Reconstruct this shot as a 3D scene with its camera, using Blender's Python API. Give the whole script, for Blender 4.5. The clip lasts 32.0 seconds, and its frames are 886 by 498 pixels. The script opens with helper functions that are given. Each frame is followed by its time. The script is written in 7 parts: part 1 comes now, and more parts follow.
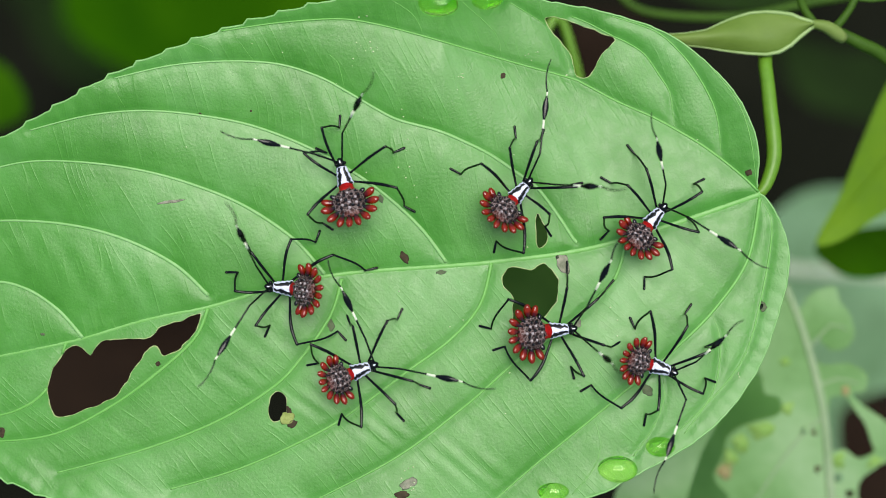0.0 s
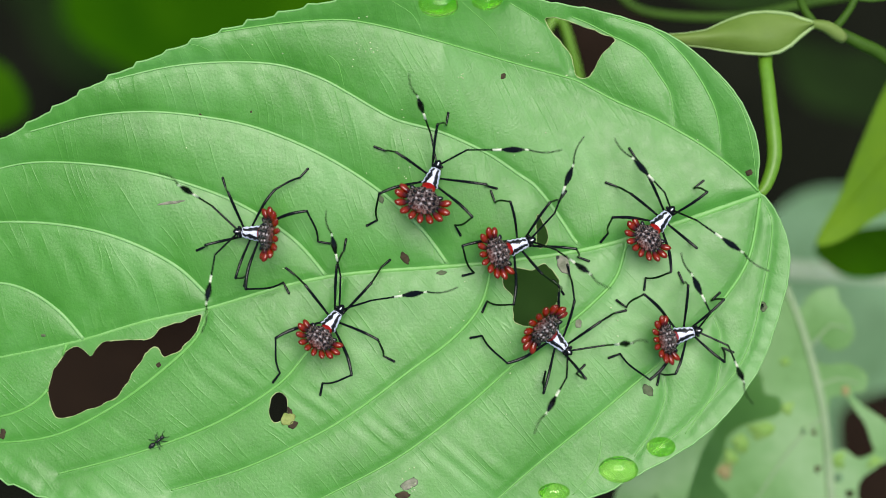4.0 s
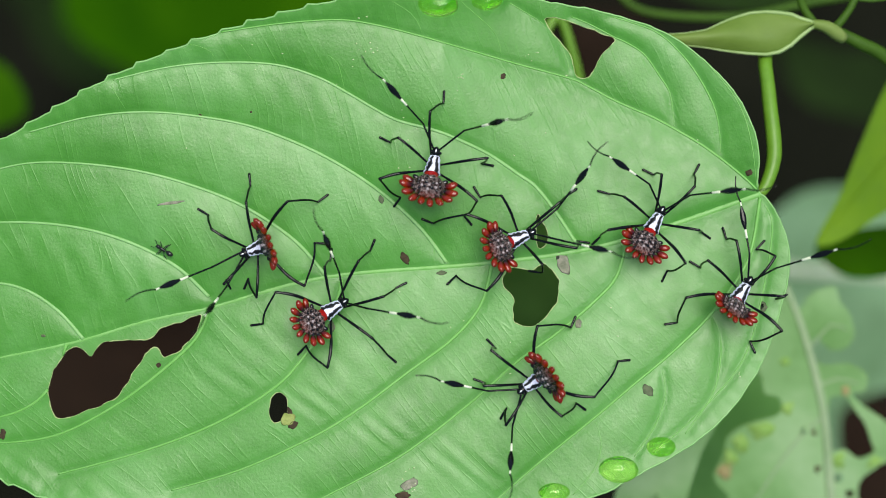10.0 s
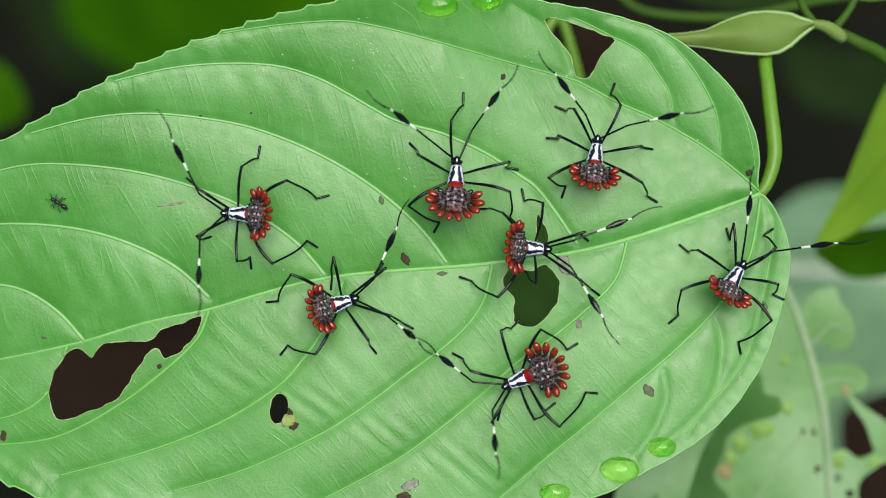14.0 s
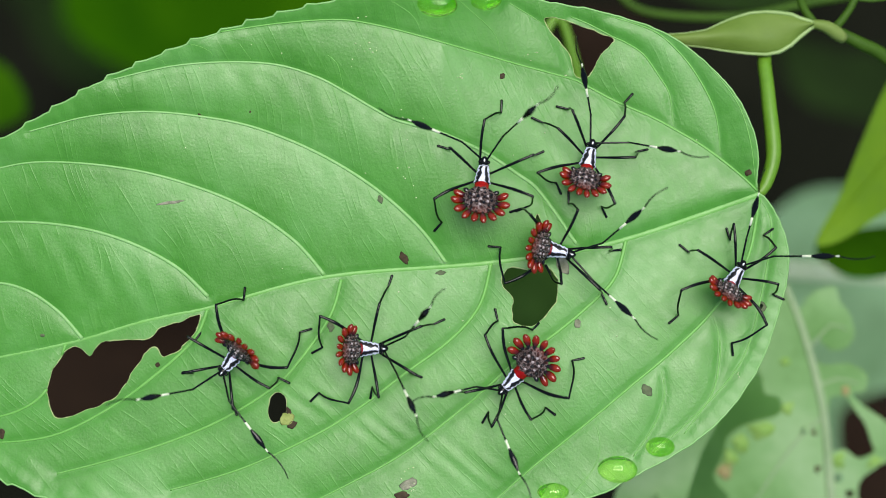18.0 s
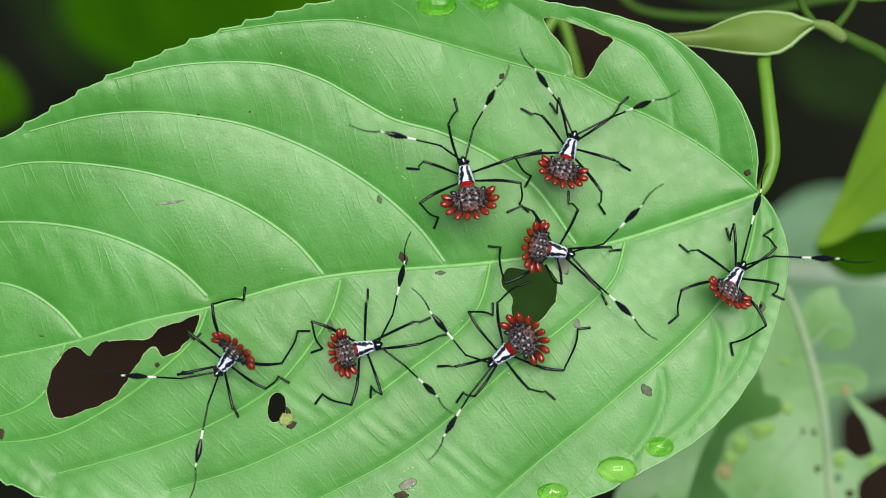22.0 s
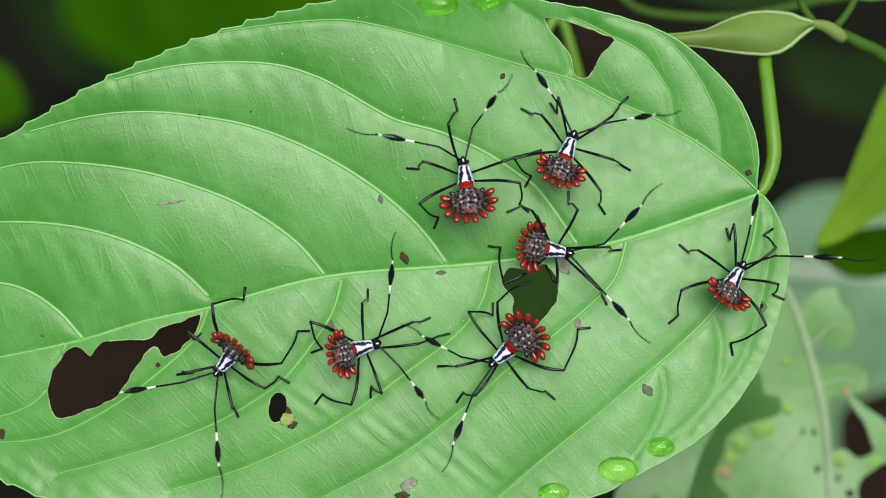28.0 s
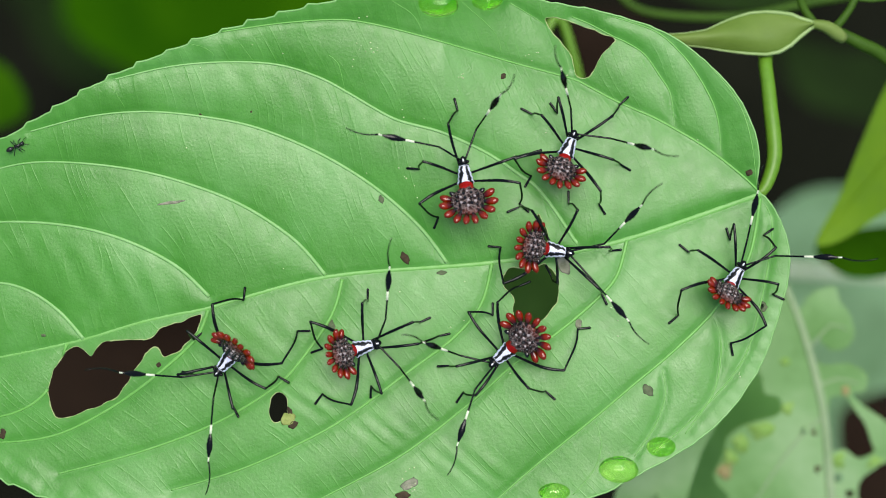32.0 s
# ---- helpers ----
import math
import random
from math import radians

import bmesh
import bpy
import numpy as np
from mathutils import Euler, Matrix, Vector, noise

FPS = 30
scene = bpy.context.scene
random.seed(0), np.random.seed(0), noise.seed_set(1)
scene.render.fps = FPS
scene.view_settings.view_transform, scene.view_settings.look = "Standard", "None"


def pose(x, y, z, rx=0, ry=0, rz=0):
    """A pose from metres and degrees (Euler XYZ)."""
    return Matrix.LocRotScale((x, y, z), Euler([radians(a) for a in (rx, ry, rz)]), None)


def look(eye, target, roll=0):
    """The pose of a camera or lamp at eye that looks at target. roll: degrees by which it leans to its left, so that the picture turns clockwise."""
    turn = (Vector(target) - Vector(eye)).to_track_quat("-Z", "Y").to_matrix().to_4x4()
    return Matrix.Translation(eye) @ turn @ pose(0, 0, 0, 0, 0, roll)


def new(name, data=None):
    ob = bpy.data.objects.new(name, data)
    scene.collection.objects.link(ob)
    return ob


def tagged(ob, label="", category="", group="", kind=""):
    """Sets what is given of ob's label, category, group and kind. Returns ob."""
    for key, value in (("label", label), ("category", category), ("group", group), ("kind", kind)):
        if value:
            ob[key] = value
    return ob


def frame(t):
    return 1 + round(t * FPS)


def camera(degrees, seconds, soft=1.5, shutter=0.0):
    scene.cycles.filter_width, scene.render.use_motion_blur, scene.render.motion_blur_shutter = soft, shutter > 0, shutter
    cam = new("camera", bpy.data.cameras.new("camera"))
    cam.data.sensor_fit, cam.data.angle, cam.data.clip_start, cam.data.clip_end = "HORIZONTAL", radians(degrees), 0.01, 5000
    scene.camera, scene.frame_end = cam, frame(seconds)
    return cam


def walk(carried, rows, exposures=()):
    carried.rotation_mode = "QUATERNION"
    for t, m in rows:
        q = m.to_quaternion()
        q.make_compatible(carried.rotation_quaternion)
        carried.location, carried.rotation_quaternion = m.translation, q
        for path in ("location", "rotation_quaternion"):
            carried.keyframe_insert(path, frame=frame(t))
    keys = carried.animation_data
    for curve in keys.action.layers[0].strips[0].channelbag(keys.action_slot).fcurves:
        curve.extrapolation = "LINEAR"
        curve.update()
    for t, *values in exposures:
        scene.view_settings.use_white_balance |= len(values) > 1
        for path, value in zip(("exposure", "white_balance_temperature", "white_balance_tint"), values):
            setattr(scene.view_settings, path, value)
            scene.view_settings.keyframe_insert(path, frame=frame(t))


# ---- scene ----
cam = camera(30, 32.0, soft=0.4, shutter=0.4)
U = 1e-4            # a tenth of a millimetre: the unit of all the plans below
LEAF = 0.62         # height of the big leaf above the forest floor, metres
EYE = 0.2926        # height of the camera above the leaf
walk(cam, [(0.0, pose(0, 0, LEAF + EYE)), (32.0, pose(0, 0, LEAF + EYE))],
     exposures=[(0.0, 0.0, 6500, 10), (32.0, 0.0, 6500, 10)])
cam.data.dof.use_dof = True
cam.data.dof.focus_distance = EYE - 0.0018
cam.data.dof.aperture_fstop = 6.3

# ---- light: a bright, hazy sky over a clearing, the sun behind thin cloud ----
world = bpy.data.worlds.new("sky")
scene.world = world
world.use_nodes = True
wn = world.node_tree
sky = wn.nodes.new("ShaderNodeTexSky")
sky.sky_type = "NISHITA"
sky.sun_disc = False
sky.sun_elevation, sky.sun_rotation = radians(74), radians(25)
wn.links.new(sky.outputs["Color"], wn.nodes["Background"].inputs["Color"])
wn.nodes["Background"].inputs["Strength"].default_value = 0.12
sun = new("sun", bpy.data.lights.new("sun", "SUN"))
sun.data.energy, sun.data.angle, sun.data.color = 3.95, radians(42), (1.0, 0.95, 0.86)
sun.matrix_basis = look((0.12, 0.26, 1.0), (0, 0, 0))


# ---- materials ----
def material(name, rough=0.5, metal=0.0, spec=0.5):
    m = bpy.data.materials.new(name)
    m.use_nodes = True
    b = m.node_tree.nodes["Principled BSDF"]
    b.inputs["Roughness"].default_value = rough
    b.inputs["Metallic"].default_value = metal
    b.inputs["Specular IOR Level"].default_value = spec
    return m, m.node_tree, b


def link(tree, a, b):
    tree.links.new(a, b)


def noise_node(tree, scale, detail=4, coord="Object", vec=None):
    n = tree.nodes.new("ShaderNodeTexNoise")
    n.inputs["Scale"].default_value, n.inputs["Detail"].default_value = scale, detail
    if vec is None:
        vec = tree.nodes.new("ShaderNodeTexCoord").outputs[coord]
    link(tree, vec, n.inputs["Vector"])
    return n


def ramp_node(tree, fac, stops):
    r = tree.nodes.new("ShaderNodeValToRGB")
    el = r.color_ramp.elements
    while len(el) < len(stops):
        el.new(0.5)
    for e, (p, c) in zip(el, stops):
        e.position, e.color = p, (*c, 1)
    link(tree, fac, r.inputs["Fac"])
    return r


def mix_node(tree, fac, a, b, mode="MIX"):
    m = tree.nodes.new("ShaderNodeMix")
    m.data_type, m.blend_type = "RGBA", mode
    for sock, v in ((m.inputs[0], fac), (m.inputs[6], a), (m.inputs[7], b)):
        if isinstance(v, (int, float)):
            sock.default_value = v
        elif isinstance(v, tuple):
            sock.default_value = (*v, 1)
        else:
            link(tree, v, sock)
    return m.outputs[2]


def math_node(tree, op, a, b=0.0):
    m = tree.nodes.new("ShaderNodeMath")
    m.operation = op
    for sock, v in ((m.inputs[0], a), (m.inputs[1], b)):
        if isinstance(v, (int, float)):
            sock.default_value = v
        else:
            link(tree, v, sock)
    return m.outputs[0]


def bump_node(tree, height, strength, distance, under=None):
    b = tree.nodes.new("ShaderNodeBump")
    b.inputs["Strength"].default_value, b.inputs["Distance"].default_value = strength, distance
    link(tree, height, b.inputs["Height"])
    if under is not None:
        link(tree, under, b.inputs["Normal"])
    return b.outputs["Normal"]


def plain_material(name, low, high, scale, rough=0.5, spec=0.5, bump=0.3, depth=2e-5):
    """A colour that varies between low and high at two scales, with fine relief."""
    m, t, b = material(name, rough, 0, spec)
    n1, n2 = noise_node(t, scale, 5), noise_node(t, scale * 7, 3)
    f = math_node(t, "ADD", math_node(t, "MULTIPLY", n1.outputs["Fac"], 0.65),
                  math_node(t, "MULTIPLY", n2.outputs["Fac"], 0.35))
    link(t, ramp_node(t, f, [(0.32, low), (0.68, high)]).outputs["Color"], b.inputs["Base Color"])
    link(t, bump_node(t, n2.outputs["Fac"], bump, depth), b.inputs["Normal"])
    return m


def leaf_material(name, dark, mid, light, rough=0.42, through_light=0.25, ladder=True, spec=0.5):
    """A living leaf: mottled greens, the fine ladder of cross veins, a waxy gloss, and light that comes through."""
    m, t, b = material(name, rough, 0, spec)
    big, small, grit = noise_node(t, 45, 3), noise_node(t, 420, 5), noise_node(t, 2200, 4)
    f = math_node(t, "ADD", math_node(t, "MULTIPLY", big.outputs["Fac"], 0.85),
                  math_node(t, "MULTIPLY", small.outputs["Fac"], 0.15))
    col = ramp_node(t, f, [(0.30, dark), (0.5, mid), (0.68, light)]).outputs["Color"]
    normal = bump_node(t, grit.outputs["Fac"], 0.6, 7e-5)
    if ladder:
        at = t.nodes.new("ShaderNodeAttribute")
        at.attribute_name = "rungs"
        comb = t.nodes.new("ShaderNodeCombineXYZ")
        sep = t.nodes.new("ShaderNodeSeparateXYZ")
        link(t, at.outputs["Vector"], sep.inputs[0])
        link(t, sep.outputs[0], comb.inputs[0])
        link(t, math_node(t, "MULTIPLY", sep.outputs[1], 0.16), comb.inputs[1])
        rung = noise_node(t, 0.028, 2, vec=comb.outputs[0])
        fine = noise_node(t, 0.075, 3, vec=comb.outputs[0])
        lines = math_node(t, "ADD", rung.outputs["Fac"], math_node(t, "MULTIPLY", fine.outputs["Fac"], 0.35))
        lines = math_node(t, "MULTIPLY", lines, sep.outputs[2])
        normal = bump_node(t, lines, 0.11, 2.5e-4, normal)
        cross = noise_node(t, 0.022, 3, vec=comb.outputs[0])
        ridge = math_node(t, "ABSOLUTE", math_node(t, "SUBTRACT", cross.outputs["Fac"], 0.5))
        thin = ramp_node(t, ridge, [(0.0, (0.6, 0.72, 0.5)), (0.008, (0.82, 0.88, 0.76)), (0.02, (1, 1, 1))]).outputs["Color"]
        col = mix_node(t, 0.1, col, thin, "MULTIPLY")
        cells = t.nodes.new("ShaderNodeTexVoronoi")
        cells.feature = "DISTANCE_TO_EDGE"
        cells.inputs["Scale"].default_value = 950
        link(t, t.nodes.new("ShaderNodeTexCoord").outputs["Object"], cells.inputs["Vector"])
        net = ramp_node(t, cells.outputs["Distance"], [(0.0, (0.84, 0.88, 0.8)), (0.09, (1, 1, 1))])
        col = mix_node(t, 0.45, col, net.outputs["Color"], "MULTIPLY")
        normal = bump_node(t, net.outputs["Color"], 0.35, 6e-5, normal)
        normal = bump_node(t, thin, 0.15, 1.0e-4, normal)
        # the ladder of fine pale veins that join the side veins
        drift = noise_node(t, 0.012, 2, vec=comb.outputs[0])
        run_on = math_node(t, "ADD", math_node(t, "MULTIPLY", sep.outputs[0], 1 / 27.0), math_node(t, "MULTIPLY", drift.outputs["Fac"], 8.0))
        saw = math_node(t, "ABSOLUTE", math_node(t, "SUBTRACT", math_node(t, "FRACT", run_on), 0.5))
        ladder_line = ramp_node(t, saw, [(0.0, (1, 1, 1)), (0.03, (0.8, 0.8, 0.8)), (0.075, (0.25, 0.25, 0.25)), (0.2, (0, 0, 0))]).outputs["Color"]
        patchy = ramp_node(t, noise_node(t, 190, 3).outputs["Fac"], [(0.38, (0.0, 0.0, 0.0)), (0.68, (0.6, 0.6, 0.6))]).outputs["Color"]
        raised = math_node(t, "MULTIPLY", math_node(t, "MULTIPLY", ladder_line, patchy), sep.outputs[2])
        col = mix_node(t, raised, col, mix_node(t, 1.0, col, (1.28, 1.12, 1.35), "MULTIPLY"))
        normal = bump_node(t, raised, 0.45, 1.2e-4, normal)
        soft = ramp_node(t, fine.outputs["Fac"], [(0.35, (0.86, 0.9, 0.84)), (0.65, (1, 1, 1))]).outputs["Color"]
        col = mix_node(t, 0.2, col, soft, "MULTIPLY")
        # soft shading between the cross veins, painted into the colour as bands
        bands = ramp_node(t, rung.outputs["Fac"], [(0.36, (0.84, 0.9, 0.74)), (0.62, (1.06, 1.03, 1.1))]).outputs["Color"]
        col = mix_node(t, 0.7, col, bands, "MULTIPLY")
    link(t, col, b.inputs["Base Color"])
    link(t, normal, b.inputs["Normal"])
    rr = ramp_node(t, small.outputs["Fac"], [(0.3, (rough - 0.06,) * 3), (0.7, (rough + 0.08,) * 3)])
    link(t, rr.outputs["Color"], b.inputs["Roughness"])
    tr = t.nodes.new("ShaderNodeBsdfTranslucent")
    link(t, mix_node(t, 1.0, col, (0.9, 1.0, 0.5), "MULTIPLY"), tr.inputs["Color"])
    mx = t.nodes.new("ShaderNodeMixShader")
    mx.inputs[0].default_value = through_light
    link(t, b.outputs[0], mx.inputs[1])
    link(t, tr.outputs[0], mx.inputs[2])
    link(t, mx.outputs[0], t.nodes["Material Output"].inputs["Surface"])
    return m


BLADE = leaf_material("fresh_green_leaf", (0.062, 0.285, 0.02), (0.09, 0.35, 0.04), (0.132, 0.405, 0.082), rough=0.40, spec=0.72)
VEIN = plain_material("pale_vein", (0.165, 0.41, 0.10), (0.235, 0.475, 0.16), 500, 0.45)
LOW_VEIN = plain_material("green_vein", (0.108, 0.36, 0.05), (0.155, 0.415, 0.082), 500, 0.45)
MIDRIB_GREEN = plain_material("midrib_green", (0.13, 0.385, 0.062), (0.185, 0.44, 0.11), 500, 0.45)
STEM = plain_material("green_stem", (0.085, 0.22, 0.008), (0.13, 0.29, 0.02), 160, 0.45)
YOUNG = leaf_material("young_leaf", (0.11, 0.21, 0.02), (0.17, 0.28, 0.045), (0.24, 0.34, 0.09), rough=0.55, ladder=False, spec=0.3)
# darkened copy of the stem green; the shade is in the colour
DIM_STEM = plain_material("painted_dim_stem", (0.03, 0.08, 0.004), (0.05, 0.12, 0.008), 160, 0.6, 0.2)
YOUNG_RIM = plain_material("young_leaf_rim", (0.22, 0.36, 0.10), (0.32, 0.46, 0.18), 300, 0.5)
LOWER = leaf_material("lower_leaf", (0.10, 0.255, 0.055), (0.205, 0.39, 0.145), (0.32, 0.50, 0.25), rough=0.55, ladder=False, spec=0.25)
BRIGHT = leaf_material("bright_leaf", (0.085, 0.20, 0.003), (0.12, 0.26, 0.005), (0.16, 0.31, 0.01), rough=0.65, ladder=False, spec=0.2)
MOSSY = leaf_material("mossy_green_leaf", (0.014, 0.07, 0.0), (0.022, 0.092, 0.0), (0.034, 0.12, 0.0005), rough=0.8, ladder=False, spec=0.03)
# DEEP: leaf green darkened to stand in for shade low down
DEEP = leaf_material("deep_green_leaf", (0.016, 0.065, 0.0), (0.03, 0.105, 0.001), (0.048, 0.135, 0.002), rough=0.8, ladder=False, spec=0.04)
# SHADED and DUSKY: shade mixed into the greens of the leaves behind
SHADED = leaf_material("shade_painted_green", (0.10, 0.215, 0.09), (0.17, 0.325, 0.16), (0.24, 0.42, 0.235), rough=0.6, ladder=False, spec=0.3)
DUSKY = leaf_material("dusk_painted_green", (0.05, 0.17, 0.022), (0.09, 0.25, 0.045), (0.135, 0.32, 0.08), rough=0.6, ladder=False, spec=0.2)
# near-black leaf green: the gloom of the background is put into the colour
GLOOM = leaf_material("painted_gloom_green", (0.007, 0.017, 0.003), (0.011, 0.027, 0.004), (0.016, 0.04, 0.006), rough=0.75, ladder=False, spec=0.1)
# DIM: green darkened further for the shade seen through the holes
DIM = leaf_material("painted_dim_green", (0.018, 0.055, 0.004), (0.032, 0.085, 0.009), (0.055, 0.13, 0.02), rough=0.7, ladder=False, spec=0.15)
PALE_MIDRIB = plain_material("pale_midrib", (0.34, 0.42, 0.28), (0.46, 0.53, 0.38), 200, 0.6)
PALE_VEIN = plain_material("old_vein", (0.19, 0.30, 0.14), (0.28, 0.38, 0.21), 200, 0.6)
BROWN = plain_material("dry_brown", (0.02, 0.015, 0.008), (0.09, 0.065, 0.035), 900, 0.8, 0.2)
YELLOWED = plain_material("yellowed_margin", (0.15, 0.31, 0.045), (0.24, 0.40, 0.09), 300, 0.7)
RUSTY = plain_material("rusty_patch", (0.20, 0.20, 0.07), (0.36, 0.28, 0.12), 250, 0.7)
CRUMB = plain_material("pale_crumbs", (0.40, 0.55, 0.22), (0.58, 0.70, 0.40), 2000, 0.7)
GREY_SCAR = plain_material("grey_scar", (0.06, 0.09, 0.04), (0.15, 0.18, 0.10), 1100, 0.7, 0.1)
PALE_SCAR = plain_material("pale_scar", (0.10, 0.13, 0.07), (0.34, 0.33, 0.25), 900, 0.7, 0.1, 0.8, 8e-5)
DRIED = plain_material("dried_leaf_shred", (0.16, 0.22, 0.04), (0.36, 0.42, 0.14), 900, 0.7, 0.2)
EATEN = plain_material("eaten_rim", (0.22, 0.34, 0.09), (0.38, 0.48, 0.20), 1200, 0.6)
# soil albedo lowered to near black in place of the shade under plants
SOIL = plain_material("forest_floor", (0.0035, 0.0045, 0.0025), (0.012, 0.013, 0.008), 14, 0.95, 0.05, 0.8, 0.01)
# litter brown cut down to carry the deep shade it would lie in
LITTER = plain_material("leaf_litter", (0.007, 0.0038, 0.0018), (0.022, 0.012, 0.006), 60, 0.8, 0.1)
BLACK = plain_material("black_chitin", (0.0015, 0.002, 0.002), (0.004, 0.006, 0.006), 3000, 0.14, 0.3, 0.15, 1e-5)
GLOSS = plain_material("polished_black_chitin", (0.0015, 0.0015, 0.002), (0.005, 0.004, 0.004), 3000, 0.08, 0.7, 0.1, 1e-5)
WHITE = plain_material("chalk_white", (0.66, 0.66, 0.72), (0.84, 0.84, 0.88), 4000, 0.6, 0.3, 0.5, 2e-5)
BAND = plain_material("cream_band", (0.68, 0.76, 0.52), (0.86, 0.90, 0.72), 4000, 0.5)
RED, t, b = material("scarlet_chitin", 0.3, 0, 0.0)
sep = t.nodes.new("ShaderNodeSeparateXYZ")
link(t, t.nodes.new("ShaderNodeTexCoord").outputs["Object"], sep.inputs[0])
mottle = noise_node(t, 1500, 4)
reach = math_node(t, "ADD", math_node(t, "MULTIPLY", sep.outputs[0], 1 / (23 * U)), math_node(t, "MULTIPLY", math_node(t, "SUBTRACT", mottle.outputs["Fac"], 0.5), 0.35))
red = ramp_node(t, reach, [(0.14, (0.012, 0.001, 0.0008)), (0.34, (0.08, 0.002, 0.0003)), (0.6, (0.23, 0.014, 0.0006)), (0.95, (0.16, 0.008, 0.0004))])
link(t, red.outputs["Color"], b.inputs["Base Color"])
link(t, bump_node(t, mottle.outputs["Fac"], 0.05, 1e-5), b.inputs["Normal"])
RING = plain_material("pale_grey_spot", (0.34, 0.29, 0.30), (0.55, 0.50, 0.52), 3000, 0.45)
ANT_BLACK = plain_material("ant_black", (0.004, 0.005, 0.005), (0.016, 0.016, 0.014), 5000, 0.25)
for wet in (RED,):
    coat = wet.node_tree.nodes["Principled BSDF"]
    coat.inputs["Coat Weight"].default_value, coat.inputs["Coat Roughness"].default_value = 0.5, 0.02
    coat.inputs["Coat IOR"].default_value = 1.9
m, t, b = material("water", 0.02)
b.inputs["Transmission Weight"].default_value, b.inputs["IOR"].default_value = 1.0, 1.33
# green tint stands in for leaf light gathered inside the clear drop
b.inputs["Base Color"].default_value = (0.42, 0.68, 0.13, 1)
WATER = m


# ---- shaping tools ----
def part(name, bm, mat, parent=None, label="", smooth=True):
    """Links a bmesh as ONE mesh object, under a thing or a part where one is given."""
    me = bpy.data.meshes.new(name)
    bm.normal_update()
    bm.to_mesh(me)
    bm.free()
    for mt in (mat if isinstance(mat, (list, tuple)) else [mat]):
        me.materials.append(mt)
    if smooth:
        me.polygons.foreach_set("use_smooth", [True] * len(me.polygons))
    ob = new(name, me)
    if parent is not None:
        ob.parent = parent
    if label:
        ob["label"] = label
    return ob


def loft(bm, rings, close=True, mats=None):
    """Skins rings of equal count; closes both ends."""
    vr = [[bm.verts.new(p) for p in r] for r in rings]
    n = len(vr[0])
    for i in range(len(vr) - 1):
        for j in range(n):
            f = bm.faces.new((vr[i][j], vr[i][(j + 1) % n], vr[i + 1][(j + 1) % n], vr[i + 1][j]))
            if mats:
                f.material_index = mats(i, j)
    if close:
        bm.faces.new(list(reversed(vr[0])))
        bm.faces.new(vr[-1])
    return bm


def tube(bm, pts, radii, seg=8, flat=1.0):
    """A tube along points with a radius at each; flat squeezes it in height."""
    pts = [Vector(p) for p in pts]
    rings = []
    for i, p in enumerate(pts):
        d = (pts[min(i + 1, len(pts) - 1)] - pts[max(i - 1, 0)]).normalized()
        side = d.cross(Vector((0, 0, 1)))
        side = side.normalized() if side.length > 1e-4 else Vector((1, 0, 0))
        up = side.cross(d).normalized()
        rings.append([p + (side * math.cos(a) + up * math.sin(a) * flat) * radii[i]
                      for a in (2 * math.pi * k / seg for k in range(seg))])
    return loft(bm, rings)


def spun(bm, profile, seg=10, sy=1.0, sz=1.0):
    """A body of revolution along +X from (x, radius) pairs."""
    return loft(bm, [[(x, r * sy * math.cos(a), r * sz * math.sin(a))
                      for a in (2 * math.pi * k / seg for k in range(seg))] for x, r in profile])


def smooth_line(ctrl, step, closed=False):
    """Points along a Catmull-Rom curve through the control points."""
    c = [np.array(p, float) for p in ctrl]
    n, out = len(c), []
    for i in range(n if closed else n - 1):
        if closed:
            p0, p1, p2, p3 = c[(i - 1) % n], c[i], c[(i + 1) % n], c[(i + 2) % n]
        else:
            p0, p1, p2, p3 = c[max(i - 1, 0)], c[i], c[i + 1], c[min(i + 2, n - 1)]
        k = max(2, int(np.linalg.norm(p2 - p1) / step))
        for s in np.arange(k) / k:
            out.append(0.5 * (2 * p1 + (p2 - p0) * s + (2 * p0 - 5 * p1 + 4 * p2 - p3) * s * s
                              + (3 * p1 - p0 - 3 * p2 + p3) * s ** 3))
    if not closed:
        out.append(c[-1])
    return np.array(out)


# ---- the big leaf: plan in tenths of a millimetre, x to the right, y up, the camera over its origin ----
OUTLINE = [(556, 106), (557, 181), (528, 257), (479, 317), (400, 378), (304, 413), (199, 434), (65, 459), (-83, 460),
           (-222, 432), (-399, 381), (-574, 310), (-727, 224), (-872, 129), (-1028, 1), (-1151, -164), (-1182, -231),
           (-1132, -252), (-1019, -295), (-878, -357), (-783, -405), (-704, -439), (-483, -518), (-183, -540), (65, -508),
           (264, -438), (314, -415), (464, -327), (554, -218), (601, -89), (612, -9), (595, 51), (569, 93)]
MIDRIB = [(561, 97), (295, 9), (86, -24), (-204, -49), (-414, -104), (-470, -115), (-540, -131), (-682, -171), (-924, -213), (-1182, -231)]
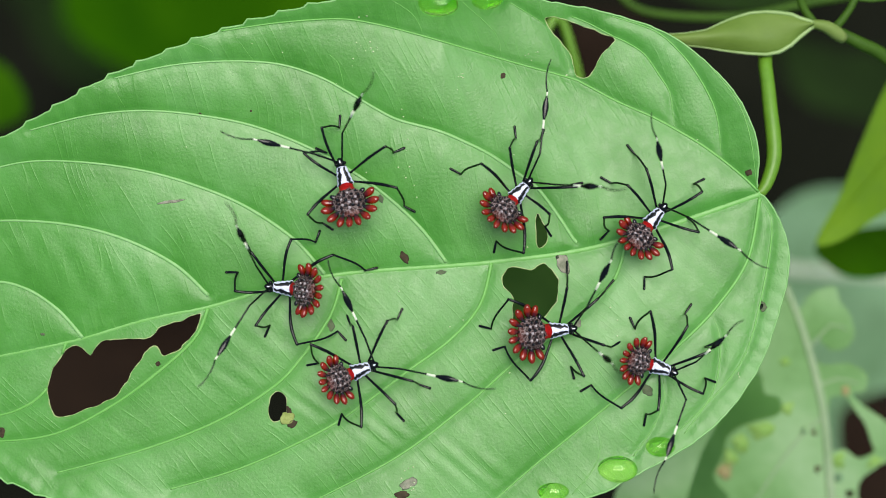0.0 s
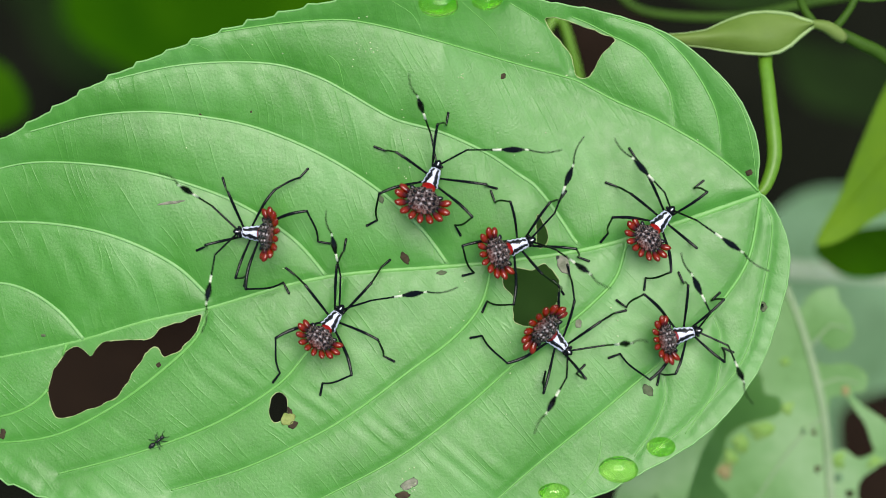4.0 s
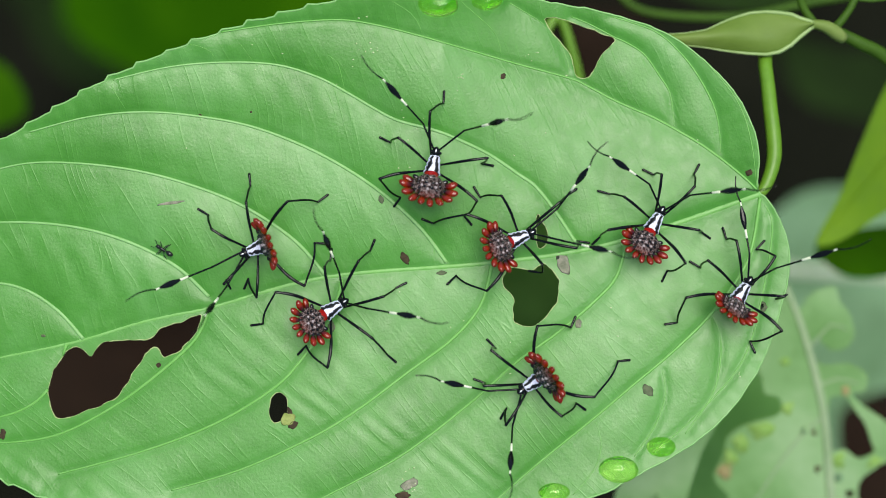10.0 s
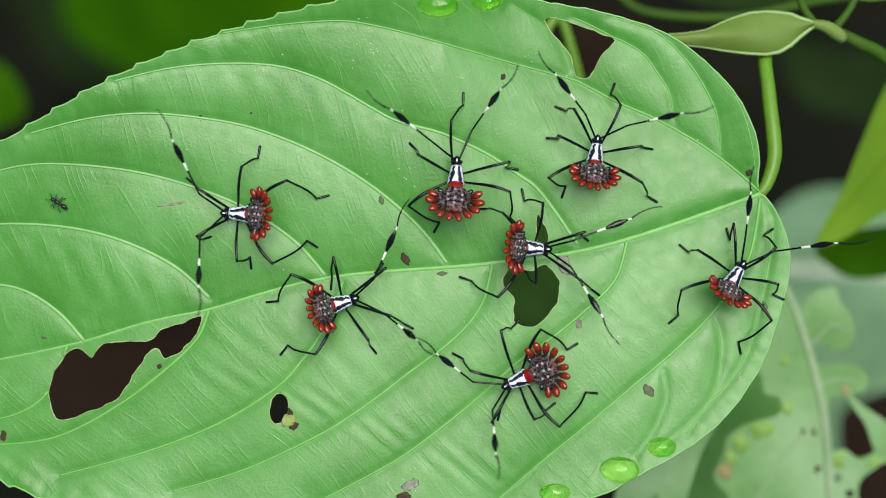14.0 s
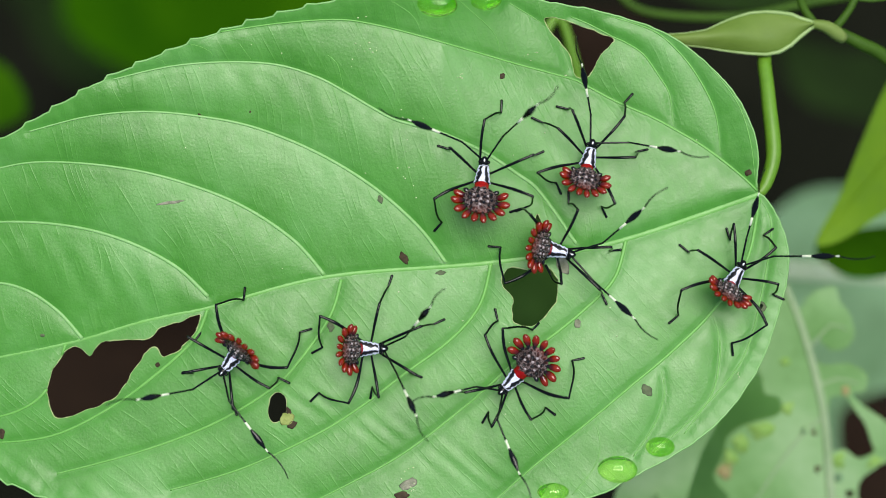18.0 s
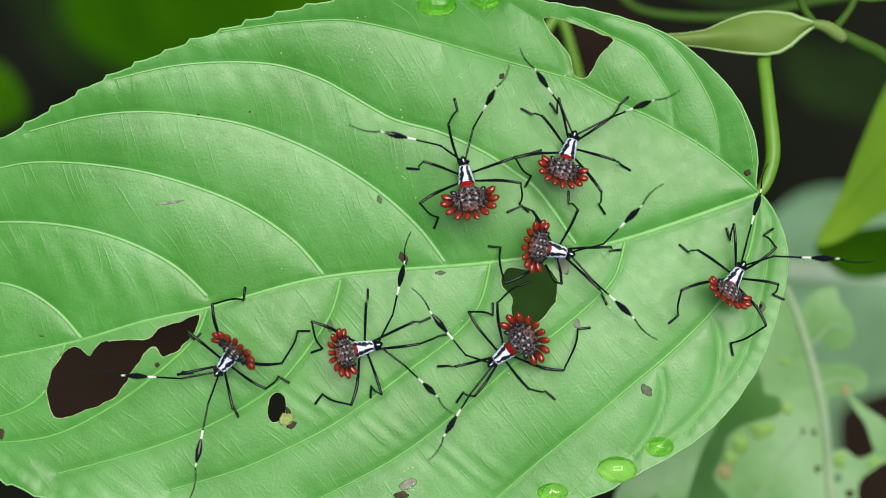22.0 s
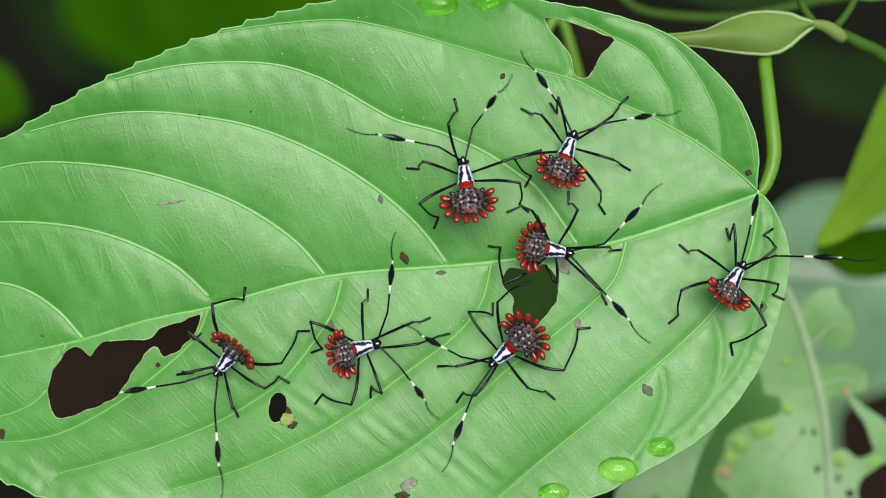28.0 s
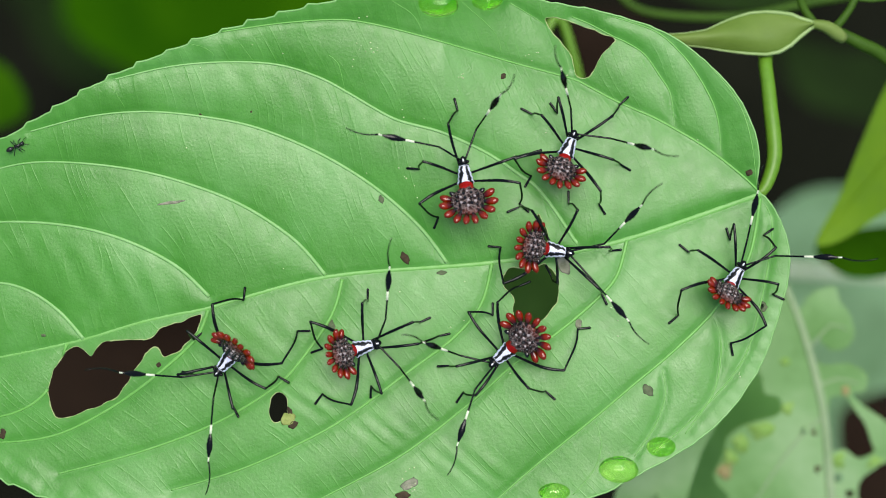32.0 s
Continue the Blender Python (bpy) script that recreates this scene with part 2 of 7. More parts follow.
SIDE_VEINS = [
    [(562, 98), (525, 133), (465, 179), (412, 211), (369, 234), (307, 261), (252, 290), (225, 302), (126, 329), (54, 350), (-43, 378), (-124, 398), (-187, 406), (-283, 400), (-363, 389), (-399, 383)],
    [(237, 11), (231, 17), (202, 61), (165, 109), (135, 131), (82, 167), (29, 193), (-14, 210), (-81, 228), (-124, 250), (-168, 276), (-221, 304), (-293, 326), (-383, 331), (-483, 323), (-584, 300)],
    [(6, -24), (-44, 41), (-124, 111), (-223, 171), (-332, 215), (-431, 235), (-531, 243), (-630, 234), (-732, 208)],
    [(-209, -46), (-264, 16), (-354, 76), (-454, 116), (-553, 141), (-660, 153), (-746, 151), (-838, 128)],
    [(-415, -84), (-475, -29), (-565, 16), (-662, 41), (-777, 48), (-888, 35), (-964, 15)],
    [(-637, -159), (-682, -109), (-741, -71), (-809, -59), (-939, -69)],
    [(409, 213), (407, 236), (401, 276), (383, 306), (355, 345), (321, 367), (303, 375), (257, 399), (227, 411)],
    [(491, 169), (489, 205), (482, 244), (465, 282), (441, 321), (417, 350), (388, 377), (355, 394), (297, 412)],
    [(224, 316), (213, 351), (187, 391), (119, 435)],
    [(561, 90), (582, 41), (565, -79), (529, -198), (444, -298), (374, -357)],
    [(561, 90), (539, -20), (479, -109), (408, -180), (337, -240), (266, -300), (159, -387), (59, -475)],
    [(325, 16), (306, -49), (266, -94), (201, -149), (130, -200), (40, -279), (-80, -369), (-229, -448)],
    [(86, -26), (66, -99), (16, -159), (-64, -219), (-144, -279), (-224, -329), (-353, -388), (-482, -427)],
    [(-179, -54), (-199, -119), (-254, -199), (-304, -249), (-404, -309), (-533, -358), (-682, -398)],
    [(-416, -107), (-439, -159), (-503, -219), (-583, -278), (-682, -328), (-780, -342), (-854, -333)],
    [(-667, -169), (-700, -248), (-757, -289), (-854, -308)],
    [(474, -112), (489, -150), (490, -198), (476, -258), (428, -327)],
    [(387, -213), (393, -252), (384, -291), (367, -325), (338, -367)],
    [(270, -306), (279, -344), (270, -383), (246, -417), (229, -435)],
    [(555, 107), (547, 179), (533, 234), (513, 273), (479, 315), (442, 352)],
    [(103, 341), (97, 371), (82, 393), (44, 427), (22, 447)],
    [(-38, 381), (-41, 393), (-57, 417), (-91, 439)],
    [(-173, 275), (-179, 301), (-187, 329), (-203, 343)],
    [(-328, 323), (-343, 341), (-359, 363)],
    [(-405, 337), (-411, 349), (-431, 359), (-451, 363)],
    [(-487, 319), (-495, 333), (-511, 338)],
    [(-563, 249), (-578, 273), (-587, 289)],
]
HOLES = [
    [(-699, -248), (-687, -208), (-667, -180), (-643, -174), (-624, -189), (-598, -164), (-525, -159), (-495, -139),
     (-465, -127), (-429, -115), (-434, -139), (-462, -177), (-494, -191), (-503, -176), (-523, -181), (-549, -219),
     (-583, -264), (-653, -294), (-687, -297)],
    [(108, -44), (121, -31), (156, -37), (181, -26), (204, -59), (202, -89), (182, -119), (157, -137), (127, -130),
     (121, -104), (126, -89), (106, -64)],
    [(-290, -252), (-280, -258), (-274, -273), (-276, -290), (-285, -305), (-298, -308), (-308, -295), (-308, -276), (-302, -260)],
    [(179, 407), (214, 405), (274, 383), (302, 371), (283, 345), (255, 302), (233, 309), (225, 344), (199, 377)],
    [(165, 58), (169, 60), (184, 31), (181, 6), (166, 3), (164, 36)],
]
from mathutils.geometry import delaunay_2d_cdt

rng = np.random.default_rng(4)
outline = smooth_line(OUTLINE, 9, True)
# fine saw teeth, one every 6 mm, that lean towards the tip
step = np.linalg.norm(np.roll(outline, -1, 0) - outline, axis=1)
run = np.concatenate([[0], np.cumsum(step)[:-1]])
tangent = np.roll(outline, -1, 0) - np.roll(outline, 1, 0)
tangent /= np.linalg.norm(tangent, axis=1)[:, None]
outward = np.stack([tangent[:, 1], -tangent[:, 0]], 1)
phase = (run / 55.0 + 0.12 * np.sin(run / 170.0)) % 1.0
size = np.interp(outline[:, 0], [-1200, -300, 100, 600], [8, 8, 3.0, 0.6])
tooth = (size * (phase ** 2.6))[:, None]
outline = outline + outward * tooth + rng.normal(0, 0.35, outline.shape)
holes = []
for h in HOLES:
    line = smooth_line(h, 5, True)
    holes.append(line + np.stack([np.convolve(rng.normal(0, 1.6, len(line)), [0.3, 0.4, 0.3], "same") for _ in "xy"], 1))
vein_lines = [smooth_line(v, 8) for v in SIDE_VEINS]
mid_line = smooth_line(MIDRIB, 8)
groove_lines = [smooth_line(v, 3.5) for v in SIDE_VEINS[:18] + [MIDRIB]]
mid_x, mid_y = mid_line[::-1, 0], mid_line[::-1, 1]


def leaf_field(xy):
    """Height of the leaf's upper side over its plane, the place across the ladder of fine veins and the distance from the midrib."""
    xy = np.atleast_2d(np.asarray(xy, float))
    # distance from the veins, blended smoothly where two are equally far
    near = np.empty(len(xy))
    for a in range(0, len(xy), 4000):
        px, py = xy[a:a + 4000, :1], xy[a:a + 4000, 1:]
        apart = [np.sqrt(((px - v[:, 0]) ** 2 + (py - v[:, 1]) ** 2).min(1)) for v in groove_lines]
        near[a:a + 4000] = np.sum(np.maximum(apart, 0.5) ** -3.0, axis=0) ** (-1 / 3.0)
    x, y = xy[:, 0], xy[:, 1]
    off = y - np.interp(x, mid_x, mid_y)
    margin = np.empty(len(xy))
    for a in range(0, len(xy), 4000):
        margin[a:a + 4000] = np.linalg.norm(xy[a:a + 4000, None] - outline[None, ::3], axis=2).min(1)
    z = 5.2 * (1 - np.exp(-(near / 36.0) ** 2)) - 10.0              # the blade swells between its veins
    z += np.where(off > 0, np.interp(x, [0, 260, 540], [0.115, -0.02, -0.12]), 0.045) * (np.sqrt(off ** 2 + 900.0) - 30)                         # it is folded upwards along the midrib
    z += np.where(off > 0, 3.6, 1.5) * (1 - np.exp(-(off / 17.0) ** 2)) * np.clip((x - 60) / 260.0, 0, 1)   # deeper towards the stalk
    flap = y - np.interp(x, [225, 307, 369, 412, 465, 525, 561], [302, 261, 234, 211, 179, 133, 98])
    z += 0.075 * (flap + np.sqrt(flap ** 2 + 300.0)) * np.clip((x - 120) / 160.0, 0, 1)   # beyond the basal vein it rises again
    z += 6.0 * np.exp(-(margin / 40.0) ** 2)                         # the rim turns up
    z -= 2.4 * np.exp(-(near / 8.0) ** 2)                            # the veins lie in narrow grooves
    z -= np.clip(x - 380, 0, 400) ** 2 / 7000.0                     # the base bends down to its stalk
    z -= np.clip(-480 - x, 0, 900) ** 2 / 4800.0                    # the tip hangs
    z += 2.6 * np.sin(x / 95.0 + y / 140.0) + 1.6 * np.sin(y / 70.0 - x / 210.0)
    low = (off < 0).astype(float)                                    # 1 under the midrib, 0 above it
    rung = x + off * np.where(low > 0, 0.78, 0.34) + 9 * np.sin(off / 55.0 + x / 160.0)
    swing = np.sin(rung / 9.5 + 3.2 * np.sin(rung / 83.0 + off / 140.0) + 1.7 * np.sin(off / 47.0 + x / 90.0))
    swing *= (0.5 + 0.5 * np.sin(x / 130.0 + y / 77.0)) ** 1.5 * (0.6 + 0.4 * np.sin(off / 31.0 + rung / 40.0))
    z += 0.75 * swing * (1 - np.exp(-(near / 24.0) ** 2)) * np.interp(x, [300, 480], [1, 0.3])   # soft wrinkles between the veins
    return z, rung, off


def sit(x, y, z):
    """A point of the plan at a height: the plan is drawn as it shows from the eye, so what stands higher lies closer to the axis."""
    k = (1 - z * U / EYE) * U
    return x * k, y * k, z * U


def on_leaf(x, y, lift=0.0):
    """A point of the leaf's upper side, in metres."""
    z = leaf_field((x, y))[0][0]
    px, py, pz = sit(x, y, z)
    return Vector((px, py, LEAF + pz + lift * U))


def inside(poly, xy):
    """Which points lie inside a closed outline."""
    x, y = xy[:, 0], xy[:, 1]
    hit = np.zeros(len(xy), bool)
    for (x1, y1), (x2, y2) in zip(poly, np.roll(poly, -1, 0)):
        if y1 != y2:
            hit ^= ((y1 > y) != (y2 > y)) & (x < (x2 - x1) * (y - y1) / (y2 - y1) + x1)
    return hit


def flat_blade(edge, gaps, cell):
    """Triangles that fill an outline but for its gaps, with a fine grid of points inside."""
    lo, hi = edge.min(0), edge.max(0)
    gx, gy = np.meshgrid(np.arange(lo[0], hi[0], cell), np.arange(lo[1], hi[1], cell))
    pts = np.stack([gx.ravel(), gy.ravel()], 1) + rng.uniform(-0.25, 0.25, (gx.size, 2)) * cell
    keep = inside(edge, pts)
    for g in gaps:
        keep &= ~inside(g, pts)
    pts = pts[keep]
    loops, allp, n = [edge] + list(gaps), [], 0
    edges = []
    for lp in loops:
        edges += [(n + i, n + (i + 1) % len(lp)) for i in range(len(lp))]
        allp.append(lp)
        n += len(lp)
    allp = np.concatenate(allp + [pts])
    vs, _, fs, *_ = delaunay_2d_cdt([Vector(p) for p in allp], edges, [], 0, 1e-4)
    vs, fs = np.array([tuple(v) for v in vs]), np.array([tuple(f) for f in fs])
    mid = vs[fs].mean(1)
    keep = inside(edge, mid)
    for g in gaps:
        keep &= ~inside(g, mid)
    return vs, fs[keep]


def blade_object(name, vs, fs, heights, mat, parent, thick=2.2, rungs=None):
    me = bpy.data.meshes.new(name)
    co = np.column_stack([vs * U, heights * U])
    me.from_pydata(co.tolist(), [], fs.tolist())
    if rungs is not None:
        at = me.attributes.new("rungs", "FLOAT_VECTOR", "POINT")
        at.data.foreach_set("vector", np.ascontiguousarray(rungs, dtype=np.float32).ravel())
    me.materials.append(mat)
    me.polygons.foreach_set("use_smooth", [True] * len(me.polygons))
    me.update()
    ob = new(name, me)
    ob.parent = parent
    sol = ob.modifiers.new("thickness", "SOLIDIFY")
    sol.thickness, sol.offset = thick * U, -1
    ob.modifiers.new("crisp rim", "EDGE_SPLIT").split_angle = radians(50)
    return ob


big_leaf = tagged(new("leaf"), "large fresh green oval leaf with chewed holes and toothed margin", "leaf")
big_leaf.matrix_basis = pose(0, 0, LEAF)
vs, fs = flat_blade(outline, holes, 4.6)
zs, runs, offs = leaf_field(vs)
blade_object("blade", vs * (1 - zs * U / EYE)[:, None], fs, zs, BLADE, big_leaf, 2.2, np.column_stack([runs, offs, np.interp(vs[:, 0], [250, 470], [1.0, 0.25])]))


def vein(name, line, r0, r1, parent, mat, lift, fade=0):
    keep = ~np.any([inside(h, line) for h in holes], axis=0)
    line = line[keep & inside(outline, line)]
    z = leaf_field(line)[0]
    n = len(line)
    bm = bmesh.new()
    tube(bm, [sit(p[0], p[1], zz + lift) for p, zz in zip(line, z)],
         [(r0 + (r1 - r0) * i / n) * U * (min(1.0, 0.2 + i / fade) if fade else 1.0) for i in range(n)], 8, 0.5)
    return part(name, bm, mat, parent)


def split_runs(line):
    """The stretches of a vein that no hole interrupts."""
    ok = ~np.any([inside(h, line) for h in holes], axis=0) & inside(outline, line)
    out, cur = [], []
    for p, k in zip(line, ok):
        if k:
            cur.append(p)
        else:
            if len(cur) > 3:
                out.append(np.array(cur))
            cur = []
    if len(cur) > 3:
        out.append(np.array(cur))
    return out


for piece in split_runs(smooth_line(MIDRIB, 8)):
    s = np.clip((piece[0][0] + 1224) / 1790, 0, 1)
    e = np.clip((piece[-1][0] + 1224) / 1790, 0, 1)
    vein("midrib", piece, 2.8 + 3.4 * s, 2.8 + 3.4 * e, big_leaf, MIDRIB_GREEN, -1.3)
for k, line in enumerate(vein_lines):
    for i, piece in enumerate(split_runs(line)):
        fine = k in (6, 7, 8, 9) or k > 15
        r0, r1 = (1.9, 1.0) if fine and k < 18 else (1.3, 0.6) if fine else (2.2 if k == 0 else 3.5 if i == 0 else 2.6, 1.3)
        vein("side_vein", piece, r0, r1, big_leaf, VEIN if 0 < k < 6 else LOW_VEIN, 0.2 if fine else 0.5, 14 if fine else 0)
rim_z = leaf_field(outline)[0]
rim_line = [sit(p[0], p[1], zz - 0.9) for p, zz in zip(outline, rim_z)]
bm = bmesh.new()
tube(bm, rim_line + rim_line[:1], [1.9 * U] * (len(rim_line) + 1), 6)
part("margin", bm, VEIN, big_leaf, "thin pale green leaf margin")


def stalk(name, ctrl, radii, mat, parent=None, label="", seg=12, z0=0.0):
    """A round stalk along a smooth curve; ctrl in tenths of a millimetre with heights over the leaf's plane."""
    line = smooth_line(ctrl, 12)
    k = np.linspace(0, 1, len(line))
    rad = np.interp(k, np.linspace(0, 1, len(radii)), radii)
    bm = bmesh.new()
    tube(bm, [(p[0] * U, p[1] * U, z0 + p[2] * U) for p in line], [r * U for r in rad], seg)
    return part(name, bm, mat, parent, label)


stalk("leaf_stalk", [(552, 94, -36), (571, 104, -34), (584, 128, -38), (594, 162, -44), (595, 200, -52), (592, 250, -65), (591, 300, -85), (592, 350, -115), (610, 400, -160), (655, 430, -200)],
      [8, 12, 14, 14, 13.5, 13, 13, 13, 13, 12], STEM, big_leaf, "smooth bright green leaf stalk")


def scar(x, y, rx, ry, turn, mat, name="scar"):
    """A small dead patch on the blade, a shallow crust of uneven outline."""
    bm = bmesh.new()
    c, s = math.cos(radians(turn)), math.sin(radians(turn))
    rings = []
    for f, lift in ((1.0, 0.05), (0.85, 0.45), (0.4, 0.4)):
        ring = []
        for k in range(26):
            a = 2 * math.pi * k / 26
            w = f * (1 + 0.12 * math.sin(2 * a + x) + 0.09 * math.sin(4 * a + y) + 0.05 * math.sin(7 * a + x))
            px, py = x + (rx * math.cos(a) * c - ry * math.sin(a) * s) * w, y + (rx * math.cos(a) * s + ry * math.sin(a) * c) * w
            ring.append(sit(px, py, leaf_field((px, py))[0][0] + lift))
        rings.append(ring)
    loft(bm, rings)
    return part(name, bm, mat, big_leaf)


for x, y, rx, ry, turn, mat in ((212, -25, 12, 19, 20, PALE_SCAR), (-68, -16, 6, 13, 35, BROWN), (-110, 88, 5, 7, 0, GREY_SCAR),
                                (362, -250, 9, 11, 30, GREY_SCAR), (566, -102, 7, 9, 40, GREY_SCAR), (106, 306, 5, 5, 0, BROWN),
                                (541, 135, 6, 6, 0, BROWN), (-198, -136, 6, 11, 0, GREY_SCAR), (239, -132, 6, 8, 20, PALE_SCAR),
                                (-3, -42, 9, 4, 10, GREY_SCAR), (-482, 82, 22, 3, 8, PALE_SCAR), (-430, 237, 3, 3, 0, BROWN),
                                (-780, -327, 6, 9, 0, BROWN), (-504, -205, 5, 4, 0, BROWN),
                                (-275, -301, 12, 13, 20, DRIED), (-266, -311, 10, 6, 40, BROWN), (-272, -288, 5, 8, 20, BROWN), (-60, -416, 16, 9, 35, PALE_SCAR),
                                (-72, -436, 13, 7, 15, BROWN), (-340, 243, 2, 2, 0, BROWN), (-708, -153, 4, 3, 0, GREY_SCAR)):
    scar(x, y, rx, ry, turn, mat)
for h in holes:
    # the chewed rim has dried to a thin pale welt
    z = leaf_field(h)[0]
    line = [sit(p[0], p[1], zz - 0.9) for p, zz in zip(h, z)]
    bm = bmesh.new()
    tube(bm, line + line[:1], [1.5 * U * (0.7 + 0.5 * noise.noise(Vector(p) * 900)) for p in line + line[:1]], 6)
    part("chewed_rim", bm, EATEN, big_leaf, "thin dried pale rim of a chewed hole")


def droplet(x, y, rx, ry, h):
    """A bead of rain that sits on the blade."""
    bm = bmesh.new()
    rings = []
    for f, z in ((0.96, -1.0), (1.0, 1.5), (0.96, 0.35 * h), (0.8, 0.7 * h), (0.5, 0.93 * h), (0.18, h)):
        rings.append([(rx * f * math.cos(a) * (1 + 0.05 * math.sin(2 * a + x)) * U, ry * f * math.sin(a) * U, z * U)
                      for a in (2 * math.pi * k / 28 for k in range(28))])
    loft(bm, rings)
    ob = part("water_droplet", bm, WATER)
    ob.visible_shadow = False
    ob.matrix_basis = Matrix.Translation(on_leaf(x, y, -1.0))
    return tagged(ob, "round water droplet, tinted green, resting on the green leaf", "water droplet", "droplets on the leaf")


droplets = []
for x, y, rx, ry, h in ((310, -390, 34, 24, 26), (385, -350, 25, 18, 22), (196, -430, 27, 16, 18), (-9, 433, 36, 22, 20), (76, 439, 28, 16, 16)):
    droplets.append(droplet(x, y, rx, ry, h))


# pale crumbs and dust in a few patches
crumb_rng = random.Random(5)
spots = []
for cx, cy, spread, count in ((-144, 361, 22, 14), (-65, 212, 20, 8), (-72, 128, 16, 5), (31, 306, 8, 6), (154, 341, 8, 6), (10, -120, 40, 4), (-330, 352, 30, 3), (219, 304, 2, 3),
                              (526, -222, 3, 3), (451, 186, 3, 2), (-60, -410, 14, 8), (-540, -190, 18, 10), (-350, 230, 200, 10), (200, -300, 180, 10)):
    spots += [(crumb_rng.gauss(cx, spread * 0.6), crumb_rng.gauss(cy, spread), crumb_rng.uniform(0.7, 1.7)) for _ in range(count)]
spots = [q for q in spots if inside(outline, np.array([q[:2]]))[0] and not any(inside(h, np.array([q[:2]]))[0] for h in holes)]
spot_z = leaf_field([(x, y) for x, y, _ in spots])[0]
bm = bmesh.new()
for (x, y, r), z in zip(spots, spot_z):
    bmesh.ops.create_icosphere(bm, subdivisions=1, radius=r * U, matrix=Matrix.Translation(sit(x, y, z + 0.4 * r)) @ Matrix.Diagonal((1.2, 0.9, 0.5, 1)))
crumbs = part("crumbs", bm, CRUMB)
crumbs.matrix_basis = pose(0, 0, LEAF)
tagged(crumbs, "pale yellow-green crumbs and dust on the leaf", "crumbs", kind="stuff")


# ---- the plants under and round the big leaf ----
def plant_leaf(name, ctrl, drop, mat, label, veins=(), vein_mat=None, gaps=(), cell=22.0, wave=8.0, thick=3.0, ragged=0.0, tip=0.0, rim=None, patches=()):
    """A leaf of its own at some depth under the big leaf, its outline and gaps as smooth curves."""
    edge = smooth_line(ctrl, 14, True)
    if ragged:
        edge = edge + np.stack([np.convolve(rng.normal(0, ragged, len(edge)), [0.25, 0.5, 0.25], "same") for _ in "xy"], 1)
    gl = [smooth_line(g, 10, True) for g in gaps]
    v, f = flat_blade(edge, gl, cell)
    mid = v.mean(0)

    def height(p):
        return (drop + wave * np.sin(p[:, 0] / 130 + drop) + wave * np.cos(p[:, 1] / 105 - drop)
                + tip * (p[:, 0] - mid[0]) / 100.0)
    root = tagged(new(name), label, "leaf")
    root.matrix_basis = pose(0, 0, LEAF)
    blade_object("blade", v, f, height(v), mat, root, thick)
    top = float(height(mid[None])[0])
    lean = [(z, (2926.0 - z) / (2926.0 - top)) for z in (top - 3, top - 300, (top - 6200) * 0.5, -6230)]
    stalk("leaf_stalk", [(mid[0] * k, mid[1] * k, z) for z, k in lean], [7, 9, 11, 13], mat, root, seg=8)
    if rim is not None:
        for lp in [edge] + gl:
            z = height(lp)
            ring = [(q[0] * U, q[1] * U, (zz - 1) * U) for q, zz in zip(lp, z)]
            bm = bmesh.new()
            tube(bm, ring + ring[:1], [U * max(0.5, 0.4 + 5.0 * noise.noise(Vector(q) * 45)) for q in ring + ring[:1]], 6)
            part("margin", bm, rim, root, "yellowed dry margin")
    for x, y, r, pm in patches:
        ring = np.array([(x + r * math.cos(a) * (1 + 0.25 * math.sin(2 * a + x) + 0.18 * math.sin(3 * a + y)), y + r * math.sin(a) * (1 + 0.2 * math.sin(3 * a + x)))
                         for a in (2 * math.pi * k / 20 for k in range(20))])
        ring = [q for q in ring if inside(edge, q[None])[0]]
        if len(ring) > 8:
            bm = bmesh.new()
            z = height(np.array(ring))
            loft(bm, [[(q[0] * U, q[1] * U, (zz + up) * U) for q, zz in zip(ring, z)] for up in (0.2, 1.2)])
            part("dry_patch", bm, pm, root, "discoloured dry patch")
    for line, r0, r1 in veins:
        p = smooth_line(line, 14)
        p = p[inside(edge, p)]
        if len(p) > 3:
            z = height(p)
            bm = bmesh.new()
            tube(bm, [(q[0] * U, q[1] * U, (zz + 1) * U) for q, zz in zip(p, z)], [U * r for r in np.linspace(r0, r1, len(p))], 8, 0.6)
            part("vein", bm, vein_mat, root, "pale raised vein")
    return root


young = tagged(new("young_leaf"), "narrow folded young leaf of pale yellowish green", "leaf")
young.matrix_basis = pose(0, 0, LEAF)
bm = bmesh.new()
rings, upper_rim, lower_rim = [], [], []
for k in range(49):
    x = 402 + 274 * (k / 48)
    top = float(np.interp(x, [402, 440, 480, 510, 533, 560, 590, 615, 636, 652, 668, 676], [392, 394, 400, 414, 423, 431, 433, 431, 428, 421, 416, 413]))
    low = float(np.interp(x, [402, 440, 480, 510, 533, 560, 590, 615, 636, 652, 668, 676], [376, 372, 368, 363, 360, 357, 355, 360, 373, 388, 401, 407]))
    ring = []
    for j in range(13):
        q = -1 + 2 * j / 12
        ring.append((x * U, ((top + low) / 2 + q * (top - low) / 2) * U, (-95 + 14 * (1 - q * q) - 2 * math.sin(x / 30 + 3 * q)) * U))
    ring += [(x, y, z - 6 * U) for x, y, z in reversed(ring)]
    rings.append(ring)
    upper_rim.append((ring[12][0], ring[12][1], ring[12][2] + 1 * U))
    lower_rim.append((ring[0][0], ring[0][1], ring[0][2] + 1 * U))
loft(bm, rings)
part("blade", bm, YOUNG, young)
for line in (upper_rim, lower_rim):
    bm = bmesh.new()
    tube(bm, line, [U * r for r in np.interp(np.arange(len(line)), [0, 14, 26, 40, 48], [0.8, 1.2, 2.6, 3.8, 4.5])], 8)
    part("rim", bm, YOUNG_RIM, young, "pale downy rim")
